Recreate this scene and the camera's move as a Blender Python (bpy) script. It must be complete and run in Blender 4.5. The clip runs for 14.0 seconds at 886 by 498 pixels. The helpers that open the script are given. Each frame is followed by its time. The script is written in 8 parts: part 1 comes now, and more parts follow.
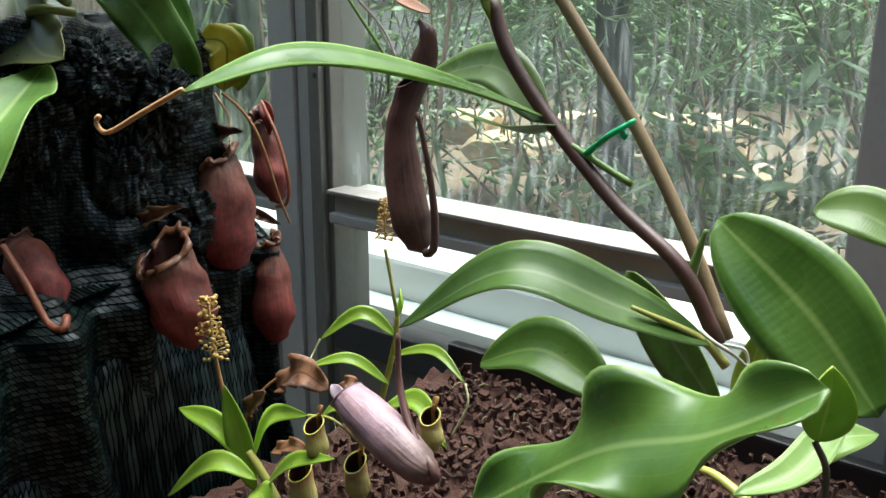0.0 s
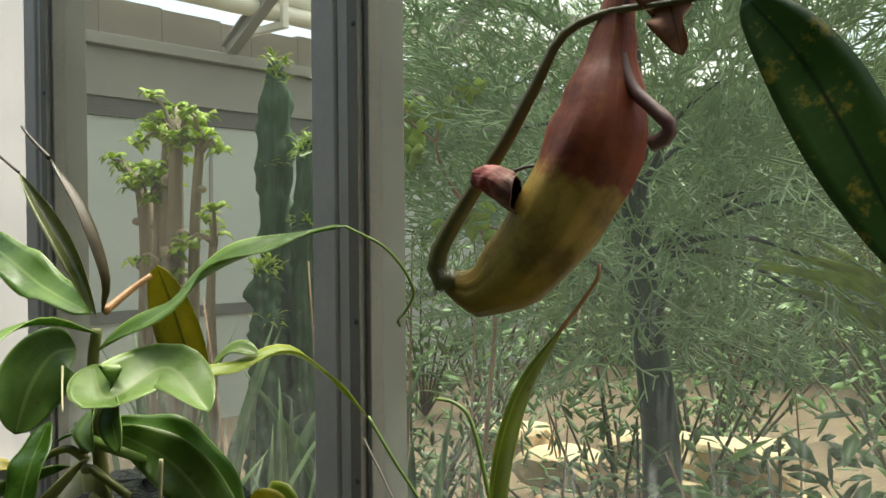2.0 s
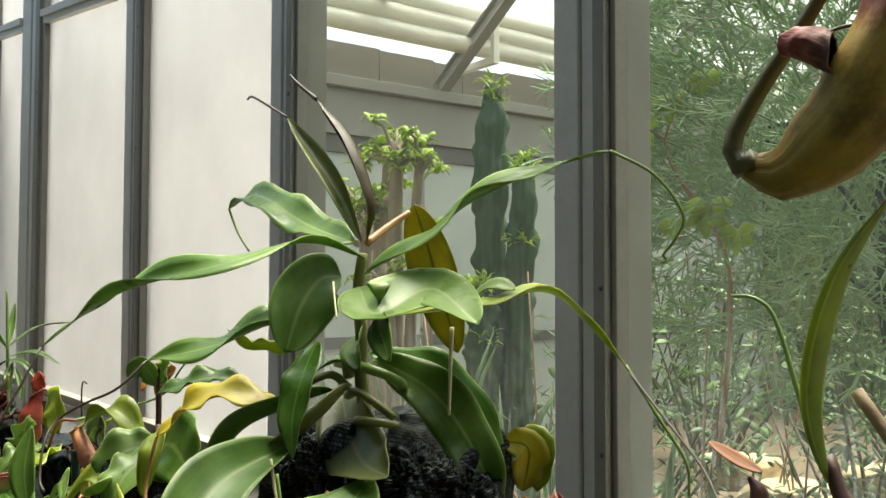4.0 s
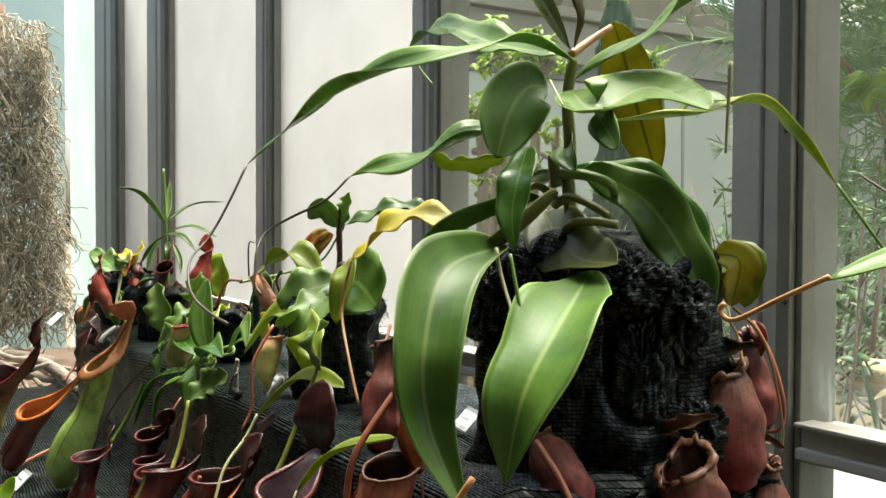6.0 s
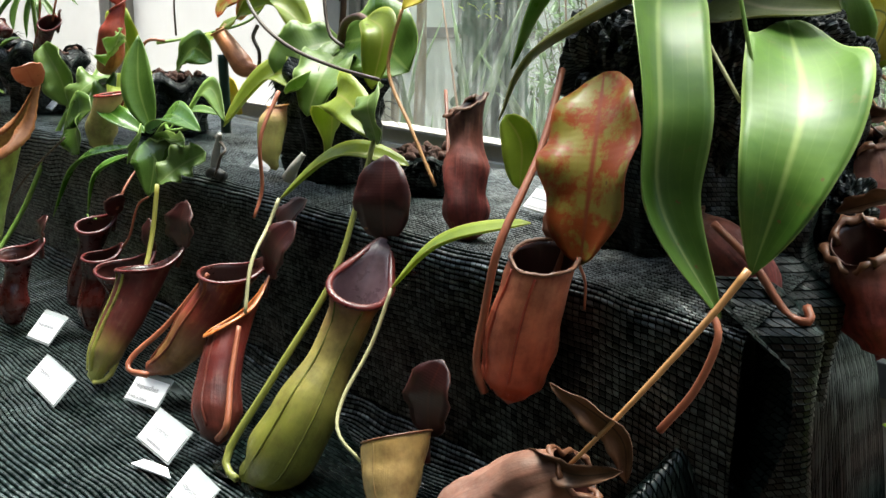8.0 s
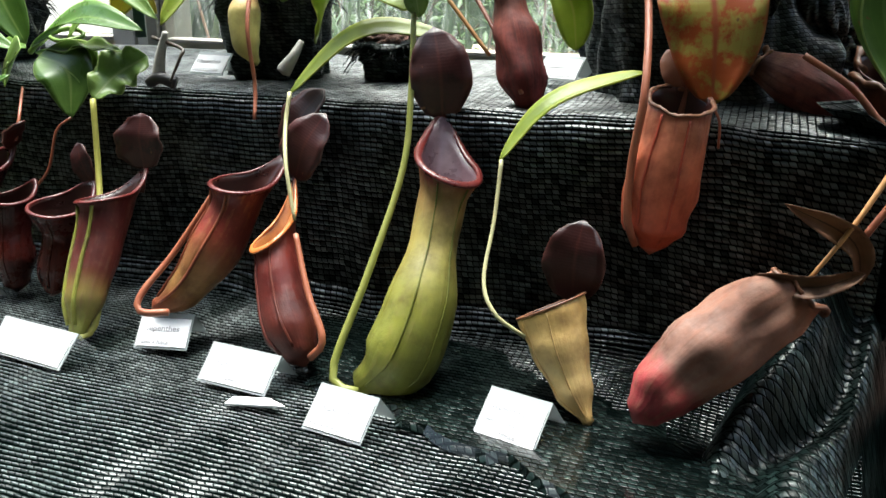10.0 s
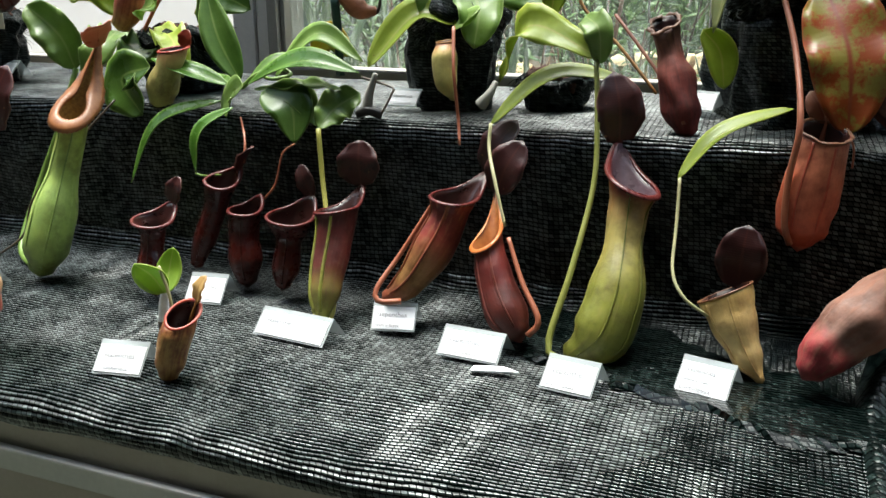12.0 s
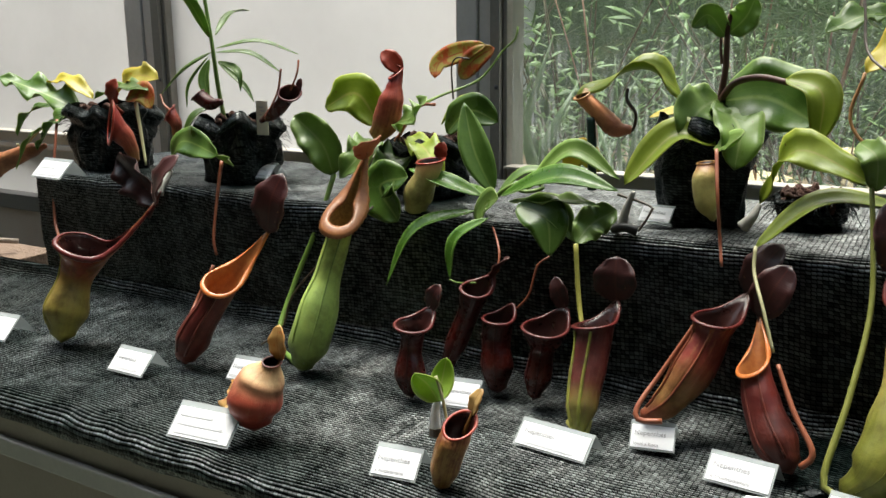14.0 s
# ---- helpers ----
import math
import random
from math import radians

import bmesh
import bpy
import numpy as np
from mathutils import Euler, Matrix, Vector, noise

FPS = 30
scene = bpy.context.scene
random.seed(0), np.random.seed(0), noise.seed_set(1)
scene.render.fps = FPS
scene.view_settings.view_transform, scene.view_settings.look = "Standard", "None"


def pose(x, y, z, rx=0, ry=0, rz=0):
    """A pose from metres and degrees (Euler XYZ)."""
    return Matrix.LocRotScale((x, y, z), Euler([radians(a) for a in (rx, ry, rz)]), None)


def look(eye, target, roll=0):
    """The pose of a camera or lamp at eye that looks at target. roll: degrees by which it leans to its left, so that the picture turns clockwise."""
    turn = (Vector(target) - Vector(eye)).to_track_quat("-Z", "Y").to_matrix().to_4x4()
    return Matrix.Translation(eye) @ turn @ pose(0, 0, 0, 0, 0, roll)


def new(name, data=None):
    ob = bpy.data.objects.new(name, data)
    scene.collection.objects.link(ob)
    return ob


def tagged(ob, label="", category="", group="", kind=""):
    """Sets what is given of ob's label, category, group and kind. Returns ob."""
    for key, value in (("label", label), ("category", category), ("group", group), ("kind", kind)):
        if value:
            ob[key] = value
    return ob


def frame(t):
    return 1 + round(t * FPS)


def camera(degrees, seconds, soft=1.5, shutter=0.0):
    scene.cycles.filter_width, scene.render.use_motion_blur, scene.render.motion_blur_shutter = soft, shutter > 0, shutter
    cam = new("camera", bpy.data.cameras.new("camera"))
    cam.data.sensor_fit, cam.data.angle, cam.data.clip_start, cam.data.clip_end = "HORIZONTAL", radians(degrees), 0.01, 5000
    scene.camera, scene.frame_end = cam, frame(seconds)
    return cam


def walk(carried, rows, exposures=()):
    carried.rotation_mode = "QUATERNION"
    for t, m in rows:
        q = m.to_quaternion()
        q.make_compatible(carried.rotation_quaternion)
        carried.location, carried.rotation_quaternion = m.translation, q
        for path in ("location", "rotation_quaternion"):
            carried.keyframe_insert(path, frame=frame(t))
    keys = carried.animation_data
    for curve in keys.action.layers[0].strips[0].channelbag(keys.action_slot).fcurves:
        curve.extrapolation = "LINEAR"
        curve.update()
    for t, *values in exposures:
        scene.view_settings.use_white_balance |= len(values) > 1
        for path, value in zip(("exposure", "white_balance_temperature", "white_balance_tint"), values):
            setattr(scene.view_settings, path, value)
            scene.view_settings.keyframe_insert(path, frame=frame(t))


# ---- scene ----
cam = camera(50.9, 14.0)
PATH = [
    (0, (1.607, -0.103, 0.589), (0.438, 1.418, 0.02), 0.3),
    (0.5, (1.627, -0.113, 0.654), (0.392, 1.408, 0.251), -0.9),
    (1, (1.618, -0.106, 0.701), (0.341, 1.418, 0.483), -0.1),
    (1.5, (1.641, -0.108, 0.791), (0.34, 1.409, 0.709), -0.6),
    (2, (1.647, -0.109, 0.856), (0.34, 1.404, 0.829), -0.5),
    (2.5, (1.655, -0.109, 0.872), (0.345, 1.403, 0.867), -0.7),
    (3, (1.63, -0.11, 0.835), (0.258, 1.335, 1.002), -0.4),
    (3.5, (1.591, -0.133, 0.76), (0.092, 1.18, 0.928), 0.3),
    (4, (1.562, -0.14, 0.704), (-0.033, 1.064, 0.789), 0.1),
    (4.2, (1.553, -0.151, 0.687), (-0.056, 1.034, 0.759), 0.1),
    (6.3, (1.423, -0.26, 0.527), (-0.287, 0.775, 0.471), 0.2),
    (6.5, (1.376, -0.264, 0.518), (-0.337, 0.767, 0.456), 0.2),
    (7, (1.26, -0.268, 0.511), (-0.414, 0.785, 0.213), 0.4),
    (7.2, (1.227, -0.286, 0.509), (-0.396, 0.822, 0.132), 0.5),
    (9.3, (0.802, -0.623, 0.431), (-0.087, 1.073, -0.144), 1.4),
    (9.5, (0.754, -0.639, 0.417), (-0.059, 1.086, -0.184), 0.8),
    (10, (0.701, -0.646, 0.415), (-0.04, 1.105, -0.204), -0.1),
    (10.5, (0.665, -0.763, 0.43), (-0.047, 0.996, -0.202), -0.2),
    (11, (0.637, -0.888, 0.435), (-0.082, 0.875, -0.178), -0.1),
    (11.5, (0.604, -0.932, 0.471), (-0.125, 0.827, -0.143), -0.4),
    (12, (0.569, -0.955, 0.484), (-0.164, 0.805, -0.122), -0.4),
    (12.5, (0.532, -0.977, 0.5), (-0.228, 0.777, -0.089), -0.5),
    (13, (0.5, -0.996, 0.518), (-0.371, 0.728, 0.0), -0.6),
    (13.5, (0.477, -1.013, 0.531), (-0.512, 0.664, 0.073), -0.6),
    (14, (0.447, -1.04, 0.546), (-0.596, 0.608, 0.101), -0.6),
]
EXPOSURES = [(0, 1.5, 5950, 6), (1, 1.45, 6300, 6), (2.5, 1.05, 7100, 6), (4, 1.35, 7000, 6), (6.5, 1.6, 6750, 6), (9.5, 2.1, 6250, 7), (11, 1.95, 6250, 7), (12.5, 1.5, 6400, 7), (14, 1.25, 6600, 8)]
walk(cam, [(t, look(eye, target, roll)) for t, eye, target, roll in PATH], exposures=EXPOSURES)

# ---- light ----
world = bpy.data.worlds.new("sky")
world.use_nodes = True
scene.world = world
wn = world.node_tree
sky = wn.nodes.new("ShaderNodeTexSky")
sky.sky_type = "NISHITA"
sky.sun_disc = False
sky.sun_elevation = radians(67)
sky.sun_rotation = radians(-29)
sky.air_density, sky.dust_density, sky.ozone_density = 1.0, 6.0, 1.0
wn.links.new(sky.outputs[0], wn.nodes["Background"].inputs[0])
wn.nodes["Background"].inputs[1].default_value = 0.15
sun_data = bpy.data.lights.new("sun", "SUN")
sun_data.energy, sun_data.angle, sun_data.color = 4.6, radians(45), (1.0, 0.96, 0.9)
sun = new("sun", sun_data)
sun.matrix_world = look((-1.2, 2.2, 6.0), (0, 0, 0))


# ---- materials ----
def nodes_of(name):
    m = bpy.data.materials.new(name)
    m.use_nodes = True
    return m, m.node_tree, m.node_tree.nodes["Principled BSDF"]


def link(nt, a, b):
    nt.links.new(a, b)


def noise_node(nt, scale, detail=4.0, rough=0.6, coord="Object"):
    tc = nt.nodes.new("ShaderNodeTexCoord")
    n = nt.nodes.new("ShaderNodeTexNoise")
    n.inputs["Scale"].default_value, n.inputs["Detail"].default_value, n.inputs["Roughness"].default_value = scale, detail, rough
    link(nt, tc.outputs[coord], n.inputs["Vector"])
    return n


def ramp_node(nt, fac, stops):
    r = nt.nodes.new("ShaderNodeValToRGB")
    while len(r.color_ramp.elements) < len(stops):
        r.color_ramp.elements.new(0.5)
    for e, (p, c) in zip(r.color_ramp.elements, stops):
        e.position, e.color = p, (*c, 1)
    link(nt, fac, r.inputs[0])
    return r


def mix_node(nt, a, b, fac, mode="MIX"):
    m = nt.nodes.new("ShaderNodeMix")
    m.data_type, m.blend_type = "RGBA", mode
    for sock, v in ((m.inputs[6], a), (m.inputs[7], b), (m.inputs[0], fac)):
        if isinstance(v, (int, float)):
            sock.default_value = v
        elif isinstance(v, tuple):
            sock.default_value = (*v, 1)
        else:
            link(nt, v, sock)
    return m.outputs[2]


def bump_node(nt, b, height, strength=0.3, distance=0.002):
    u = nt.nodes.new("ShaderNodeBump")
    u.inputs["Strength"].default_value, u.inputs["Distance"].default_value = strength, distance
    link(nt, height, u.inputs["Height"])
    link(nt, u.outputs[0], b.inputs["Normal"])
    return u


def surface(name, a, b, scale=20.0, rough=0.5, metal=0.0, fine=150.0, bump=0.2, depth=0.001, spread=0.25):
    """Two tones mixed at a large and a small scale, with fine relief."""
    m, nt, p = nodes_of(name)
    n1, n2 = noise_node(nt, scale), noise_node(nt, fine, 3.0)
    f = mix_node(nt, n1.outputs[0], n2.outputs[0], 0.4)
    r = ramp_node(nt, f, ((0.5 - spread, a), (0.5 + spread, b)))
    link(nt, r.outputs[0], p.inputs["Base Color"])
    rr = nt.nodes.new("ShaderNodeMapRange")
    rr.inputs["To Min"].default_value, rr.inputs["To Max"].default_value = max(0.05, rough - 0.12), min(1, rough + 0.12)
    link(nt, n1.outputs[0], rr.inputs["Value"])
    link(nt, rr.outputs[0], p.inputs["Roughness"])
    p.inputs["Metallic"].default_value = metal
    bump_node(nt, p, n2.outputs[0], bump, depth)
    return m


def leaf_material(name, a, b, vein, spots=None, rough=0.36, trans=0.3, spot_amount=0.62):
    """Leaf with side veins, mottling and some light through the blade. U runs across, V along."""
    m, nt, p = nodes_of(name)
    n1, n2 = noise_node(nt, 14.0), noise_node(nt, 120.0, 3.0)
    f = mix_node(nt, n1.outputs[0], n2.outputs[0], 0.25)
    col = ramp_node(nt, f, ((0.3, a), (0.7, b))).outputs[0]
    if spots:
        n3 = noise_node(nt, 38.0, 5.0, 0.7)
        col = mix_node(nt, col, spots, ramp_node(nt, n3.outputs[0], ((spot_amount - 0.06, (0, 0, 0)), (spot_amount + 0.06, (1, 1, 1)))).outputs[0])
    uv = nt.nodes.new("ShaderNodeUVMap")
    sep = nt.nodes.new("ShaderNodeSeparateXYZ")
    link(nt, uv.outputs[0], sep.inputs[0])
    mid = nt.nodes.new("ShaderNodeMath")
    mid.operation = "ABSOLUTE"
    link(nt, sep.outputs[0], mid.inputs[0])
    mr = ramp_node(nt, mid.outputs[0], ((0.02, (1, 1, 1)), (0.09, (0, 0, 0))))
    col = mix_node(nt, col, vein, mr.outputs[0])
    # lengthwise veins beside the midrib and a paler, thin margin
    lv = nt.nodes.new("ShaderNodeMath")
    lv.operation = "PINGPONG"
    lv.inputs[1].default_value = 0.14
    link(nt, mid.outputs[0], lv.inputs[0])
    line = ramp_node(nt, lv.outputs[0], ((0.0, (0.16, 0.16, 0.16)), (0.022, (0, 0, 0)))).outputs[0]
    col = mix_node(nt, col, vein, line)
    margin = ramp_node(nt, mid.outputs[0], ((0.93, (0, 0, 0)), (0.985, (0.75, 0.75, 0.75)))).outputs[0]
    col = mix_node(nt, col, tuple(min(1.0, q * 1.5 + 0.03) for q in vein), margin)
    # large soft blotches, and now and then a brown fleck
    blotch = noise_node(nt, 7.0, 3.0, 0.55)
    bl = ramp_node(nt, blotch.outputs[0], ((0.35, (0.72, 0.72, 0.72)), (0.65, (1.15, 1.12, 1.0)))).outputs[0]
    col = mix_node(nt, col, bl, 1.0, "MULTIPLY")
    fleck = noise_node(nt, 85.0, 2.0, 0.5)
    col = mix_node(nt, col, (0.16, 0.08, 0.03), ramp_node(nt, fleck.outputs[0], ((0.735, (0, 0, 0)), (0.765, (0.8, 0.8, 0.8)))).outputs[0])
    info = nt.nodes.new("ShaderNodeObjectInfo")
    hs = nt.nodes.new("ShaderNodeHueSaturation")
    vr = nt.nodes.new("ShaderNodeMapRange")
    vr.inputs["To Min"].default_value, vr.inputs["To Max"].default_value = 0.75, 1.25
    link(nt, info.outputs["Random"], vr.inputs["Value"])
    link(nt, vr.outputs[0], hs.inputs["Value"])
    link(nt, col, hs.inputs["Color"])
    col = hs.outputs[0]
    link(nt, col, p.inputs["Base Color"])
    lr = nt.nodes.new("ShaderNodeMapRange")
    lr.inputs["From Min"].default_value, lr.inputs["From Max"].default_value = 0.3, 0.7
    lr.inputs["To Min"].default_value, lr.inputs["To Max"].default_value = rough - 0.1, rough + 0.14
    link(nt, n1.outputs[0], lr.inputs["Value"])
    link(nt, lr.outputs[0], p.inputs["Roughness"])
    p.inputs["Specular IOR Level"].default_value = 0.5
    w = nt.nodes.new("ShaderNodeTexWave")
    w.inputs["Scale"].default_value, w.inputs["Distortion"].default_value = 9.0, 2.0
    w.bands_direction = "Y"
    comb = nt.nodes.new("ShaderNodeVectorMath")
    link(nt, uv.outputs[0], comb.inputs[0])
    comb.operation = "ADD"
    link(nt, comb.outputs[0], w.inputs["Vector"])
    hgt = mix_node(nt, w.outputs[0], n2.outputs[0], 0.5)
    bump_node(nt, p, hgt, 0.12, 0.0008)
    out = nt.nodes["Material Output"]
    tr = nt.nodes.new("ShaderNodeBsdfTranslucent")
    link(nt, col, tr.inputs[0])
    mx = nt.nodes.new("ShaderNodeMixShader")
    mx.inputs[0].default_value = trans
    link(nt, p.outputs[0], mx.inputs[1])
    link(nt, tr.outputs[0], mx.inputs[2])
    link(nt, mx.outputs[0], out.inputs[0])
    return m


def pitcher_material(name, stops, speck, rough=0.4, speck_at=0.6, streak=True):
    """Colour along the pitcher from base to mouth (V), streaked lengthwise and speckled."""
    m, nt, p = nodes_of(name)
    uv = nt.nodes.new("ShaderNodeUVMap")
    sep = nt.nodes.new("ShaderNodeSeparateXYZ")
    link(nt, uv.outputs[0], sep.inputs[0])
    n1 = noise_node(nt, 25.0)
    add = nt.nodes.new("ShaderNodeMath")
    add.operation = "MULTIPLY_ADD"
    add.inputs[1].default_value, add.inputs[2].default_value = 0.22, -0.11
    link(nt, n1.outputs[0], add.inputs[0])
    vv = nt.nodes.new("ShaderNodeMath")
    vv.operation = "ADD"
    link(nt, sep.outputs[1], vv.inputs[0])
    link(nt, add.outputs[0], vv.inputs[1])
    col = ramp_node(nt, vv.outputs[0], stops).outputs[0]
    mp = nt.nodes.new("ShaderNodeMapping")
    mp.inputs["Scale"].default_value = (26, 1.6, 1)
    link(nt, uv.outputs[0], mp.inputs[0])
    n2 = nt.nodes.new("ShaderNodeTexNoise")
    n2.inputs["Scale"].default_value, n2.inputs["Detail"].default_value = 1.0, 5.0
    link(nt, mp.outputs[0], n2.inputs["Vector"])
    n3 = noise_node(nt, 90.0, 4.0)
    fac = mix_node(nt, n2.outputs[0], n3.outputs[0], 0.4)
    col = mix_node(nt, col, speck, ramp_node(nt, fac, ((speck_at - 0.12, (0, 0, 0)), (speck_at + 0.12, (1, 1, 1)))).outputs[0])
    blotch = noise_node(nt, 18.0, 5.0, 0.65)
    bl = ramp_node(nt, blotch.outputs[0], ((0.34, (0.5, 0.46, 0.44)), (0.52, (1, 1, 1)), (0.7, (1.3, 1.24, 1.15)))).outputs[0]
    col = mix_node(nt, col, bl, 1.0, "MULTIPLY")
    link(nt, col, p.inputs["Base Color"])
    rr = nt.nodes.new("ShaderNodeMapRange")
    rr.inputs["From Min"].default_value, rr.inputs["From Max"].default_value = 0.35, 0.65
    rr.inputs["To Min"].default_value, rr.inputs["To Max"].default_value = rough - 0.08, rough + 0.14
    link(nt, n3.outputs[0], rr.inputs["Value"])
    link(nt, rr.outputs[0], p.inputs["Roughness"])
    p.inputs["Subsurface Weight"].default_value = 0.04
    p.inputs["Subsurface Radius"].default_value = (0.01, 0.004, 0.002)
    p.inputs["Specular IOR Level"].default_value = 0.35
    bump_node(nt, p, fac, 0.55, 0.003)
    return m


def net_material(name, rows=183.0, tone=1.0, gloss=1.0, damp=False, ribbed=0.6, shine_ior=1.8):
    """Knitted shade cloth: dark green tape, stitches along each row, thread glints and gap shade in the colour."""
    m, nt, p = nodes_of(name)
    uv = nt.nodes.new("ShaderNodeUVMap")
    wob = noise_node(nt, 30.0, 3.0)
    off = nt.nodes.new("ShaderNodeVectorMath")
    off.operation = "MULTIPLY_ADD"
    off.inputs[1].default_value = (0.004, 0.0015, 0.0)
    link(nt, wob.outputs["Color"], off.inputs[0])
    link(nt, uv.outputs[0], off.inputs[2])
    mp = nt.nodes.new("ShaderNodeMapping")
    mp.inputs["Scale"].default_value = (135, rows, 1)
    link(nt, off.outputs[0], mp.inputs[0])
    # every stitch leans along its row
    skew = nt.nodes.new("ShaderNodeVectorMath")
    skew.operation = "DOT_PRODUCT"
    skew.inputs[1].default_value = (1.0, 0.55, 0.0)
    link(nt, mp.outputs[0], skew.inputs[0])
    part_uv = nt.nodes.new("ShaderNodeSeparateXYZ")
    link(nt, mp.outputs[0], part_uv.inputs[0])
    leant = nt.nodes.new("ShaderNodeCombineXYZ")
    link(nt, skew.outputs["Value"], leant.inputs[0])
    link(nt, part_uv.outputs[1], leant.inputs[1])
    br = nt.nodes.new("ShaderNodeTexBrick")
    br.inputs["Scale"].default_value = 1.0
    br.inputs["Color1"].default_value = (0.3, 0.3, 0.3, 1)
    br.inputs["Color2"].default_value = (1, 1, 1, 1)
    br.inputs["Mortar"].default_value = (0, 0, 0, 1)
    br.inputs["Mortar Size"].default_value, br.inputs["Mortar Smooth"].default_value = 0.14, 1.0
    br.inputs["Brick Width"].default_value, br.inputs["Row Height"].default_value = 1.0, 1.0
    link(nt, leant.outputs[0], br.inputs["Vector"])
    p.inputs["IOR"].default_value = shine_ior
    fine = noise_node(nt, 500.0, 2.0)
    patch = noise_node(nt, 16.0, 3.0, 0.6)
    ridge = nt.nodes.new("ShaderNodeMath")
    ridge.operation = "PINGPONG"
    ridge.inputs[1].default_value = 0.5
    link(nt, part_uv.outputs[1], ridge.inputs[0])
    row = ramp_node(nt, ridge.outputs[0], ((0.03, (1 - ribbed, 1 - ribbed, 1 - ribbed)), (0.28, (1, 1, 1)))).outputs[0]
    stitch = ramp_node(nt, br.outputs["Color"], ((0.0, (0.18, 0.18, 0.18)), (1.0, (1, 1, 1)))).outputs[0]
    f = mix_node(nt, mix_node(nt, row, stitch, 1.0, "MULTIPLY"), fine.outputs[0], 0.18)
    pm = ramp_node(nt, patch.outputs[0], ((0.36, (0.72, 0.72, 0.72)), (0.62, (1, 1, 1))))
    glint_mask = mix_node(nt, f, pm.outputs[0], 1.0, "MULTIPLY")
    # paler thread tops paint in sky glints, near-black stops the shade between stitches
    col = ramp_node(nt, glint_mask, ((0.2, (0.0006, 0.0016, 0.0014)), (0.5, (0.005 * tone, 0.014 * tone, 0.0125 * tone)), (0.85, (0.038 * tone, 0.085 * tone, 0.075 * tone)))).outputs[0]
    rough = 0.3
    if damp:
        # standing damp has soaked the right-hand end of the cloth; its dark reflection is painted in too
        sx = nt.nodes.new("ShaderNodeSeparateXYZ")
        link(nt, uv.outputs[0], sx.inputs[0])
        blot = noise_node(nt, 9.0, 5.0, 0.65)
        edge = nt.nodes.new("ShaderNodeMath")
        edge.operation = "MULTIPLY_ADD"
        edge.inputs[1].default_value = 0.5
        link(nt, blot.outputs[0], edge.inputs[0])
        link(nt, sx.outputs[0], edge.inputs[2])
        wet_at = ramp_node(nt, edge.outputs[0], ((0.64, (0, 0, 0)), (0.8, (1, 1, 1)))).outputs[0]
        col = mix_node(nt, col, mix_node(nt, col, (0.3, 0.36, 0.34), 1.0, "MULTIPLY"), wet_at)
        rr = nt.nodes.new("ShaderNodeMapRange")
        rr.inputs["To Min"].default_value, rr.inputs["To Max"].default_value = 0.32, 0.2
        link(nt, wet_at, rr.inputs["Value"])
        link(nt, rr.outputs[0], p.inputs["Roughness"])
    else:
        p.inputs["Roughness"].default_value = rough
    link(nt, col, p.inputs["Base Color"])
    shine = nt.nodes.new("ShaderNodeMapRange")
    shine.inputs["From Min"].default_value, shine.inputs["From Max"].default_value = 0.25, 0.85
    shine.inputs["To Min"].default_value, shine.inputs["To Max"].default_value = 0.0, gloss
    link(nt, glint_mask, shine.inputs["Value"])
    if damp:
        # less shine on the damp end, in place of the dark surroundings it mirrors
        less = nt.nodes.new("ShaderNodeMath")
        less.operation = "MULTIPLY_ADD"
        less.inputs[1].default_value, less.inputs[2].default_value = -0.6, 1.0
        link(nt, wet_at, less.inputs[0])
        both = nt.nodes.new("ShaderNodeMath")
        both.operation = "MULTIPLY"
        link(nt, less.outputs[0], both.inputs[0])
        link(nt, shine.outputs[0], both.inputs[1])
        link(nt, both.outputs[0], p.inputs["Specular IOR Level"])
    else:
        link(nt, shine.outputs[0], p.inputs["Specular IOR Level"])
    bump_node(nt, p, f, 0.7, 0.0014)
    return m


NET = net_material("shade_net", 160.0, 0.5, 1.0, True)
NET_STEP = net_material("shade_net_on_step", 160.0, 0.45, 1.0)
NET_WET = net_material("shade_net_under_water", 160.0, 0.25, 0.3, shine_ior=1.5)
NET_WET.node_tree.nodes["Principled BSDF"].inputs["Coat Weight"].default_value = 0.6
NET_WET.node_tree.nodes["Principled BSDF"].inputs["Coat Roughness"].default_value = 0.06
# darker, less glossy tone of the net for the bench end
NET_DARK = net_material("shade_net_deep_tone", 160.0, 0.28, 0.5, ribbed=0.25, shine_ior=1.6)
NET_FINE = net_material("shade_net_wrap", 230.0, 0.2, 0.6, ribbed=0.2, shine_ior=1.6)
ALU = surface("weathered_aluminium", (0.46, 0.43, 0.385), (0.6, 0.565, 0.51), 6, 0.6, 0.0, 90, 0.15)
BEAD = surface("window_bead", (0.17, 0.155, 0.125), (0.26, 0.24, 0.2), 6, 0.6, 0.0, 90, 0.15)
ALU_DARK = surface("aluminium_groove", (0.05, 0.05, 0.05), (0.09, 0.088, 0.085), 6, 0.5, 0.1)
SILL_DIRTY = surface("dirty_white_sill", (0.26, 0.23, 0.19), (0.5, 0.47, 0.42), 14, 0.6, 0, 120, 0.4)
WHITE_PANEL = surface("white_panel", (0.78, 0.78, 0.77), (0.86, 0.86, 0.85), 1.5, 0.5, 0, 60, 0.05)
BOARD = surface("bench_board", (0.24, 0.205, 0.18), (0.32, 0.28, 0.25), 8, 0.5, 0, 150, 0.2)
BLACK_BOARD = surface("dark_board", (0.006, 0.012, 0.011), (0.014, 0.022, 0.02), 8, 0.6)
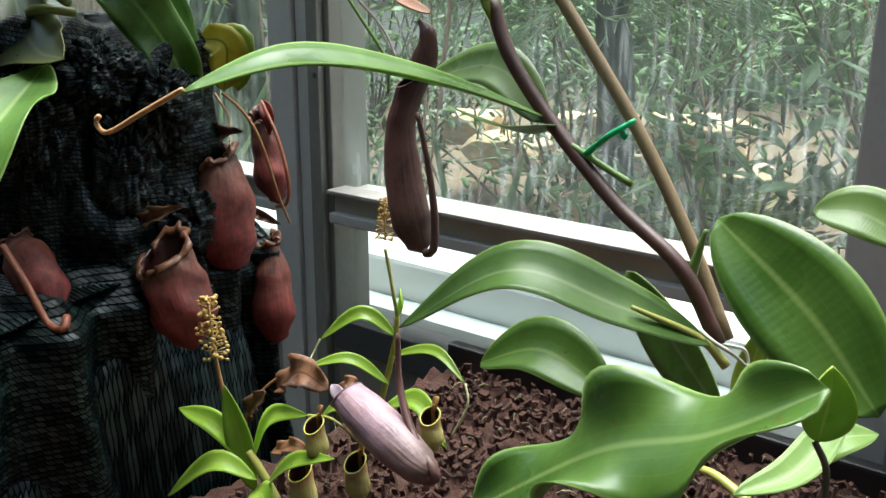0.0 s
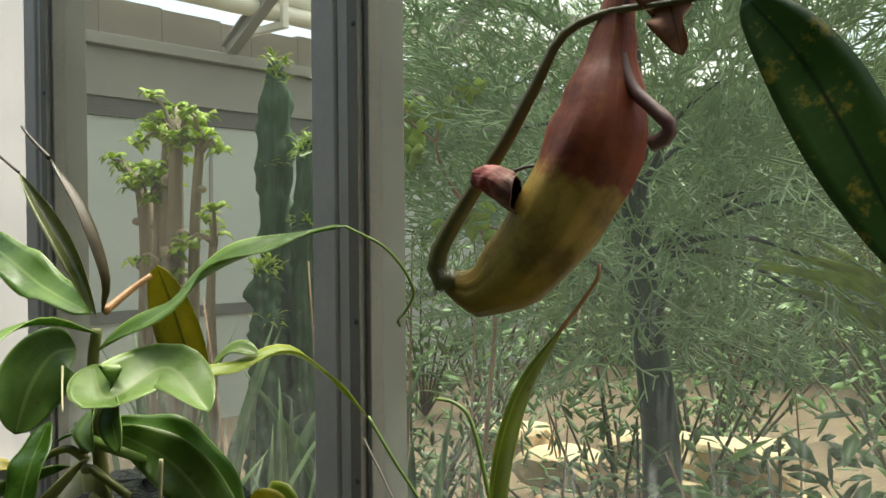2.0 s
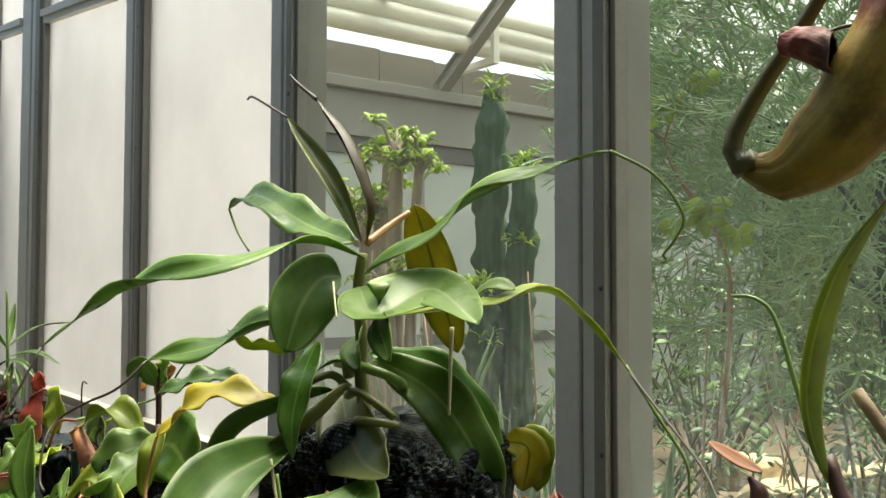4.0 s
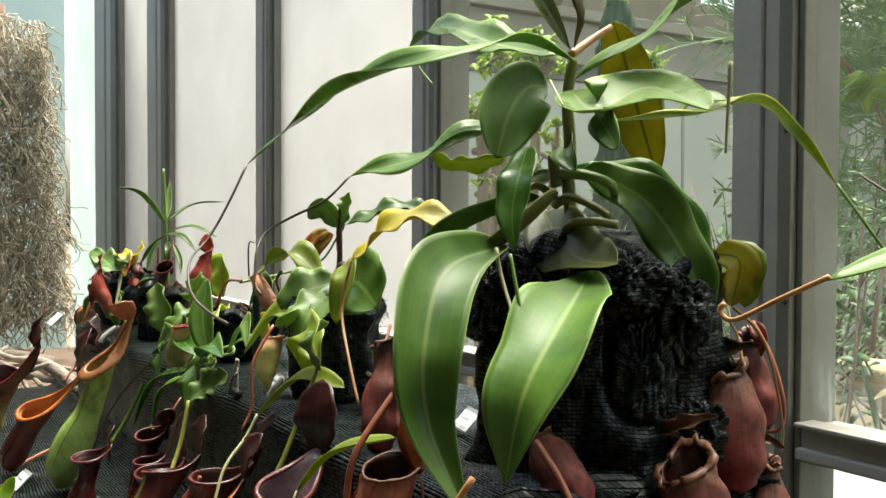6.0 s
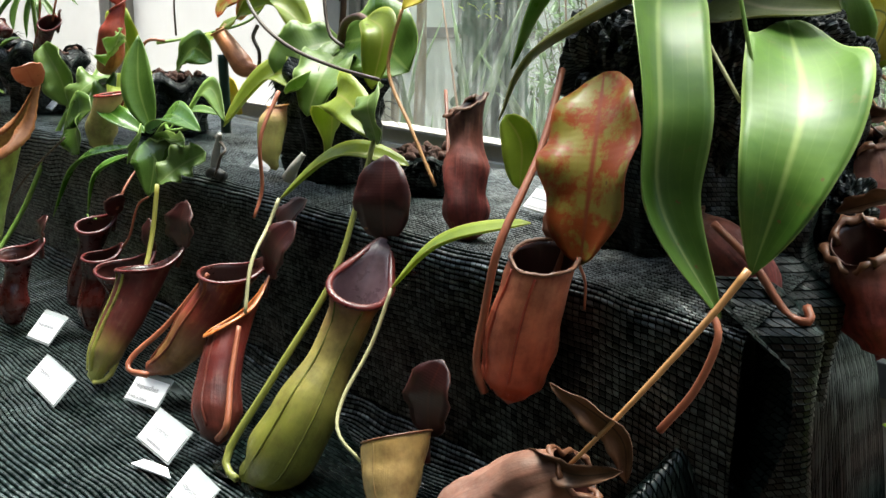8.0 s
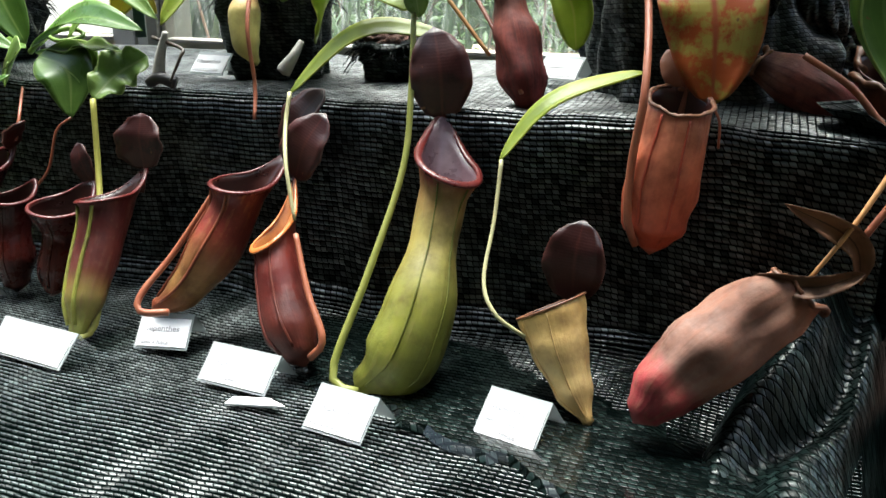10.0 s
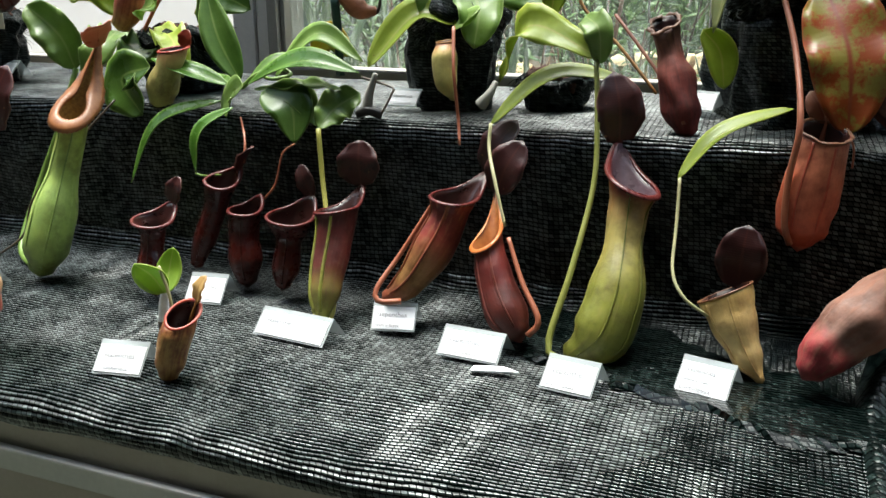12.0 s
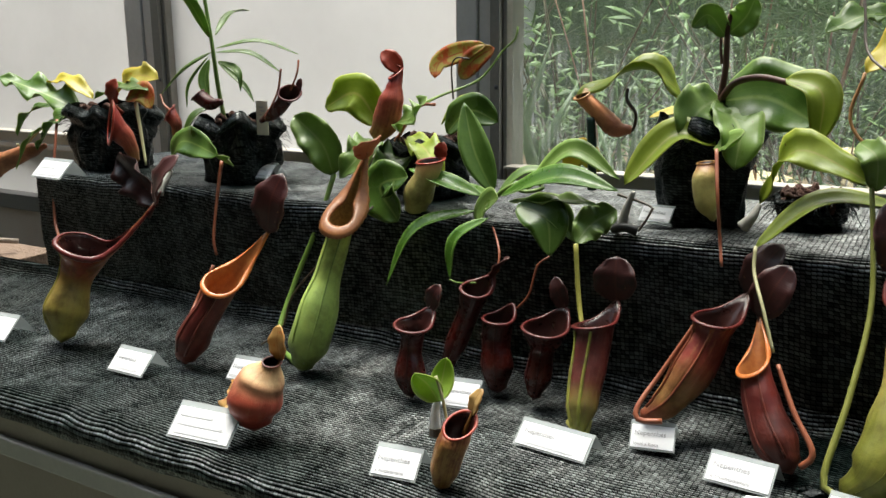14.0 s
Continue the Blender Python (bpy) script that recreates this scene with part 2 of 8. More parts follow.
BOARD_TRIM = surface("bench_trim", (0.3, 0.3, 0.29), (0.4, 0.4, 0.38), 8, 0.45, 0.1, 120, 0.2)
SOIL = surface("coir_soil", (0.014, 0.006, 0.004), (0.13, 0.05, 0.028), 60, 0.9, 0, 400, 0.9, 0.006)
GROUND = surface("garden_ground", (0.085, 0.055, 0.03), (0.25, 0.18, 0.11), 3, 0.95, 0, 60, 0.6, 0.02)
STONE = surface("yellow_stone", (0.5, 0.36, 0.19), (0.72, 0.56, 0.35), 6, 0.85, 0, 80, 0.5, 0.006)
FAR_WALL = surface("far_wall_paint", (0.42, 0.46, 0.44), (0.52, 0.55, 0.53), 2, 0.6, 0, 40, 0.1)
FAR_BAND = surface("far_wall_band", (0.1, 0.1, 0.095), (0.16, 0.155, 0.15), 2, 0.6)
TEAL_WALL = surface("teal_white_wall", (0.56, 0.66, 0.63), (0.66, 0.74, 0.71), 1.2, 0.4, 0, 40, 0.05)
ROOF_GREY = surface("roof_grey", (0.24, 0.235, 0.22), (0.33, 0.32, 0.3), 3, 0.55)
ROOF_BROWN = surface("roof_brown_grey", (0.13, 0.115, 0.1), (0.2, 0.18, 0.155), 3, 0.6)
HEDGE = surface("far_hedge", (0.03, 0.07, 0.025), (0.14, 0.22, 0.1), 4, 0.9, 0, 30, 0.9, 0.05)
PIPE = surface("cream_pipe", (0.72, 0.7, 0.62), (0.82, 0.8, 0.73), 3, 0.45, 0, 60, 0.05)
PAPER = surface("label_paper", (0.78, 0.79, 0.82), (0.86, 0.87, 0.89), 30, 0.6, 0, 300, 0.05)
# dark red with the shade of the jug mouth put into the colour
SHADED_THROAT = surface("jug_throat_shaded", (0.014, 0.004, 0.004), (0.05, 0.014, 0.01), 60, 0.3)
TAN_THROAT = surface("jug_tan_throat", (0.12, 0.05, 0.015), (0.5, 0.34, 0.1), 160, 0.4)
# mauve grey, darkened for the shade inside the mouth
SHADED_GREY_THROAT = surface("jug_grey_throat_shaded", (0.05, 0.028, 0.035), (0.16, 0.1, 0.115), 40, 0.3)
ORANGE_THROAT = surface("jug_orange_throat", (0.24, 0.06, 0.02), (0.5, 0.2, 0.05), 50, 0.35)
INK = surface("label_ink", (0.3, 0.3, 0.32), (0.4, 0.4, 0.42), 30, 0.6)
# dark tone for unseen surfaces, chosen to cut bounced light and reflections
UNSEEN_DIM = surface("unseen_dim_room", (0.05, 0.06, 0.045), (0.1, 0.11, 0.085), 3, 0.8)


def glass_material(name, streaks=True):
    m, nt, p = nodes_of(name)
    p.inputs["Base Color"].default_value = (0.9, 0.97, 0.95, 1)
    p.inputs["Roughness"].default_value = 0.02
    p.inputs["IOR"].default_value = 1.1
    p.inputs["Transmission Weight"].default_value = 1.0
    out = nt.nodes["Material Output"]
    clear = nt.nodes.new("ShaderNodeBsdfTransparent")
    clear.inputs[0].default_value = (0.9, 0.95, 0.93, 1)
    gloss = nt.nodes.new("ShaderNodeBsdfGlossy")
    gloss.inputs["Roughness"].default_value = 0.03
    mx = nt.nodes.new("ShaderNodeMixShader")
    mx.inputs[0].default_value = 0.02
    link(nt, clear.outputs[0], mx.inputs[1])
    link(nt, gloss.outputs[0], mx.inputs[2])
    last = mx.outputs[0]
    if streaks:
        tc = nt.nodes.new("ShaderNodeTexCoord")
        mp = nt.nodes.new("ShaderNodeMapping")
        mp.inputs["Scale"].default_value = (130, 1, 9)
        link(nt, tc.outputs["Object"], mp.inputs[0])
        n = nt.nodes.new("ShaderNodeTexNoise")
        n.inputs["Scale"].default_value, n.inputs["Detail"].default_value, n.inputs["Roughness"].default_value = 1.0, 4.0, 0.6
        link(nt, mp.outputs[0], n.inputs["Vector"])
        sep = nt.nodes.new("ShaderNodeSeparateXYZ")
        link(nt, tc.outputs["Object"], sep.inputs[0])
        low = ramp_node(nt, sep.outputs[2], ((0.22, (1, 1, 1)), (0.42, (0.55, 0.55, 0.55)), (0.62, (0.12, 0.12, 0.12)), (0.95, (0.03, 0.03, 0.03))))
        blotch = noise_node(nt, 5.0, 4.0)
        b2 = ramp_node(nt, blotch.outputs[0], ((0.35, (0.25, 0.25, 0.25)), (0.7, (1, 1, 1))))
        s = ramp_node(nt, n.outputs[0], ((0.5, (0.05, 0.05, 0.05)), (0.68, (0.5, 0.5, 0.5))))
        a = mix_node(nt, s.outputs[0], low.outputs[0], 1.0, "MULTIPLY")
        a = mix_node(nt, a, b2.outputs[0], 1.0, "MULTIPLY")
        a = mix_node(nt, a, (0.013, 0.013, 0.013), 1.0, "ADD")
        dirt = nt.nodes.new("ShaderNodeBsdfTranslucent")
        dirt.inputs[0].default_value = (0.75, 0.8, 0.78, 1)
        dif = nt.nodes.new("ShaderNodeBsdfDiffuse")
        dif.inputs[0].default_value = (0.7, 0.74, 0.72, 1)
        half = nt.nodes.new("ShaderNodeMixShader")
        half.inputs[0].default_value = 0.4
        link(nt, dirt.outputs[0], half.inputs[1])
        link(nt, dif.outputs[0], half.inputs[2])
        mx2 = nt.nodes.new("ShaderNodeMixShader")
        link(nt, a, mx2.inputs[0])
        link(nt, last, mx2.inputs[1])
        link(nt, half.outputs[0], mx2.inputs[2])
        last = mx2.outputs[0]
    link(nt, last, out.inputs[0])
    return m


def milk_glass(name, tint=(1, 1, 1)):
    """White-painted pane that lets soft daylight through."""
    m, nt, p = nodes_of(name)
    n = noise_node(nt, 2.0, 5.0)
    col = ramp_node(nt, n.outputs[0], ((0.3, (0.46 * tint[0], 0.47 * tint[1], 0.47 * tint[2])), (0.7, (0.55 * tint[0], 0.56 * tint[1], 0.56 * tint[2]))))
    link(nt, col.outputs[0], p.inputs["Base Color"])
    p.inputs["Roughness"].default_value = 0.35
    out = nt.nodes["Material Output"]
    tr = nt.nodes.new("ShaderNodeBsdfTranslucent")
    link(nt, col.outputs[0], tr.inputs[0])
    mx = nt.nodes.new("ShaderNodeMixShader")
    mx.inputs[0].default_value = 0.6
    link(nt, p.outputs[0], mx.inputs[1])
    link(nt, tr.outputs[0], mx.inputs[2])
    link(nt, mx.outputs[0], out.inputs[0])
    return m


GLASS = glass_material("streaked_glass")
MILK = milk_glass("whitened_glass")
MILK_TEAL = milk_glass("teal_glass", (0.86, 1.0, 0.98))
ACRYL = glass_material("clear_acrylic", False)


# ---- shape helpers ----
def part(name, bm, material, parent=None, label="", smooth=True):
    """Links a bmesh as one mesh object, under its parent if there is one."""
    me = bpy.data.meshes.new(name)
    bm.to_mesh(me)
    bm.free()
    for mat in material if isinstance(material, (list, tuple)) else [material]:
        me.materials.append(mat)
    if smooth:
        for f in me.polygons:
            f.use_smooth = True
    ob = new(name, me)
    if parent:
        ob.parent = parent
    if label:
        ob["label"] = label
    return ob


def thing(name, label, category, group="", kind="", at=(0, 0, 0)):
    ob = new(name)
    ob.empty_display_size = 0.02
    ob.location = at
    return tagged(ob, label, category, group, kind)


def box(bm, lo, hi, bevel=0.0):
    m = Matrix.LocRotScale([(a + b) / 2 for a, b in zip(lo, hi)], None, [b - a for a, b in zip(lo, hi)])
    r = bmesh.ops.create_cube(bm, size=1, matrix=m)
    if bevel:
        edges = {e for v in r["verts"] for e in v.link_edges}
        bmesh.ops.bevel(bm, geom=list(edges), offset=bevel, segments=2, affect="EDGES", profile=0.6)
    return bm


def boxes(*spans, bevel=0.0):
    bm = bmesh.new()
    for lo, hi in spans:
        box(bm, lo, hi, bevel)
    return bm


def spline(points, n):
    """n points along a smooth curve through the given ones, with even steps."""
    p = [Vector(q) for q in points]
    if len(p) == 2:
        return [p[0].lerp(p[1], i / (n - 1)) for i in range(n)]
    ext = [2 * p[0] - p[1], *p, 2 * p[-1] - p[-2]]
    dense = []
    for i in range(len(p) - 1):
        a, b, c, d = ext[i:i + 4]
        for k in range(16):
            t = k / 16
            dense.append(0.5 * (2 * b + (c - a) * t + (2 * a - 5 * b + 4 * c - d) * t * t + (3 * b - a - 3 * c + d) * t ** 3))
    dense.append(p[-1])
    run = [0.0]
    for a, b in zip(dense, dense[1:]):
        run.append(run[-1] + (b - a).length)
    out, j = [], 0
    for i in range(n):
        s = run[-1] * i / (n - 1)
        while j < len(run) - 2 and run[j + 1] < s:
            j += 1
        k = (s - run[j]) / max(1e-9, run[j + 1] - run[j])
        out.append(dense[j].lerp(dense[j + 1], min(1, max(0, k))))
    return out


def frames_along(pts, hint):
    """Tangent, side and up at each point, with up kept near the hint."""
    out, up = [], Vector(hint).normalized()
    for i, p in enumerate(pts):
        t = (pts[min(i + 1, len(pts) - 1)] - pts[max(i - 1, 0)]).normalized()
        u = up - t * up.dot(t)
        if u.length < 1e-3:
            u = t.orthogonal()
        up = u.normalized()
        out.append((t, t.cross(up), up))
    return out


def tube(bm, points, r0, r1=None, sides=6, n=None, mat=0, mid=None):
    r1 = r0 if r1 is None else r1
    n = n or max(2, min(28, len(points) * 5))
    pts = spline(points, n)
    rings = []
    for i, (p, (t, s, u)) in enumerate(zip(pts, frames_along(pts, (0.31, 0.2, 0.93)))):
        k = i / (n - 1)
        r = r0 + (r1 - r0) * k if mid is None else (r0 + (mid - r0) * 2 * k if k < 0.5 else mid + (r1 - mid) * (2 * k - 1))
        rings.append([bm.verts.new(p + (s * math.cos(a) + u * math.sin(a)) * r) for a in [6.2832 * j / sides for j in range(sides)]])
    for a, b in zip(rings, rings[1:]):
        for j in range(sides):
            f = bm.faces.new((a[j], a[(j + 1) % sides], b[(j + 1) % sides], b[j]))
            f.material_index = mat
    for ring in (rings[0][::-1], rings[-1]):
        bm.faces.new(ring).material_index = mat
    return bm


def leaf_shape(k, tip):
    """Half width along the leaf, 0 at the stalk to 1 at the tip."""
    body = math.sin(math.pi * k ** 0.85) ** 0.8 if tip == "long" else math.sin(math.pi * k ** 0.92) ** 0.55
    return max(0.02, body)


def blade(bm, points, width, face, fold=0.25, wave=0.0, tip="long", twist=0.0, n=18, seed=0, waves=3.0, cross=6, thick=0.0012):
    """A leaf blade along points: face is the way its upper side looks, fold how far the halves rise, wave the rippled edge."""
    rng = random.Random(seed)
    ph = rng.random() * 6.28
    pts = spline(points, n)
    uvl = bm.loops.layers.uv.verify()
    top, bot = [], []
    for i, (p, (t, s, u)) in enumerate(zip(pts, frames_along(pts, face))):
        k = i / (n - 1)
        turn = Matrix.Rotation(twist * k, 3, t)
        s, u = turn @ s, turn @ u
        half = width / 2 * leaf_shape(k, tip)
        row, low = [], []
        for j in range(cross + 1):
            v = 2 * j / cross - 1
            lift = fold * abs(v) ** 1.6 * half - 0.03 * half * (1 - abs(v))
            lift += wave * half * abs(v) ** 2 * math.sin(ph + k * waves * 6.28 + (1.3 if v > 0 else 0))
            q = p + s * v * half * (1 - 0.12 * abs(fold) * abs(v)) + u * lift
            row.append((bm.verts.new(q), v, k))
            low.append((bm.verts.new(q - u * thick), v, k))
        top.append(row)
        bot.append(low)

    def quad(a, b, c, d):
        f = bm.faces.new([q[0] for q in (a, b, c, d)])
        for loop, q in zip(f.loops, (a, b, c, d)):
            loop[uvl].uv = (q[1], q[2])
    for i in range(n - 1):
        for j in range(cross):
            quad(top[i][j], top[i + 1][j], top[i + 1][j + 1], top[i][j + 1])
            quad(bot[i][j], bot[i][j + 1], bot[i + 1][j + 1], bot[i + 1][j])
        quad(top[i][0], bot[i][0], bot[i + 1][0], top[i + 1][0])
        quad(top[i][-1], top[i + 1][-1], bot[i + 1][-1], bot[i][-1])
    for j in range(cross):
        quad(top[0][j], top[0][j + 1], bot[0][j + 1], bot[0][j])
        quad(top[-1][j], bot[-1][j], bot[-1][j + 1], top[-1][j + 1])
    return bm


def profile(stops, k):
    for (a, ra), (b, rb) in zip(stops, stops[1:]):
        if k <= b:
            s = (k - a) / (b - a)
            s = s * s * (3 - 2 * s) if len(stops) > 3 else s
            return ra + (rb - ra) * s
    return stops[-1][1]


def leaf(plant, points, width, face, mat, label="", stalk=0.0, **kw):
    """A leaf part; stalk: radius of a midrib that runs on below the blade."""
    bm = blade(bmesh.new(), points, width, face, **kw)
    ob = part("leaf", bm, mat, plant, label)
    return ob


def tendril(plant, points, r0, r1, mat, name="tendril", label=""):
    return part(name, tube(bmesh.new(), points, r0, r1), mat, plant, label)


def pitcher(owner, axis, radii, front, mats, tilt=0.6, rim=0.006, lid=None, name="pitcher", hood=0.0, seam=0.0, crumple=0.0, flat=1.0, ridges=0.0, wing=0.0, ribs=True, seed=0, dent=0.045, flare=1.25, sides=28, label="", narrow=None, inside=None):
    """A hanging jug on the plant: body along axis (base to mouth), radii along it, front the side where the mouth is low.
    mats: body, rim, lid. lid: (direction, length, width, face) from the back of the mouth."""
    if narrow is None:
        narrow = 0.62 if tilt >= 1 else 0.0
    n = 24
    pts = spline(axis, n)
    fr = frames_along(pts, front)
    bm = bmesh.new()
    uvl = bm.loops.layers.uv.verify()
    outer, inner = [], []
    for i, (p, (t, s, u)) in enumerate(zip(pts, fr)):
        k = i / (n - 1)
        r = profile(radii, k)
        ro, ri = [], []
        for j in range(sides):
            a = 6.2832 * j / sides
            rr = r * (1 + ridges * math.cos(a * 2) * math.sin(k * 3.14))
            if dent:
                rr *= 1 + dent * (noise.noise(Vector((math.cos(a) * 1.7 + seed, math.sin(a) * 1.7, k * 5))) + 0.55 * noise.noise(Vector((math.cos(a) * 4 + seed, math.sin(a) * 4, k * 4))))
            if wing and 0.08 < k < 0.92 and abs(math.cos(a) - 1) < 0.16:
                rr *= 1 + wing * (1 - abs(math.cos(a) - 1) / 0.16)
            lip = max(0, (k - 0.55) / 0.45) ** 1.6
            d = u * math.cos(a) + s * math.sin(a) * flat * (1 - narrow * lip * (1 - math.cos(a)) / 2)
            slope = -tilt * r * math.cos(a) * lip + hood * r * max(0, -math.cos(a)) ** 3 * lip
            q = p + d * rr + t * slope
            ro.append(bm.verts.new(q))
            ri.append(bm.verts.new(p + d * rr * 0.94 + t * slope))
        outer.append(ro)
        inner.append(ri)
    tip = bm.verts.new(pts[0] - fr[0][0] * profile(radii, 0) * 0.7)

    def put(vs, ks):
        f = bm.faces.new(vs)
        for loop, (a, b) in zip(f.loops, ks):
            loop[uvl].uv = (a, b)
        return f
    for i in range(n - 1):
        for j in range(sides):
            l, m = (j + 1) % sides, (j + 1) / sides
            k0, k1, a0 = i / (n - 1), (i + 1) / (n - 1), j / sides
            put((outer[i][j], outer[i][l], outer[i + 1][l], outer[i + 1][j]), ((a0, k0), (m, k0), (m, k1), (a0, k1)))
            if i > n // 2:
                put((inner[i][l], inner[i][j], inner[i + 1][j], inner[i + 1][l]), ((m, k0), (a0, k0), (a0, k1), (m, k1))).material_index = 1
    for j in range(sides):
        l = (j + 1) % sides
        put((tip, outer[0][l], outer[0][j]), ((0.5, 0), (0.5, 0), (0.5, 0)))
        put((outer[-1][j], outer[-1][l], inner[-1][l], inner[-1][j]), ((0.5, 1),) * 4)
    # plug half way down, in the same shaded inner colour
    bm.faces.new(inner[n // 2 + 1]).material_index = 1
    ring = [v.co.copy() for v in outer[-1]]
    if seam:
        big = max(r for _, r in radii)
        for j in (sides * 21 // 22 % sides, sides * 2 // 22):
            tube(bm, [outer[i][j].co.copy() for i in range(1, n - 1, 3)], big * seam, big * seam * 0.7, 5, 20)
    body = part(name, bm, [mats[0], SHADED_THROAT if inside is None else inside], owner, label)
    t, s, u = fr[-1]
    c = sum(ring, Vector()) / sides
    if rim:
        rb = bmesh.new()
        m = 72 if ribs else 36
        loop = []
        for j in range(m):
            x = j / m * sides
            a, b = ring[int(x) % sides], ring[(int(x) + 1) % sides]
            q = a.lerp(b, x - int(x))
            out = (q - c).normalized()
            rr = rim * 0.78 * (1 + (0.16 if j % 2 else 0) * ribs) * (0.85 + 0.35 * (1 - math.cos(6.2832 * j / m)) / 2)
            cen = q + out * rim * 0.35
            if crumple:
                w = noise.noise_vector(Vector((math.cos(6.2832 * j / m) * 2.2, math.sin(6.2832 * j / m) * 2.2, seed * 1.7)))
                cen += w * rim * 2.6 * crumple
                rr *= 0.7 + 1.1 * abs(w.x) * crumple + 0.3 * crumple * (j % 3)
            loop.append([rb.verts.new(cen + (out * math.cos(g) * flare + t * math.sin(g)) * rr) for g in [6.2832 * h / 7 for h in range(7)]])
        for j in range(m):
            a, b = loop[j], loop[(j + 1) % m]
            for h in range(7):
                rb.faces.new((a[h], a[(h + 1) % 7], b[(h + 1) % 7], b[h]))
        bmesh.ops.recalc_face_normals(rb, faces=rb.faces)
        part("rim", rb, mats[1], body)
    if lid:
        way, length, width, face = lid
        way = Vector(way).normalized()
        back = ring[sides // 2]
        st = back + way * length
        bend = Vector(face).normalized() * length * 0.14
        lb = blade(bmesh.new(), [back - t * 0.004, back.lerp(st, 0.5) + bend, st], width, face, fold=0.12, wave=0.1, tip="oval", n=12, seed=seed, thick=0.0022)
        tube(lb, [back - t * 0.03 - u * 0.002, back, back + way * length * 0.25], 0.004, 0.002, 6, 6)
        part("lid", lb, mats[2], body)
    return body


# ---- the glazed wall ----
GY = 1.085  # plane of the panes


def upright(name, x0, x1, z0=-0.7, z1=2.6):
    """Aluminium mullion with grooves and screws."""
    w = x1 - x0
    bm = boxes(((x0, 1.05, z0), (x0 + w * 0.42, 1.15, z1)), ((x0 + w * 0.45, 1.056, z0), (x0 + w * 0.68, 1.15, z1)), bevel=0.003)
    ob = tagged(part(name, bm, ALU, smooth=False), "grey weathered aluminium window upright with grooves", "mullion", kind="structure")
    part("glazing_bead", boxes(((x0 + w * 0.71, 1.044, z0), (x0 + w * 0.9, 1.15, z1)), ((x0 + w * 0.915, 1.058, z0), (x1, 1.15, z1)), bevel=0.003), BEAD, ob, "darker olive-brown bead", smooth=False)
    part("groove", boxes(((x0 + w * 0.4, 1.066, z0), (x0 + w * 0.93, 1.14, z1))), ALU_DARK, ob, smooth=False)
    for z in (0.42, 0.706, 1.236, 1.7):
        sc = bmesh.new()
        bmesh.ops.create_uvsphere(sc, u_segments=10, v_segments=6, radius=0.006, matrix=Matrix.LocRotScale((x0 + w * 0.84, 1.044, z), None, (1, 0.5, 1)))
        part("screw", sc, ALU_DARK, ob, "dark screw head")
    return ob


upright("mullion_1", 0.324, 0.468)
upright("mullion_2", -0.83, -0.685)
upright("mullion_3", -2.093, -1.91)
upright("mullion_4", -3.81, -3.38)
upright("mullion_5", -5.24, -4.5)
upright("mullion_6", 1.334, 1.52)


def rail(name, x0, x1, z0, z1, label):
    bm = boxes(((x0, 1.06, z0), (x1, 1.15, z1)), ((x0, 1.045, z0 + 0.006), (x1, 1.062, z0 + (z1 - z0) * 0.42)), bevel=0.003)
    return tagged(part(name, bm, ALU, smooth=False), label, "window rail", kind="structure")


BAYS = ((0.468, 1.334), (-0.685, 0.324), (-1.91, -0.83), (-3.38, -2.093), (-4.5, -3.81))
for i, (a, b) in enumerate(BAYS):
    sill = rail("sill_%d" % (i + 1), a, b, 0.155, 0.214, "grey aluminium bottom rail of the window, dirty white on top")
    part("ledge", boxes(((a, 1.04, 0.2145), (b, 1.09, 0.222)), bevel=0.002), SILL_DIRTY, sill, "dirty white ledge", smooth=False)
    milky = b < -0.7
    if not milky:
        rail("transom_%d" % (i + 1), a, b, 1.84, 1.98, "grey aluminium transom over the pane")
    pane = boxes(((a - 0.004, GY, 0.224), (b + 0.004, GY + 0.005, 2.6 if milky else 1.838)))
    w = tagged(part("window_%d" % (i + 1), pane, MILK if milky else GLASS, smooth=False),
               "whitened opaque glass pane" if milky else "dirty glass pane with white water streaks", "window", kind="structure")
    w.visible_shadow = False
    if not milky:
        up = tagged(part("upper_window_%d" % (i + 1), boxes(((a - 0.004, GY, 1.985), (b + 0.004, GY + 0.005, 2.6))), GLASS, smooth=False), "glass pane above the transom", "window", kind="structure")
        up.visible_shadow = False
    low = tagged(part("lower_window_%d" % (i + 1), boxes(((a - 0.004, GY + 0.02, -0.02), (b + 0.004, GY + 0.024, 0.153))), MILK if milky else ACRYL, smooth=False), "low glass pane under the window rail", "window", kind="structure")
    low.visible_shadow = False
    tagged(part("bottom_rail_%d" % (i + 1), boxes(((a, 1.05, -0.08), (b, 1.15, -0.022)), bevel=0.003), ALU_DARK, smooth=False), "dark bottom rail of the low pane", "window rail", kind="structure")
    tagged(part("base_wall_%d" % (i + 1), boxes(((a, 1.06, -0.7), (b, 1.14, -0.081)), bevel=0.002), BOARD, smooth=False), "plain base wall under the panes", "wall", kind="structure")

w = tagged(part("window_6", boxes(((-6.39, GY, -0.69), (-5.244, GY + 0.005, 2.6))), MILK_TEAL, smooth=False), "pale teal whitened pane behind the moss", "window", kind="structure")
w.visible_shadow = False

# sloping rails that follow the roof line across the whitened panes
for i, (a, b) in enumerate(BAYS[2:]):
    sl = bmesh.new()
    za, zb = 1.70 - 0.137 * (a + 0.86), 1.70 - 0.137 * (b + 0.86)
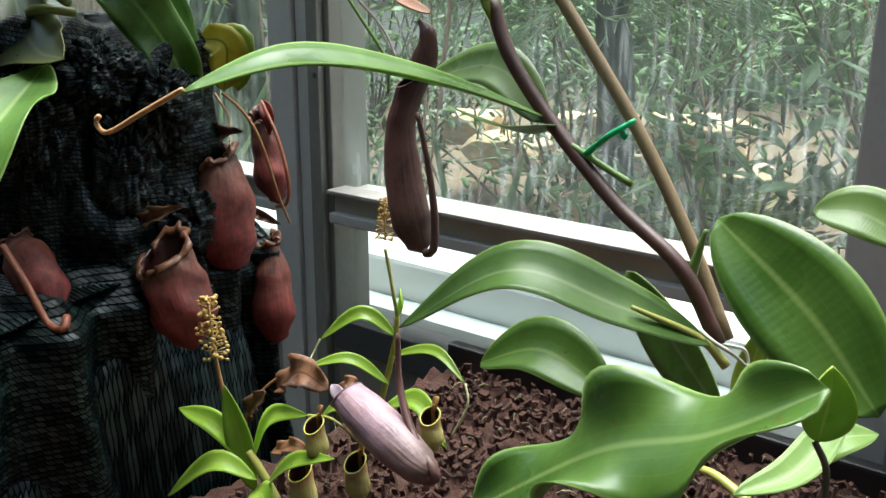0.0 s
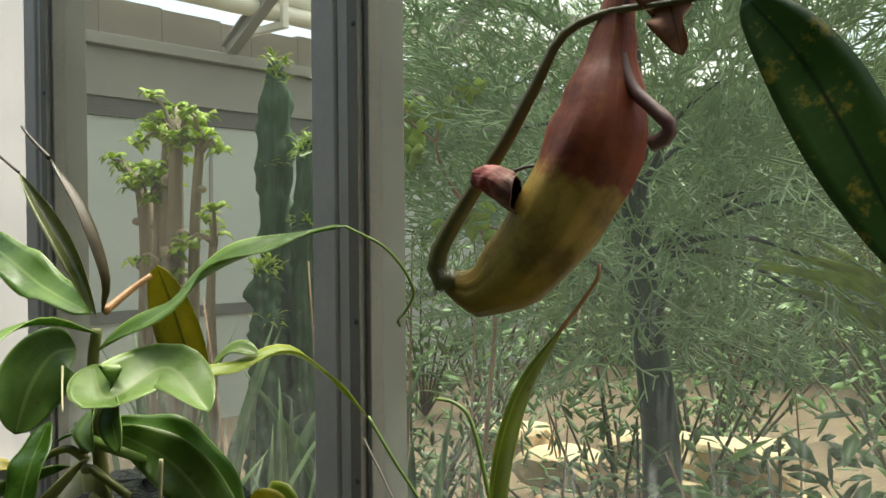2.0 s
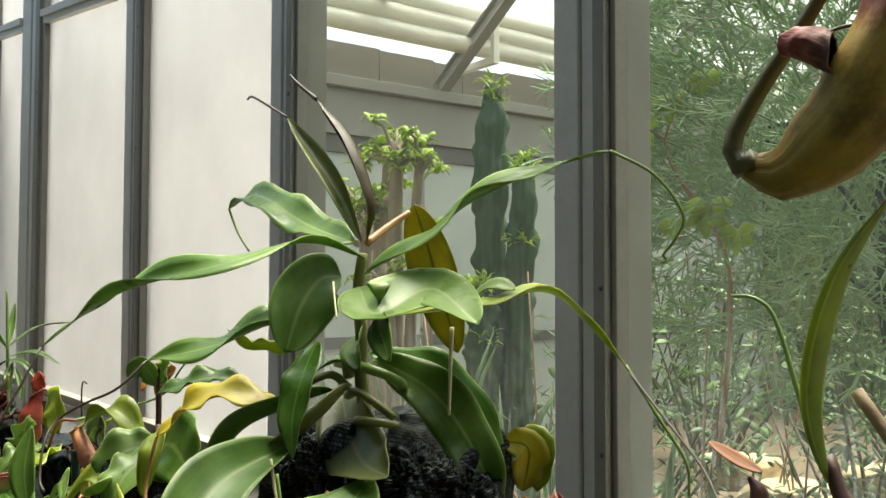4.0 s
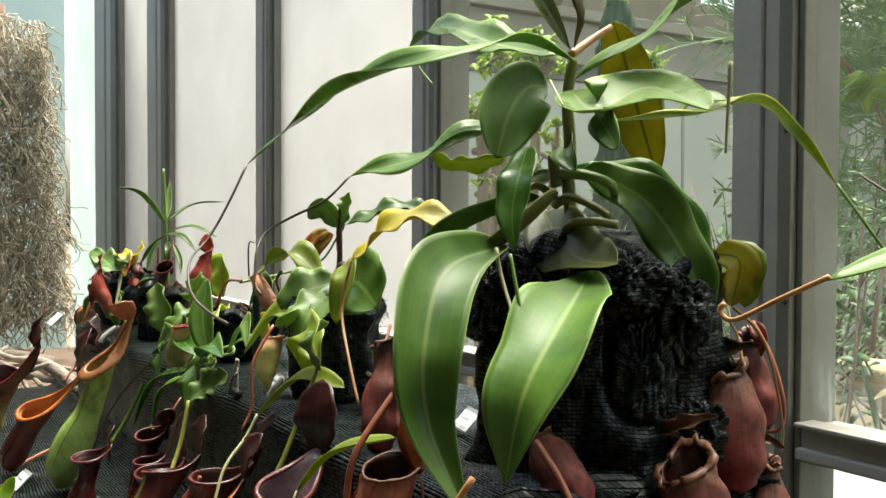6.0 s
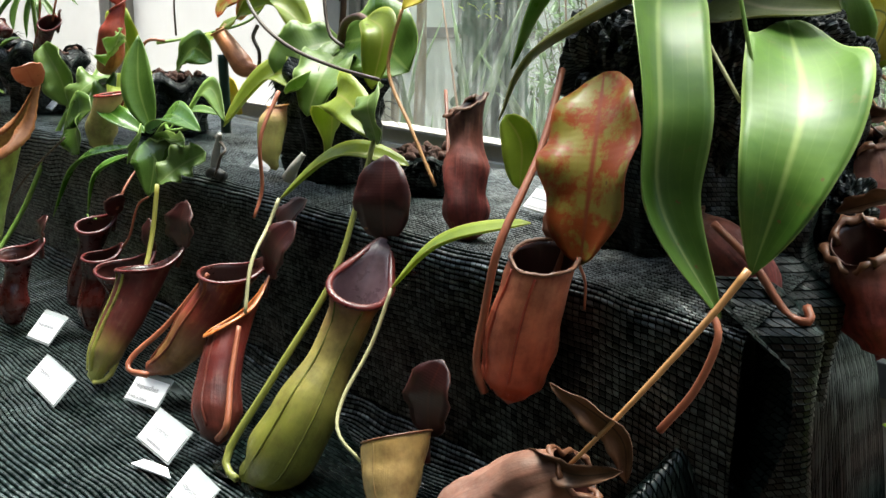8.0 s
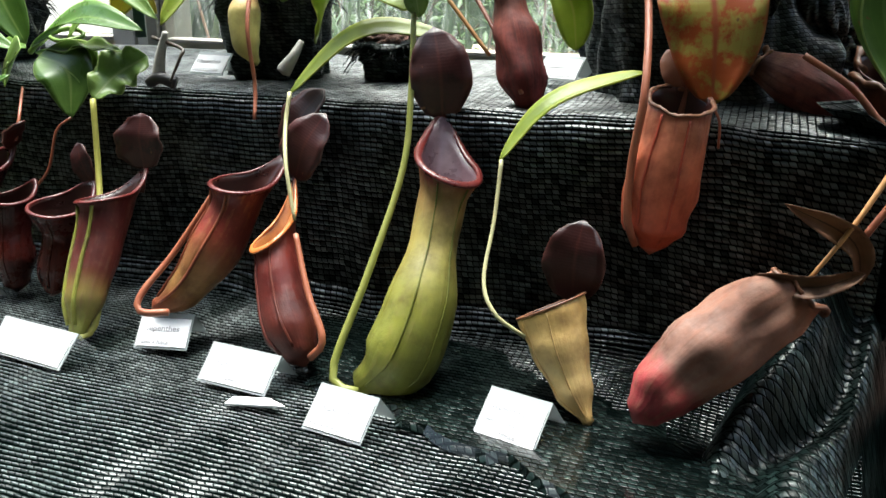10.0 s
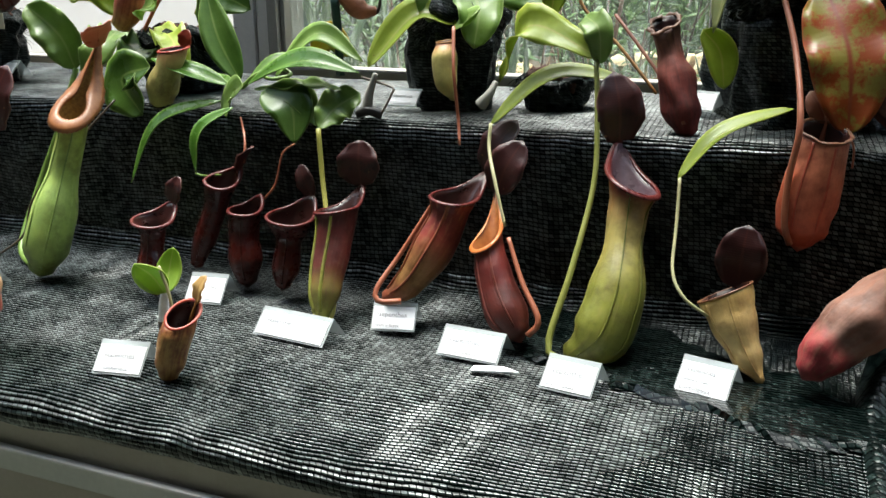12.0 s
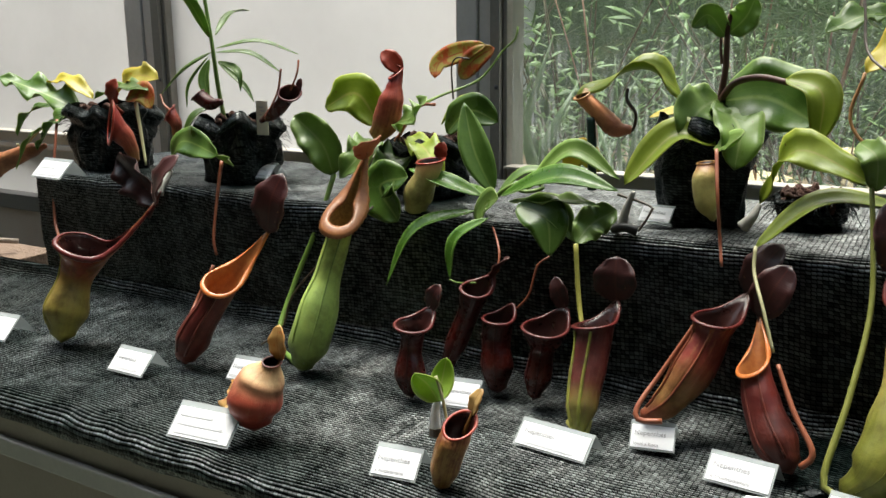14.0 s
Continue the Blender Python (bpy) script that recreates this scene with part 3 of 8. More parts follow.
    for lift, y0, h in ((0.0, 1.05, 0.03), (0.03, 1.035, 0.034)):
        vs = [sl.verts.new(v) for v in ((a, y0, za + lift), (b, y0, zb + lift), (b, 1.084, zb + lift), (a, 1.084, za + lift), (a, y0, za + lift + h), (b, y0, zb + lift + h), (b, 1.084, zb + lift + h), (a, 1.084, za + lift + h))]
        for q in ((0, 1, 5, 4), (1, 2, 6, 5), (2, 3, 7, 6), (3, 0, 4, 7), (4, 5, 6, 7), (3, 2, 1, 0)):
            sl.faces.new([vs[k] for k in q])
    tagged(part("roof_rail_%d" % (i + 1), sl, ALU, smooth=False), "grey aluminium rail sloping with the roof", "window rail", kind="structure")

# white strip of kerb outside below the right-hand window
tagged(part("kerb", boxes(((-0.6, 1.3, -0.6), (2.6, 1.55, 0.02)), bevel=0.01), WHITE_PANEL, smooth=False), "white painted kerb outside the glass", "kerb", kind="structure")
# shaded foot of the kerb, made as a step in a greyer colour
tagged(part("kerb_shade", boxes(((-0.6, 1.2, -0.6), (2.6, 1.298, -0.06)), bevel=0.01), FAR_WALL, smooth=False), "lower step of the kerb, its shade put into the grey", "kerb", kind="structure")

# unseen room behind and beside the camera; its dark surfaces hold back fill light
tagged(part("wall_back", boxes(((-6.4, -3.2, -0.7), (3.2, -3.1, 2.6))), UNSEEN_DIM, smooth=False), "plain unseen back wall, dark to keep reflections low", "wall", kind="structure")
tagged(part("wall_right", boxes(((3.0, -3.1, -0.7), (3.1, 1.05, 2.6))), UNSEEN_DIM, smooth=False), "plain unseen side wall, dark to keep reflections low", "wall", kind="structure")
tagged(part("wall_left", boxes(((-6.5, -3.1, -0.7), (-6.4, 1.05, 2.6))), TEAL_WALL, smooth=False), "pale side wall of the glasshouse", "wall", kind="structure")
tagged(part("floor", boxes(((-6.4, -3.1, -0.75), (3.0, 1.06, -0.7))), UNSEEN_DIM, smooth=False), "plain unseen floor, dark to bounce little light", "floor", kind="structure")
roof = tagged(part("ceiling", boxes(((-6.5, -0.85, 2.62), (3.1, 1.15, 2.625))), ACRYL, smooth=False), "clear glazed roof over the bench", "ceiling", kind="structure")
roof.visible_shadow = False
# added opaque cover: keeps sky light off the front of the bench
tagged(part("ceiling_blocker", boxes(((-6.5, -3.2, 2.6), (3.1, -0.854, 2.64))), UNSEEN_DIM, smooth=False), "unseen ceiling added to block sky light behind the camera", "ceiling", kind="structure")


# ---- bench ----
def cloth(name, path, x0, x1, sag, seed, material, nx=210, slant=0.0):
    """Shade cloth laid along a path in y and z, between two x: knitted rows and shallow sagging folds."""
    pts = spline([(0, *p) for p in path], 560)
    bm = bmesh.new()
    uvl = bm.loops.layers.uv.verify()
    rows, run, prev = [], 0.0, pts[0]
    for n, p in enumerate(pts):
        run += (p - prev).length
        prev = p
        t = (pts[min(n + 1, 559)] - pts[max(n - 1, 0)]).normalized()
        out = Vector((0, -t.z, t.y))
        row = []
        for i in range(nx + 1):
            x = x0 + (x1 - slant * max(0, p.y - 0.27) - x0) * i / nx
            h = noise.noise(Vector((x * 5 + seed, run * 7, seed))) * sag + noise.noise(Vector((x * 14, run * 20 + seed, 3.3))) * sag * 0.4
            drift = 0.02 * noise.noise(Vector((x * 3, run * 4, seed + 2))) + 0.004 * noise.noise(Vector((x * 20, run * 9, seed)))
            knit = 0.0012 * math.sin((run + drift) * 1005)
            q = Vector((x, p.y, p.z)) + out * (h + knit)
            row.append((bm.verts.new(q), x, run + drift))
        rows.append(row)
    for a, b in zip(rows, rows[1:]):
        for i in range(nx):
            vs = (a[i], a[i + 1], b[i + 1], b[i])
            f = bm.faces.new([v[0] for v in vs])
            for loop, v in zip(f.loops, vs):
                loop[uvl].uv = (v[1], v[2])
    return part(name, bm, material)


LOW = [(-0.236, -0.045), (-0.246, -0.03), (-0.245, -0.014), (-0.228, -0.001), (-0.18, 0.0), (0.0, 0.0), (0.14, 0.0), (0.245, 0.003), (0.265, 0.03)]
UP = [(0.272, -0.02), (0.268, 0.08), (0.263, 0.19), (0.262, 0.234), (0.27, 0.248), (0.3, 0.251), (0.45, 0.251), (0.68, 0.25), (0.72, 0.2)]
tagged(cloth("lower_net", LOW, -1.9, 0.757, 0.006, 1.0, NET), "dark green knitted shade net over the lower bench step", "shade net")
tagged(cloth("upper_net", UP, -1.49, 0.757, 0.006, 4.0, NET_STEP, slant=0.2), "dark green knitted shade net over the raised bench step", "shade net")
bench = tagged(part("bench", boxes(((-1.89, -0.215, -0.034), (0.75, 0.24, -0.014)), ((-1.48, 0.285, -0.12), (0.65, 0.68, 0.24)), bevel=0.004), BLACK_BOARD, smooth=False), "dark plant bench with a raised rear step", "bench")
part("front_panel", boxes(((-1.9, -0.24, -0.62), (0.757, -0.2, -0.035)), bevel=0.004), BOARD, bench, smooth=False)
part("front_trim", boxes(((-1.9, -0.252, -0.1), (0.757, -0.241, -0.07)), bevel=0.003), BOARD_TRIM, bench, "pale strip along the front", smooth=False)


# ---- plant materials ----
GREEN = leaf_material("leaf_green", (0.062, 0.145, 0.02), (0.13, 0.245, 0.042), (0.22, 0.33, 0.09), rough=0.3, trans=0.36)
GLOSSY = leaf_material("leaf_glossy_green", (0.045, 0.13, 0.014), (0.09, 0.21, 0.025), (0.18, 0.3, 0.07), rough=0.27, trans=0.32)
BROAD_GREEN = leaf_material("leaf_broad_green", (0.055, 0.14, 0.018), (0.11, 0.22, 0.03), (0.22, 0.32, 0.09), (0.13, 0.16, 0.03), rough=0.4, trans=0.28, spot_amount=0.66)
PALE = leaf_material("leaf_pale_green", (0.14, 0.25, 0.05), (0.22, 0.35, 0.09), (0.3, 0.4, 0.15), rough=0.3, trans=0.4)
YELLOW_GREEN = leaf_material("leaf_yellow_green", (0.2, 0.3, 0.02), (0.32, 0.41, 0.05), (0.38, 0.4, 0.09), trans=0.42)
YELLOW = leaf_material("leaf_yellow", (0.4, 0.36, 0.03), (0.55, 0.47, 0.05), (0.5, 0.36, 0.06), (0.5, 0.16, 0.02), spot_amount=0.68)
STEM_LEAF = leaf_material("young_leaf_brown", (0.05, 0.04, 0.012), (0.1, 0.07, 0.02), (0.12, 0.08, 0.03))
DARK_OLIVE = leaf_material("leaf_dark_olive", (0.09, 0.12, 0.03), (0.16, 0.19, 0.06), (0.24, 0.24, 0.11), rough=0.34)
YELLOW_LEAF = leaf_material("leaf_ageing_yellow", (0.3, 0.3, 0.025), (0.42, 0.38, 0.04), (0.14, 0.16, 0.02), (0.2, 0.2, 0.02), spot_amount=0.66, trans=0.45)
OLIVE = leaf_material("leaf_olive", (0.13, 0.16, 0.035), (0.22, 0.25, 0.09), (0.28, 0.28, 0.12), rough=0.33)
ORANGE_LEAF = leaf_material("leaf_orange_mottled", (0.38, 0.34, 0.06), (0.5, 0.4, 0.09), (0.42, 0.1, 0.04), (0.48, 0.1, 0.02), spot_amount=0.5)
SPOTTED = leaf_material("leaf_dark_spotted", (0.035, 0.1, 0.014), (0.06, 0.15, 0.02), (0.02, 0.05, 0.01), (0.42, 0.36, 0.05), spot_amount=0.63)
DARK_LID = leaf_material("lid_dark_red", (0.02, 0.004, 0.004), (0.055, 0.01, 0.009), (0.06, 0.014, 0.01), (0.01, 0.002, 0.002), rough=0.38, trans=0.08)
RED_LID = leaf_material("lid_red", (0.26, 0.03, 0.015), (0.4, 0.06, 0.025), (0.3, 0.05, 0.02), (0.16, 0.02, 0.01))
CORAL_LID = leaf_material("lid_coral", (0.4, 0.16, 0.1), (0.5, 0.24, 0.16), (0.4, 0.15, 0.1))
TAN_LID = leaf_material("lid_tan", (0.42, 0.24, 0.08), (0.6, 0.42, 0.17), (0.4, 0.2, 0.06), (0.45, 0.12, 0.03))
DRY_BROWN = leaf_material("withered_brown", (0.1, 0.045, 0.02), (0.24, 0.11, 0.055), (0.07, 0.03, 0.015), (0.05, 0.022, 0.012), rough=0.6, trans=0.1)
STEM_GREEN = surface("stem_green", (0.1, 0.2, 0.03), (0.2, 0.3, 0.06), 30, 0.4)
STEM_YELLOW = surface("stem_yellow", (0.3, 0.29, 0.05), (0.42, 0.4, 0.1), 30, 0.4)
STEM_LIME = surface("stem_lime", (0.15, 0.17, 0.03), (0.24, 0.25, 0.06), 30, 0.4)
STEM_OLIVE_GREEN = surface("stem_olive_green", (0.1, 0.12, 0.025), (0.19, 0.2, 0.05), 30, 0.4)
STEM_PALE = surface("stem_pale", (0.3, 0.3, 0.14), (0.42, 0.4, 0.22), 30, 0.45)
STEM_RED = surface("stem_red_brown", (0.22, 0.06, 0.03), (0.34, 0.12, 0.06), 30, 0.4)
STEM_ORANGE = surface("stem_orange", (0.36, 0.17, 0.06), (0.48, 0.26, 0.1), 30, 0.4)
STEM_BROWN = surface("stem_brown", (0.045, 0.018, 0.012), (0.1, 0.04, 0.025), 30, 0.45)
STEM_DARK = surface("stem_dark", (0.03, 0.022, 0.014), (0.07, 0.045, 0.025), 30, 0.45)
STEM_GREY = surface("stem_grey", (0.2, 0.2, 0.17), (0.35, 0.34, 0.3), 30, 0.6)
STAKE_WOOD = surface("stake_wood", (0.2, 0.13, 0.06), (0.34, 0.24, 0.12), 40, 0.6, 0, 260, 0.5)

RED_JUG = pitcher_material("jug_red", ((0.0, (0.42, 0.24, 0.08)), (0.35, (0.36, 0.1, 0.05)), (0.8, (0.26, 0.035, 0.02)), (1.0, (0.2, 0.02, 0.015))), (0.14, 0.015, 0.012))
DARK_JUG = pitcher_material("jug_dark_red", ((0.0, (0.06, 0.013, 0.009)), (0.5, (0.075, 0.012, 0.009)), (1.0, (0.045, 0.006, 0.006))), (0.02, 0.004, 0.004), 0.28)
OLIVE_JUG = pitcher_material("jug_olive_red", ((0.0, (0.3, 0.28, 0.06)), (0.5, (0.28, 0.2, 0.05)), (0.72, (0.26, 0.07, 0.03)), (1.0, (0.22, 0.03, 0.02))), (0.24, 0.16, 0.04))
MAUVE_JUG = pitcher_material("jug_mauve_red", ((0.0, (0.11, 0.025, 0.016)), (0.6, (0.085, 0.014, 0.012)), (1.0, (0.15, 0.022, 0.012))), (0.15, 0.06, 0.045), speck_at=0.66)
MAUVE_GREEN_JUG = pitcher_material("jug_mauve_green", ((0.0, (0.2, 0.21, 0.04)), (0.22, (0.16, 0.13, 0.035)), (0.45, (0.11, 0.026, 0.02)), (1.0, (0.07, 0.012, 0.012))), (0.16, 0.08, 0.055), speck_at=0.64)
GREEN_JUG = pitcher_material("jug_green", ((0.0, (0.2, 0.3, 0.07)), (0.5, (0.3, 0.42, 0.11)), (0.85, (0.36, 0.44, 0.1)), (1.0, (0.42, 0.4, 0.09))), (0.38, 0.5, 0.18), speck_at=0.66)
LIME_JUG = pitcher_material("jug_lime", ((0.0, (0.11, 0.12, 0.018)), (0.35, (0.17, 0.18, 0.03)), (0.7, (0.28, 0.23, 0.07)), (0.9, (0.26, 0.15, 0.055)), (0.97, (0.18, 0.034, 0.02)), (1.0, (0.1, 0.014, 0.01))), (0.2, 0.17, 0.045), speck_at=0.64)
YELLOW_JUG = pitcher_material("jug_yellow", ((0.0, (0.36, 0.34, 0.1)), (0.7, (0.44, 0.38, 0.13)), (1.0, (0.4, 0.16, 0.08))), (0.4, 0.24, 0.1), speck_at=0.66)
ORANGE_JUG = pitcher_material("jug_orange", ((0.0, (0.4, 0.14, 0.07)), (1.0, (0.5, 0.22, 0.09))), (0.3, 0.08, 0.04), speck_at=0.64)
BLUSH_JUG = pitcher_material("jug_blush", ((0.0, (0.26, 0.03, 0.02)), (0.4, (0.38, 0.075, 0.045)), (0.62, (0.46, 0.2, 0.11)), (0.8, (0.52, 0.36, 0.19)), (1.0, (0.45, 0.27, 0.13))), (0.4, 0.16, 0.09), speck_at=0.64)
RED_TAN_JUG = pitcher_material("jug_red_tan", ((0.0, (0.22, 0.06, 0.03)), (0.25, (0.33, 0.18, 0.06)), (0.6, (0.19, 0.032, 0.02)), (1.0, (0.085, 0.009, 0.009))), (0.3, 0.13, 0.05), speck_at=0.62)
STRAW_JUG = pitcher_material("jug_straw", ((0.0, (0.34, 0.22, 0.08)), (0.4, (0.5, 0.37, 0.15)), (1.0, (0.5, 0.33, 0.11))), (0.34, 0.2, 0.08), speck_at=0.66)
CORAL_JUG = pitcher_material("jug_coral", ((0.0, (0.42, 0.075, 0.04)), (0.3, (0.5, 0.12, 0.06)), (0.9, (0.48, 0.17, 0.09)), (1.0, (0.3, 0.09, 0.05))), (0.3, 0.055, 0.035), speck_at=0.62)
DEAD_PINK_JUG = pitcher_material("jug_dead_pink", ((0.0, (0.3, 0.03, 0.04)), (0.2, (0.32, 0.05, 0.05)), (0.3, (0.3, 0.17, 0.13)), (0.7, (0.23, 0.12, 0.085)), (1.0, (0.2, 0.1, 0.06))), (0.26, 0.11, 0.07), 0.6, 0.56)
DEAD_RED_JUG = pitcher_material("jug_dead_red", ((0.0, (0.22, 0.03, 0.03)), (0.6, (0.2, 0.045, 0.03)), (0.85, (0.16, 0.07, 0.045)), (1.0, (0.06, 0.026, 0.018))), (0.075, 0.022, 0.016), 0.62, 0.54)
PURPLE_JUG = pitcher_material("jug_purple", ((0.0, (0.3, 0.2, 0.17)), (0.5, (0.36, 0.24, 0.27)), (1.0, (0.3, 0.2, 0.24))), (0.22, 0.13, 0.14), 0.4, 0.62)
DRIED_JUG = pitcher_material("jug_dried_brown", ((0.0, (0.14, 0.08, 0.06)), (0.5, (0.12, 0.055, 0.045)), (1.0, (0.06, 0.022, 0.02))), (0.06, 0.025, 0.02), 0.4, 0.6)
BIG_JUG = pitcher_material("jug_olive_to_red", ((0.0, (0.14, 0.1, 0.012)), (0.3, (0.26, 0.19, 0.03)), (0.47, (0.33, 0.22, 0.04)), (0.5, (0.2, 0.045, 0.014)), (1.0, (0.15, 0.028, 0.011))), (0.24, 0.1, 0.025), 0.55, 0.64)
RED_RIM = surface("rim_red", (0.22, 0.025, 0.015), (0.36, 0.05, 0.025), 40, 0.3)
DARK_RIM = surface("rim_dark_red", (0.055, 0.007, 0.007), (0.12, 0.017, 0.013), 40, 0.3)
ORANGE_RIM = surface("rim_orange", (0.4, 0.09, 0.02), (0.58, 0.19, 0.04), 40, 0.3)
RUST_RIM = surface("rim_rust", (0.16, 0.05, 0.016), (0.36, 0.15, 0.05), 60, 0.38)
BROWN_RIM = surface("rim_brown", (0.07, 0.026, 0.012), (0.2, 0.08, 0.035), 60, 0.45)


def net_pot(plant, at, r, h, seed):
    """Pot wrapped in bunched net with a ragged rim, filled with bark."""
    rng = random.Random(seed)
    at = Vector(at)
    at.z = 0.252
    bm = bmesh.new()
    uvl = bm.loops.layers.uv.verify()
    n, m = 72, 26
    rings = []
    for i in range(m + 1):
        k = i / m
        ring = []
        for j in range(n):
            a = 6.2832 * j / n
            base = r * (0.8 + 0.22 * k - 0.1 * max(0, k - 0.85) / 0.15)
            fold = noise.noise(Vector((math.cos(a) * 3, math.sin(a) * 3, k * 2 + seed)))
            rr = base * (1 + 0.2 * fold + 0.09 * math.sin(a * 7 + seed + k * 3) + 0.07 * noise.noise(Vector((math.cos(a) * 7, math.sin(a) * 7, k * 6 + seed))) + 0.1 * math.exp(-((k - 0.88) / 0.08) ** 2) - 0.08 * math.exp(-((k - 0.7) / 0.07) ** 2))
            z = h * k + (0.2 * h * noise.noise(Vector((math.cos(a) * 2.2, math.sin(a) * 2.2, seed + 5))) if k > 0.5 else 0)
            ring.append((bm.verts.new(at + Vector((math.cos(a) * rr, math.sin(a) * rr, z))), a * r, h * k))
        rings.append(ring)
    for a, b in zip(rings, rings[1:]):
        for j in range(n):
            vs = (a[j], a[(j + 1) % n], b[(j + 1) % n], b[j])
            f = bm.faces.new([v[0] for v in vs])
            for loop, v in zip(f.loops, vs):
                loop[uvl].uv = (v[1], v[2])
    bm.faces.new([v[0] for v in rings[0]][::-1])
    for j in range(160):
        a, k = rng.random() * 6.28, 0.55 + 0.45 * rng.random()
        p = at + Vector((math.cos(a) * r * 1.0, math.sin(a) * r * 1.0, h * k))
        d = Vector((math.cos(a), math.sin(a), rng.uniform(-0.9, 0.5))) * rng.uniform(0.008, 0.022)
        tube(bm, [p, p + d * 0.6, p + d + Vector((0, 0, -0.006))], 0.0007, 0.0005, 3, 3)
    part("net_wrap", bm, NET_FINE, plant, "dark green net bunched round the pot")
    sb = bmesh.new()
    for j in range(70):
        a, q = rng.random() * 6.28, r * 0.85 * rng.random() ** 0.5
        s = rng.uniform(0.006, 0.014)
        bmesh.ops.create_icosphere(sb, subdivisions=1, radius=s, matrix=Matrix.LocRotScale(at + Vector((math.cos(a) * q, math.sin(a) * q, h * 0.9 + rng.uniform(-0.01, 0.012))), Euler((rng.random() * 6, rng.random() * 6, 0)), (1, 0.7, 0.5)))
    part("bark", sb, SOIL, plant, "dark bark chips")


def paper_tag(plant, at, w, h):
    at = Vector(at)
    tag = part("paper_tag", boxes((at - Vector((w / 2, 0.0006, 0.01)), at + Vector((w / 2, 0.0006, h)))), TAG, plant, "cream paper plant tag", smooth=False)
    bm = bmesh.new()
    for i in range(5):
        box(bm, at + Vector((-w * 0.22 + 0.1 * w * (i % 2), -0.0016, h * (0.25 + 0.13 * i))), at + Vector((w * 0.25 - 0.12 * w * (i % 3), -0.0009, h * (0.29 + 0.13 * i))))
    part("writing", bm, INK, tag, smooth=False)


TAG = surface("tag_paper", (0.5, 0.46, 0.36), (0.62, 0.58, 0.47), 30, 0.7)
LIME_LEAF = leaf_material("leaf_lime", (0.24, 0.42, 0.03), (0.36, 0.55, 0.07), (0.4, 0.5, 0.12), trans=0.4)
DRY_ORANGE = leaf_material("withered_orange", (0.22, 0.08, 0.03), (0.36, 0.15, 0.06), (0.14, 0.05, 0.02), (0.12, 0.04, 0.02), rough=0.6, trans=0.15)
SPECK_JUG = pitcher_material("jug_speckled", ((0.0, (0.3, 0.17, 0.05)), (0.6, (0.34, 0.2, 0.06)), (1.0, (0.3, 0.1, 0.04))), (0.13, 0.025, 0.02), 0.4, 0.56)
YELLOW_RIM = surface("rim_yellow", (0.4, 0.4, 0.05), (0.52, 0.5, 0.1), 40, 0.35)
PURPLE_RIM = surface("rim_purple", (0.2, 0.14, 0.16), (0.3, 0.22, 0.25), 40, 0.4)
DRIED_RIM = surface("rim_dried", (0.07, 0.028, 0.024), (0.15, 0.07, 0.055), 40, 0.4)
STEM_OLIVE = surface("stem_olive", (0.05, 0.05, 0.015), (0.11, 0.1, 0.03), 30, 0.4)
STRING = surface("pale_string", (0.5, 0.47, 0.36), (0.66, 0.62, 0.5), 60, 0.8)
TIE_GREEN = surface("tie_plastic", (0.01, 0.36, 0.1), (0.03, 0.5, 0.17), 40, 0.3, 0, 150, 0.05)
STAKE_GREEN = surface("stake_plastic", (0.008, 0.03, 0.022), (0.015, 0.05, 0.035), 40, 0.35)
BLACK = surface("black_plastic", (0.008, 0.008, 0.008), (0.02, 0.02, 0.02), 20, 0.4)
CLEAR_WRAP = surface("plastic_wrap", (0.5, 0.52, 0.52), (0.75, 0.76, 0.76), 60, 0.2, 0, 120, 0.6)


def letters(body, text, size, at, owner):
    """Flat lettering as a mesh, on the card's own plane."""
    cu = bpy.data.curves.new("lettering", "FONT")
    cu.body, cu.size, cu.resolution_u, cu.extrude = text, size, 2, 0.0002
    ob = bpy.data.objects.new("lettering", cu)
    me = bpy.data.meshes.new_from_object(ob)
    bpy.data.objects.remove(ob)
    me.materials.append(INK)
    made = new("lettering", me)
    made.parent = owner
    made.matrix_basis = Matrix.Translation(at)
    return made


LABELS = "plant labels on the bench"


def plant_label(at, w, h, yaw, lines):
    """Folded clear acrylic stand with a white printed card leaning back."""
    lean = 44
    words = [q for q in lines if isinstance(q, str)]
    root = thing("plant_label", "white printed card %sin a clear folded acrylic stand" % ("reading Nepenthes " if words else ""), "plant label", LABELS)
    root.matrix_basis = pose(at[0], at[1], at[2] + 0.004, 0, 0, yaw)
    hh = h * 0.98
    c, s = math.cos(radians(lean)), math.sin(radians(lean))
    bm = boxes(((0, -0.0012, 0), (w, 0, hh)))
    holder = part("stand_front", bm, ACRYL_EDGE, root, "clear acrylic plate", smooth=False)
    tip = Matrix.Rotation(radians(-(90 - lean)), 4, "X")
    holder.matrix_basis = tip
    top = tip @ Vector((0, 0, hh))
    bk = bmesh.new()
    for x0, x1 in ((0.0, w),):
        vs = [bk.verts.new(v) for v in ((x0, top.y, top.z), (x1, top.y, top.z), (x1 + 0.003, top.y + hh * 0.5, 0.0), (x0 + 0.003, top.y + hh * 0.5, 0.0))]
        bk.faces.new(vs)
        bmesh.ops.solidify(bk, geom=bk.faces[:], thickness=0.0012)
    part("stand_back", bk, ACRYL_EDGE, root, "clear acrylic back leg", smooth=False)
    m = w * 0.03
    paper = part("card", boxes(((m, -0.0022, hh * 0.06), (w - m, -0.0014, hh * 0.84))), PAPER, root, "white paper card", smooth=False)
    paper.matrix_basis = tip
    n = len(lines)
    size = min(hh * 0.72 / n * 0.7, 0.0105)
    for i, q in enumerate(lines):
        y = hh * 0.78 - (i + 1) * hh * 0.70 / n + hh * 0.05
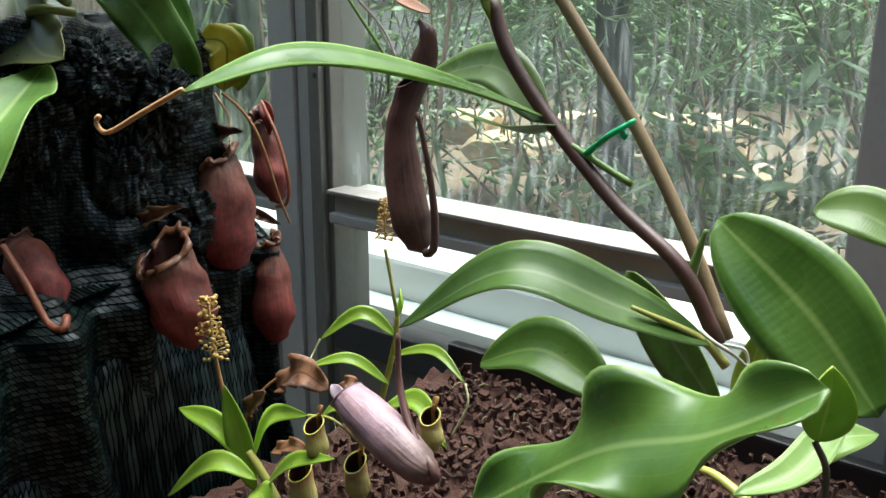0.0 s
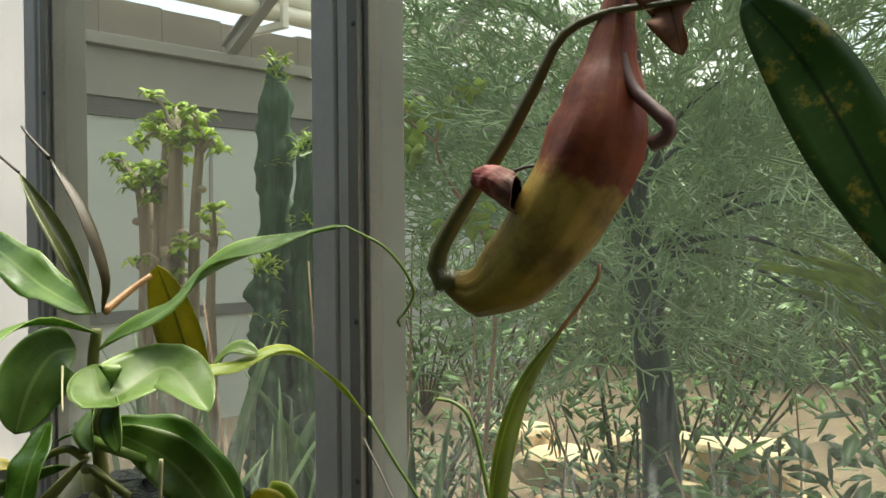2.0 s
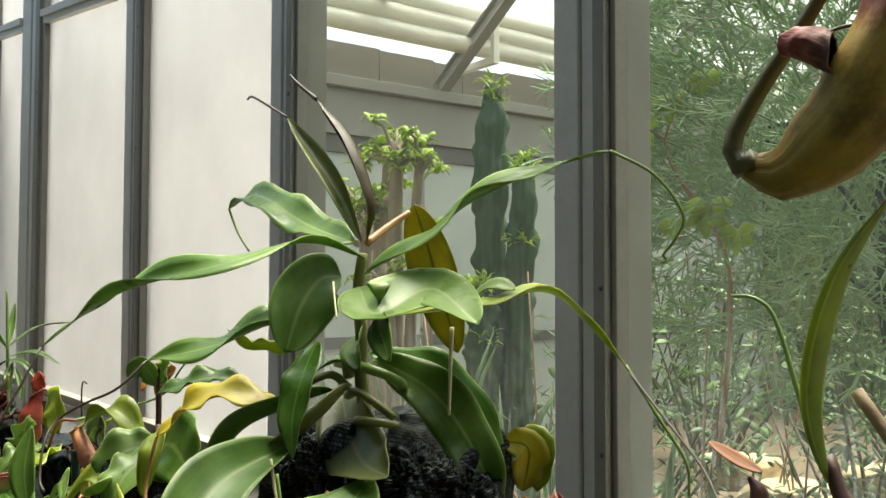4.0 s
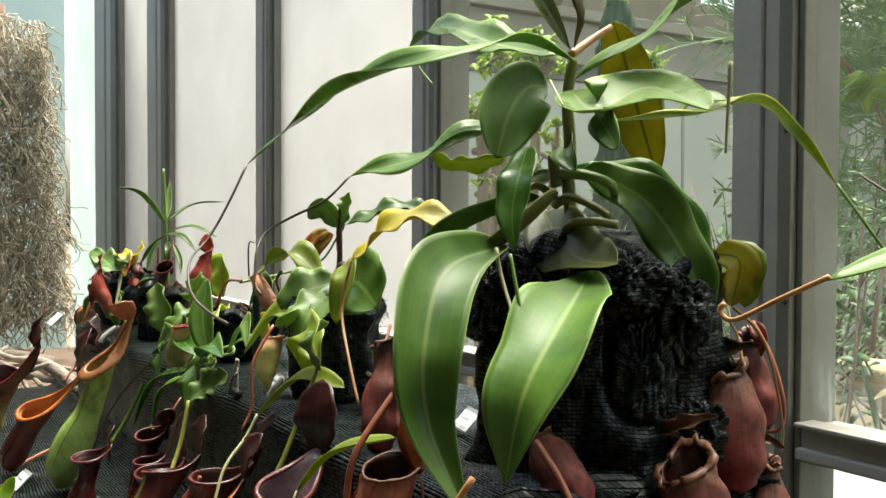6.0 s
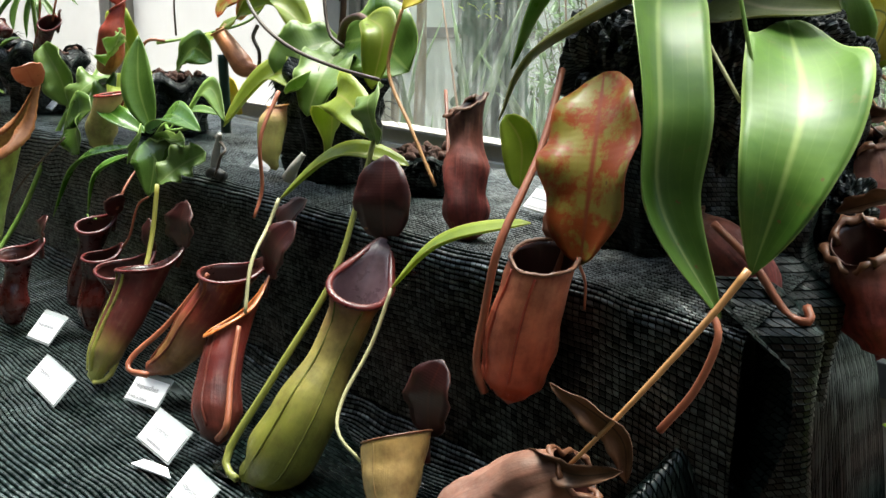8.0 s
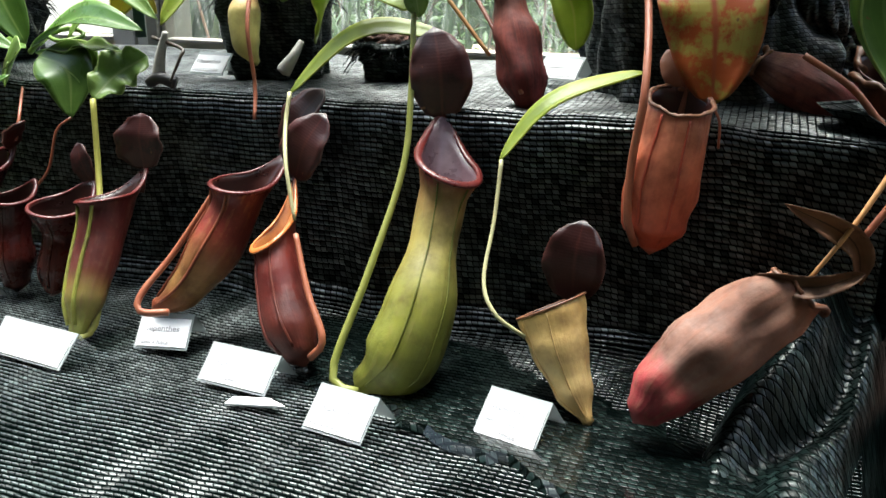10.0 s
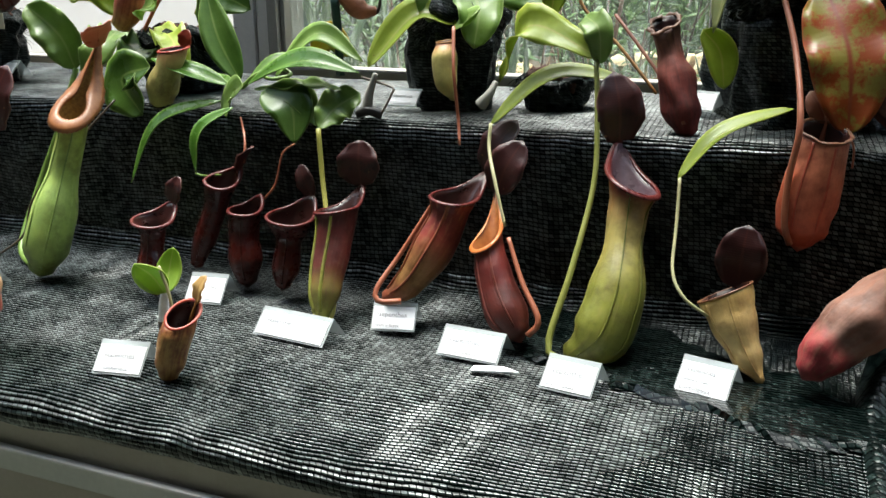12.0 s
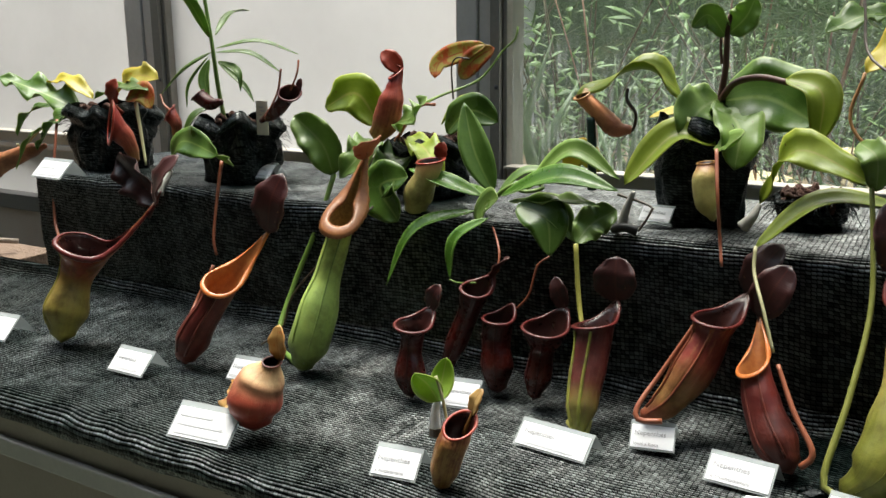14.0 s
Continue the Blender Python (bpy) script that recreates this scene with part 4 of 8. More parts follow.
        if isinstance(q, str):
            long = len(q) * size * 0.56
            sz = size * min(1, (w * 0.8) / long)
            k = letters("lettering", q, sz, (m * 3 + (w * 0.05 if i else 0), -0.0026, y), paper)
            k.matrix_basis = Matrix.Translation((m * 3, -0.0026, y)) @ Matrix.Rotation(radians(90), 4, "X")
        else:
            part("lettering", boxes(((m * 3, -0.0028, y), (w * (0.62 if i == 0 else 0.82), -0.0023, y + size * 0.38))), BAR_INK, paper, smooth=False)
    return root


BAR_INK = surface("faded_ink", (0.52, 0.53, 0.56), (0.64, 0.65, 0.67), 60, 0.6)


def edge_acrylic(name):
    m, nt, p = nodes_of(name)
    out = nt.nodes["Material Output"]
    clear = nt.nodes.new("ShaderNodeBsdfTransparent")
    clear.inputs[0].default_value = (0.86, 0.9, 0.9, 1)
    p.inputs["Base Color"].default_value = (0.7, 0.74, 0.75, 1)
    p.inputs["Roughness"].default_value = 0.08
    mx = nt.nodes.new("ShaderNodeMixShader")
    mx.inputs[0].default_value = 0.38
    link(nt, clear.outputs[0], mx.inputs[1])
    link(nt, p.outputs[0], mx.inputs[2])
    link(nt, mx.outputs[0], out.inputs[0])
    return m


ACRYL_EDGE = edge_acrylic("acrylic_plate")


def flower_spike(plant, a, b, r, seed):
    """Spike of small straw-coloured flowers round a stalk."""
    rng = random.Random(seed)
    a, b = Vector(a), Vector(b)
    bm = tube(bmesh.new(), [a, b], r * 0.12, r * 0.08, 5, 4)
    for i in range(90):
        k, g = rng.random(), rng.random() * 6.28
        p = a.lerp(b, k)
        d = Vector((math.cos(g), math.sin(g), rng.uniform(-0.1, 0.3))) * r * (1.0 - 0.55 * k) * rng.uniform(0.7, 1.1)
        tube(bm, [p, p + d], r * 0.035, r * 0.03, 3, 2)
        bmesh.ops.create_icosphere(bm, subdivisions=1, radius=r * rng.uniform(0.09, 0.16), matrix=Matrix.Translation(p + d))
    return part("flower_spike", bm, FLOWER, plant, "straw-yellow flower spike")


FLOWER = surface("flower_straw", (0.36, 0.2, 0.04), (0.6, 0.42, 0.12), 200, 0.6)


# ---- pitcher plants ----
n1 = thing("pitcher_plant", "pitcher plant with yellow-green leaves in a netted pot", "pitcher plant", "potted pitcher plants")
net_pot(n1, (-1.382, 0.400, 0.223), 0.097, 0.149, 11)
leaf(n1, [(-1.473, 0.400, 0.377), (-1.589, 0.380, 0.421), (-1.733, 0.360, 0.461)], 0.082, (0, -0.35, 0.93), GREEN, seed=1, wave=0.5, tip='oval')
leaf(n1, [(-1.463, 0.420, 0.409), (-1.552, 0.420, 0.454), (-1.653, 0.420, 0.439)], 0.045, (0, -0.35, 0.93), YELLOW, seed=2, wave=0.3, tip='oval')
leaf(n1, [(-1.376, 0.400, 0.406), (-1.291, 0.400, 0.465), (-1.185, 0.380, 0.462)], 0.064, (0, -0.6, 0.8), YELLOW, seed=3, wave=0.3, tip='oval')
leaf(n1, [(-1.411, 0.380, 0.413), (-1.283, 0.360, 0.446), (-1.185, 0.350, 0.439)], 0.049, (0, -0.35, 0.93), PALE, seed=4, wave=0.3, tip='oval')
leaf(n1, [(-1.427, 0.380, 0.373), (-1.499, 0.340, 0.365), (-1.558, 0.320, 0.292)], 0.067, (0, -0.35, 0.93), GREEN, seed=5, wave=0.3, tip='oval')
leaf(n1, [(-1.268, 0.360, 0.424), (-1.199, 0.350, 0.432), (-1.168, 0.340, 0.401)], 0.056, (0.5, -0.68, 0.54), ORANGE_LEAF, seed=6, tip='oval')
leaf(n1, [(-1.624, 0.450, 0.396), (-1.769, 0.450, 0.364), (-1.828, 0.450, 0.302)], 0.054, (0, -0.35, 0.93), GREEN, seed=7, tip='oval', wave=0.2)
leaf(n1, [(-1.483, 0.360, 0.372), (-1.588, 0.330, 0.323), (-1.634, 0.310, 0.242)], 0.039, (0, -0.35, 0.93), PALE, seed=8, tip='oval', wave=0.2)
pitcher(n1, [(-1.184, 0.300, 0.291), (-1.193, 0.290, 0.334), (-1.217, 0.270, 0.373)], [(0, 0.0094), (0.3, 0.0152), (0.7, 0.0223), (1, 0.0328)], (-0.4, -0.9, 0.2), (RED_JUG, RED_RIM, RED_LID), rim=0.0041, lid=((0.2, 0.1, 1), 0.053, 0.047, (0, -0.6, 0.6)), seed=1, tilt=0.9)
leaf(n1, [(-1.218, 0.276, 0.297), (-1.146, 0.266, 0.267), (-1.066, 0.251, 0.210)], 0.081, (-0.5, -0.8, 0.3), DARK_LID, seed=9, fold=0.6, tip='oval', wave=0.3)
pitcher(n1, [(-1.009, -0.041, 0.023), (-1.012, -0.024, 0.069), (-1.010, 0.002, 0.127), (-0.980, 0.014, 0.176)], [(0, 0.0220), (0.25, 0.0400), (0.6, 0.0300), (0.8, 0.0381), (1, 0.0590)], (-0.7, -0.7, 0.1), (OLIVE_JUG, DARK_RIM, DARK_LID), rim=0.0053, lid=((0.5, 0.1, 0.8), 0.106, 0.059, (-0.4, -0.8, 0.3)), seed=2, tilt=0.2, narrow=0.5, hood=2.2, seam=0.05)
tendril(n1, [(-1.484, 0.330, 0.366), (-1.443, 0.280, 0.258), (-1.424, 0.256, 0.145), (-1.333, 0.206, 0.099)], 0.0032, 0.0042, STEM_RED, "tendril")
tendril(n1, [(-1.217, 0.340, 0.414), (-1.183, 0.320, 0.344), (-1.152, 0.300, 0.284)], 0.0048, 0.0029, STEM_PALE, "tendril")
tendril(n1, [(-1.643, 0.400, 0.336), (-1.703, 0.380, 0.285), (-1.710, 0.370, 0.294)], 0.0034, 0.0027, STEM_PALE, "tendril")
pitcher(n1, [(-1.582, 0.360, 0.297), (-1.660, 0.350, 0.274), (-1.740, 0.330, 0.243)], [(0, 0.0067), (0.3, 0.0175), (0.8, 0.0228), (1, 0.0269)], (0, -0.3, 1), (ORANGE_JUG, RED_RIM, RED_LID), rim=0.0034, lid=None, seed=3)
leaf(n1, [(-1.080, 0.300, 0.273), (-1.028, 0.290, 0.342), (-0.884, 0.250, 0.326)], 0.063, (0, -0.5, 0.8), GREEN, seed=10, wave=0.2, tip='oval')
leaf(n1, [(-0.884, 0.250, 0.326), (-0.889, 0.276, 0.312), (-0.866, 0.271, 0.306)], 0.026, (0, -0.35, 0.93), PALE, seed=11, tip='oval')
tendril(n1, [(-0.906, 0.281, 0.310), (-0.897, 0.256, 0.252), (-0.885, 0.226, 0.168), (-0.875, 0.221, 0.134)], 0.0038, 0.0032, STEM_RED, "tendril")
tendril(n1, [(-1.080, 0.300, 0.275), (-1.063, 0.260, 0.250), (-1.059, 0.250, 0.234)], 0.0081, 0.0090, STEM_GREY, "stem")
pitcher(n1, [(-0.728, -0.006, 0.020), (-0.711, 0.012, 0.069), (-0.692, 0.029, 0.108), (-0.672, 0.055, 0.156)], [(0, 0.0186), (0.2, 0.0287), (0.6, 0.0241), (0.85, 0.0287), (1, 0.0380)], (0.15, -0.95, 0), (MAUVE_JUG, ORANGE_RIM, DARK_LID), rim=0.0042, lid=((0.25, 0.15, 1), 0.105, 0.076, (0, -0.95, 0.25)), seed=4, tilt=1.0, narrow=0.75, hood=1.5, seam=0.07, inside=ORANGE_THROAT)
tendril(n1, [(-0.864, 0.201, 0.119), (-0.885, 0.166, 0.045), (-0.789, 0.032, 0.010), (-0.730, -0.002, 0.010)], 0.0037, 0.0047, STEM_RED, "tendril")
n2 = thing("pitcher_plant", "narrow-leaved pitcher plant in a netted pot with a paper tag", "pitcher plant", "potted pitcher plants")
net_pot(n2, (-0.969, 0.400, 0.237), 0.087, 0.132, 12)
tendril(n2, [(-1.032, 0.420, 0.371), (-1.046, 0.420, 0.449), (-1.057, 0.420, 0.545), (-1.079, 0.420, 0.696)], 0.0053, 0.0035, STEM_GREEN, "stem")
leaf(n2, [(-1.060, 0.420, 0.547), (-1.045, 0.350, 0.625), (-1.037, 0.282, 0.642)], 0.028, (0, -0.35, 0.93), GREEN, seed=12, fold=0.35)
leaf(n2, [(-1.045, 0.420, 0.554), (-1.075, 0.500, 0.600), (-1.111, 0.598, 0.610)], 0.023, (0, -0.35, 0.93), GREEN, seed=13, fold=0.35)
leaf(n2, [(-1.045, 0.420, 0.527), (-0.965, 0.465, 0.540), (-0.892, 0.508, 0.513)], 0.019, (0, -0.35, 0.93), GREEN, seed=14, fold=0.35)
leaf(n2, [(-1.035, 0.410, 0.519), (-0.960, 0.435, 0.515), (-0.894, 0.453, 0.477)], 0.019, (0, -0.35, 0.93), GREEN, seed=15, fold=0.35)
leaf(n2, [(-1.061, 0.420, 0.518), (-1.126, 0.400, 0.480), (-1.182, 0.380, 0.428)], 0.029, (0, -0.35, 0.93), GREEN, seed=16, fold=0.35)
leaf(n2, [(-1.046, 0.400, 0.504), (-1.042, 0.380, 0.464), (-1.012, 0.360, 0.421)], 0.030, (0, -0.35, 0.93), GREEN, seed=17, fold=0.35)
leaf(n2, [(-1.041, 0.420, 0.500), (-0.966, 0.400, 0.481), (-0.950, 0.390, 0.439)], 0.018, (0, -0.35, 0.93), GREEN, seed=18, fold=0.35)
leaf(n2, [(-1.031, 0.380, 0.405), (-1.047, 0.350, 0.388), (-1.069, 0.330, 0.342)], 0.032, (0, -0.35, 0.93), GREEN, seed=19, fold=0.35)
leaf(n2, [(-1.062, 0.440, 0.497), (-0.991, 0.440, 0.450), (-0.952, 0.430, 0.415)], 0.016, (0, -0.35, 0.93), GREEN, seed=20, fold=0.35)
leaf(n2, [(-1.091, 0.440, 0.509), (-1.165, 0.450, 0.447), (-1.179, 0.450, 0.395)], 0.020, (0, -0.35, 0.93), GREEN, seed=21, fold=0.35)
leaf(n2, [(-1.056, 0.420, 0.556), (-1.110, 0.440, 0.593), (-1.162, 0.460, 0.666)], 0.024, (0, -0.35, 0.93), GREEN, seed=22, fold=0.35)
tendril(n2, [(-0.764, 0.360, 0.505), (-0.761, 0.350, 0.480), (-0.779, 0.350, 0.447)], 0.0021, 0.0021, STEM_RED, "tendril")
tendril(n2, [(-0.783, 0.330, 0.489), (-0.796, 0.330, 0.442), (-0.832, 0.330, 0.392)], 0.0021, 0.0022, STEM_RED, "tendril")
tendril(n2, [(-1.182, 0.380, 0.428), (-1.162, 0.370, 0.408), (-1.129, 0.360, 0.395)], 0.0024, 0.0030, STEM_RED, "tendril")
pitcher(n2, [(-0.946, 0.330, 0.422), (-0.979, 0.330, 0.418), (-1.013, 0.330, 0.434)], [(0, 0.0056), (0.5, 0.0146), (1, 0.0146)], (-0.2, -0.5, 0.8), (DARK_JUG, DARK_RIM, DARK_LID), rim=0.0022, lid=None, seed=5)
pitcher(n2, [(-0.851, 0.340, 0.386), (-0.807, 0.340, 0.409), (-0.773, 0.340, 0.443)], [(0, 0.0054), (0.4, 0.0129), (0.8, 0.0140), (1, 0.0183)], (0.3, -0.8, 0.3), (DARK_JUG, DARK_RIM, DARK_LID), rim=0.0022, lid=((0.2, 0, 1), 0.022, 0.017, (0, -0.85, 0.5)), seed=6)
pitcher(n2, [(-1.111, 0.350, 0.345), (-1.105, 0.350, 0.368), (-1.123, 0.350, 0.392)], [(0, 0.0070), (0.5, 0.0129), (1, 0.0153)], (-0.3, -0.8, 0.3), (RED_JUG, RED_RIM, RED_LID), rim=0.0023, lid=None, seed=7)
paper_tag(n2, (-0.866, 0.36, 0.366), 0.031, 0.058)
n3 = thing("pitcher_plant", "round-leaved pitcher plant with a red upright jug in a netted pot", "pitcher plant", "potted pitcher plants")
net_pot(n3, (-0.519, 0.450, 0.273), 0.075, 0.107, 13)
leaf(n3, [(-0.634, 0.440, 0.378), (-0.689, 0.440, 0.439), (-0.769, 0.440, 0.409)], 0.085, (0, -0.75, 0.6), YELLOW_GREEN, seed=23, tip='oval', wave=0.15)
pitcher(n3, [(-0.581, 0.360, 0.368), (-0.561, 0.360, 0.394), (-0.548, 0.360, 0.431), (-0.543, 0.370, 0.481)], [(0, 0.0171), (0.3, 0.0252), (0.6, 0.0232), (0.85, 0.0141), (1, 0.0101)], (-0.4, -0.8, 0.3), (RED_JUG, RED_RIM, RED_LID), rim=0.0030, lid=((-0.75, -0.1, 0.55), 0.052, 0.036, (-0.2, -0.6, 0.7)), seed=8, tilt=1.0)
leaf(n3, [(-0.526, 0.350, 0.397), (-0.481, 0.330, 0.410), (-0.450, 0.330, 0.445)], 0.062, (0.5, -0.68, 0.54), PALE, seed=24, tip='oval', wave=0.4)
leaf(n3, [(-0.486, 0.450, 0.369), (-0.442, 0.460, 0.412), (-0.380, 0.460, 0.393)], 0.068, (0, -0.8, 0.5), GREEN, seed=25, tip='oval', wave=0.1)
leaf(n3, [(-0.529, 0.500, 0.379), (-0.491, 0.500, 0.418), (-0.441, 0.500, 0.428)], 0.047, (0, -0.35, 0.93), YELLOW_GREEN, seed=26, tip='oval')
leaf(n3, [(-0.563, 0.630, 0.460), (-0.535, 0.640, 0.500), (-0.497, 0.655, 0.523)], 0.05, (0.2, -0.9, 0.35), ORANGE_LEAF, seed=27, tip="oval", fold=0.1)
tendril(n3, [(-0.555, 0.450, 0.415), (-0.561, 0.550, 0.431), (-0.516, 0.630, 0.461), (-0.477, 0.655, 0.517), (-0.452, 0.660, 0.539), (-0.446, 0.660, 0.564)], 0.0031, 0.0022, STEM_GREEN, "stem")
tendril(n3, [(-0.568, 0.400, 0.354), (-0.523, 0.410, 0.418), (-0.504, 0.440, 0.422)], 0.0037, 0.0031, STEM_RED, "stem")
tendril(n3, [(-0.464, 0.440, 0.433), (-0.467, 0.440, 0.489), (-0.456, 0.440, 0.508), (-0.429, 0.440, 0.506)], 0.0020, 0.0015, STEM_DARK, "tendril")
pitcher(n3, [(-0.445, 0.280, 0.252), (-0.438, 0.280, 0.280), (-0.420, 0.280, 0.315), (-0.418, 0.290, 0.339)], [(0, 0.0189), (0.3, 0.0265), (0.7, 0.0208), (1, 0.0218)], (-0.2, -0.9, 0.2), (YELLOW_JUG, RED_RIM, RED_LID), rim=0.0024, lid=((0.2, 0.1, 0.9), 0.028, 0.028, (0, -0.85, 0.5)), seed=9)
leaf(n3, [(-0.452, 0.270, 0.312), (-0.510, 0.266, 0.291), (-0.457, 0.246, 0.237)], 0.081, (0.5, -0.68, 0.54), GREEN, seed=28, tip='oval', wave=0.15)
leaf(n3, [(-0.656, 0.320, 0.294), (-0.672, 0.310, 0.352), (-0.738, 0.310, 0.403)], 0.074, (0.4, -0.8, 0.4), PALE, seed=29, tip='oval', wave=0.2, fold=0.5)
leaf(n3, [(-0.642, 0.420, 0.354), (-0.596, 0.330, 0.339), (-0.626, 0.300, 0.293)], 0.068, (0.5, -0.68, 0.54), PALE, seed=30, tip='oval', wave=0.4)
leaf(n3, [(-0.556, 0.420, 0.342), (-0.540, 0.340, 0.325), (-0.556, 0.300, 0.303)], 0.064, (0.5, -0.68, 0.54), GREEN, seed=31, tip='oval', wave=0.4)
leaf(n3, [(-0.543, 0.420, 0.364), (-0.446, 0.330, 0.342), (-0.404, 0.290, 0.295)], 0.059, (0.5, -0.68, 0.54), YELLOW_GREEN, seed=32, tip='oval', wave=0.4)
tendril(n3, [(-0.654, 0.320, 0.296), (-0.658, 0.270, 0.205), (-0.684, 0.226, 0.097), (-0.665, 0.156, 0.016), (-0.571, 0.092, 0.010)], 0.0047, 0.0054, STEM_GREEN, "tendril")
tendril(n3, [(-0.510, 0.246, 0.259), (-0.561, 0.196, 0.188), (-0.631, 0.166, 0.103), (-0.643, 0.146, 0.044), (-0.669, 0.116, 0.016)], 0.0019, 0.0020, STEM_DARK, "tendril")
pitcher(n3, [(-0.533, 0.069, 0.019), (-0.517, 0.078, 0.074), (-0.511, 0.116, 0.161), (-0.496, 0.135, 0.230), (-0.490, 0.144, 0.270)], [(0, 0.0182), (0.15, 0.0355), (0.35, 0.0346), (0.6, 0.0237), (0.85, 0.0237), (1, 0.0337)], (0.25, -0.95, 0.1), (GREEN_JUG, RUST_RIM, CORAL_LID), rim=0.0082, lid=((0.45, -0.35, 0.3), 0.075, 0.05, (-0.1, -0.25, 1)), seed=10, tilt=1.0, ridges=0.09, flare=1.9, narrow=0.72, hood=1.7, seam=0.05, inside=TAN_THROAT)
pitcher(n3, [(-0.428, -0.155, 0.026), (-0.426, -0.154, 0.051), (-0.420, -0.148, 0.079), (-0.403, -0.140, 0.112)], [(0, 0.0252), (0.3, 0.0389), (0.65, 0.0328), (1, 0.0114)], (-0.3, -0.9, 0.3), (BLUSH_JUG, DARK_RIM, TAN_LID), rim=0.0013, lid=((-0.1, 0.1, 1), 0.049, 0.030, (0, -0.85, 0.5)), seed=11, tilt=0.5)
leaf(n3, [(-0.568, -0.020, 0.026), (-0.570, -0.059, 0.010), (-0.500, -0.141, 0.010)], 0.027, (-0.6, -0.7, 0.1), TAN_LID, "dry brown wing of a jug", seed=33, tip='oval', wave=0.5)
n4 = thing("pitcher_plant", "glossy green rosette of pitcher plant leaves over the bench edge", "pitcher plant", "potted pitcher plants")
leaf(n4, [(-0.301, 0.300, 0.292), (-0.337, 0.300, 0.360), (-0.369, 0.320, 0.437)], 0.056, (0.5, -0.68, 0.54), GREEN, seed=34, fold=0.3)
leaf(n4, [(-0.281, 0.290, 0.290), (-0.165, 0.260, 0.333), (-0.062, 0.250, 0.321)], 0.053, (0, -0.5, 0.85), GLOSSY, seed=35, fold=0.3)
leaf(n4, [(-0.324, 0.300, 0.285), (-0.385, 0.280, 0.307), (-0.457, 0.280, 0.324)], 0.043, (0, -0.4, 0.9), GLOSSY, seed=36, fold=0.3)
leaf(n4, [(-0.319, 0.270, 0.265), (-0.408, 0.226, 0.232), (-0.447, 0.191, 0.138)], 0.039, (0, -0.35, 0.93), GLOSSY, seed=37, fold=0.3)
leaf(n4, [(-0.283, 0.250, 0.259), (-0.324, 0.216, 0.224), (-0.323, 0.196, 0.163)], 0.031, (0, -0.35, 0.93), GLOSSY, seed=38, fold=0.4)
leaf(n4, [(-0.229, 0.250, 0.285), (-0.172, 0.236, 0.271), (-0.155, 0.216, 0.217)], 0.073, (0.5, -0.68, 0.54), GREEN, seed=39, fold=0.2)
leaf(n4, [(-0.270, 0.260, 0.291), (-0.302, 0.276, 0.274), (-0.302, 0.256, 0.241)], 0.052, (0.5, -0.68, 0.54), PALE, seed=40, fold=0.3)
leaf(n4, [(-0.224, 0.270, 0.288), (-0.163, 0.256, 0.278), (-0.127, 0.236, 0.241)], 0.048, (0.5, -0.68, 0.54), PALE, seed=41, fold=0.4)
leaf(n4, [(-0.067, 0.260, 0.290), (-0.097, 0.236, 0.269), (-0.108, 0.206, 0.244)], 0.053, (0.5, -0.68, 0.54), PALE, seed=42, fold=0.3, tip='oval', wave=0.4)
leaf(n4, [(-0.250, 0.320, 0.297), (-0.174, 0.330, 0.368), (-0.080, 0.300, 0.330)], 0.037, (0, -0.6, 0.8), PALE, seed=43, fold=0.3)
leaf(n4, [(-0.198, 0.360, 0.328), (-0.173, 0.370, 0.362), (-0.130, 0.360, 0.332)], 0.045, (0.5, -0.68, 0.54), YELLOW, seed=44, tip='oval')
leaf(n4, [(-0.308, 0.330, 0.287), (-0.271, 0.360, 0.323), (-0.217, 0.380, 0.320)], 0.024, (0, -0.35, 0.93), GREEN, seed=45)
leaf(n4, [(-0.303, 0.300, 0.287), (-0.382, 0.340, 0.289), (-0.442, 0.380, 0.280)], 0.025, (0, -0.35, 0.93), GREEN, seed=46)
leaf(n4, [(-0.255, 0.270, 0.286), (-0.149, 0.256, 0.300), (-0.084, 0.236, 0.297)], 0.029, (0, -0.35, 0.93), PALE, seed=47, wave=0.3)
tendril(n4, [(-0.306, 0.310, 0.280), (-0.276, 0.310, 0.302), (-0.250, 0.330, 0.312), (-0.219, 0.320, 0.304), (-0.240, 0.300, 0.298), (-0.271, 0.310, 0.302)], 0.0042, 0.0028, STEM_GREEN, "stem")
tendril(n4, [(-0.290, 0.276, 0.245), (-0.249, 0.226, 0.216), (-0.240, 0.206, 0.184)], 0.0018, 0.0022, STEM_RED, "tendril")
tendril(n4, [(-0.155, 0.216, 0.217), (-0.171, 0.206, 0.202), (-0.180, 0.196, 0.158), (-0.197, 0.191, 0.135)], 0.0017, 0.0022, STEM_RED, "tendril")
tendril(n4, [(-0.323, 0.196, 0.163), (-0.304, 0.191, 0.161), (-0.269, 0.186, 0.167)], 0.0018, 0.0018, STEM_GREEN, "tendril")
tendril(n4, [(-0.108, 0.206, 0.244), (-0.093, 0.186, 0.172), (-0.070, 0.156, 0.116), (-0.041, 0.116, 0.065), (-0.030, 0.086, 0.013), (-0.032, 0.061, 0.010), (-0.065, 0.096, 0.011)], 0.0037, 0.0040, STEM_YELLOW, "tendril")
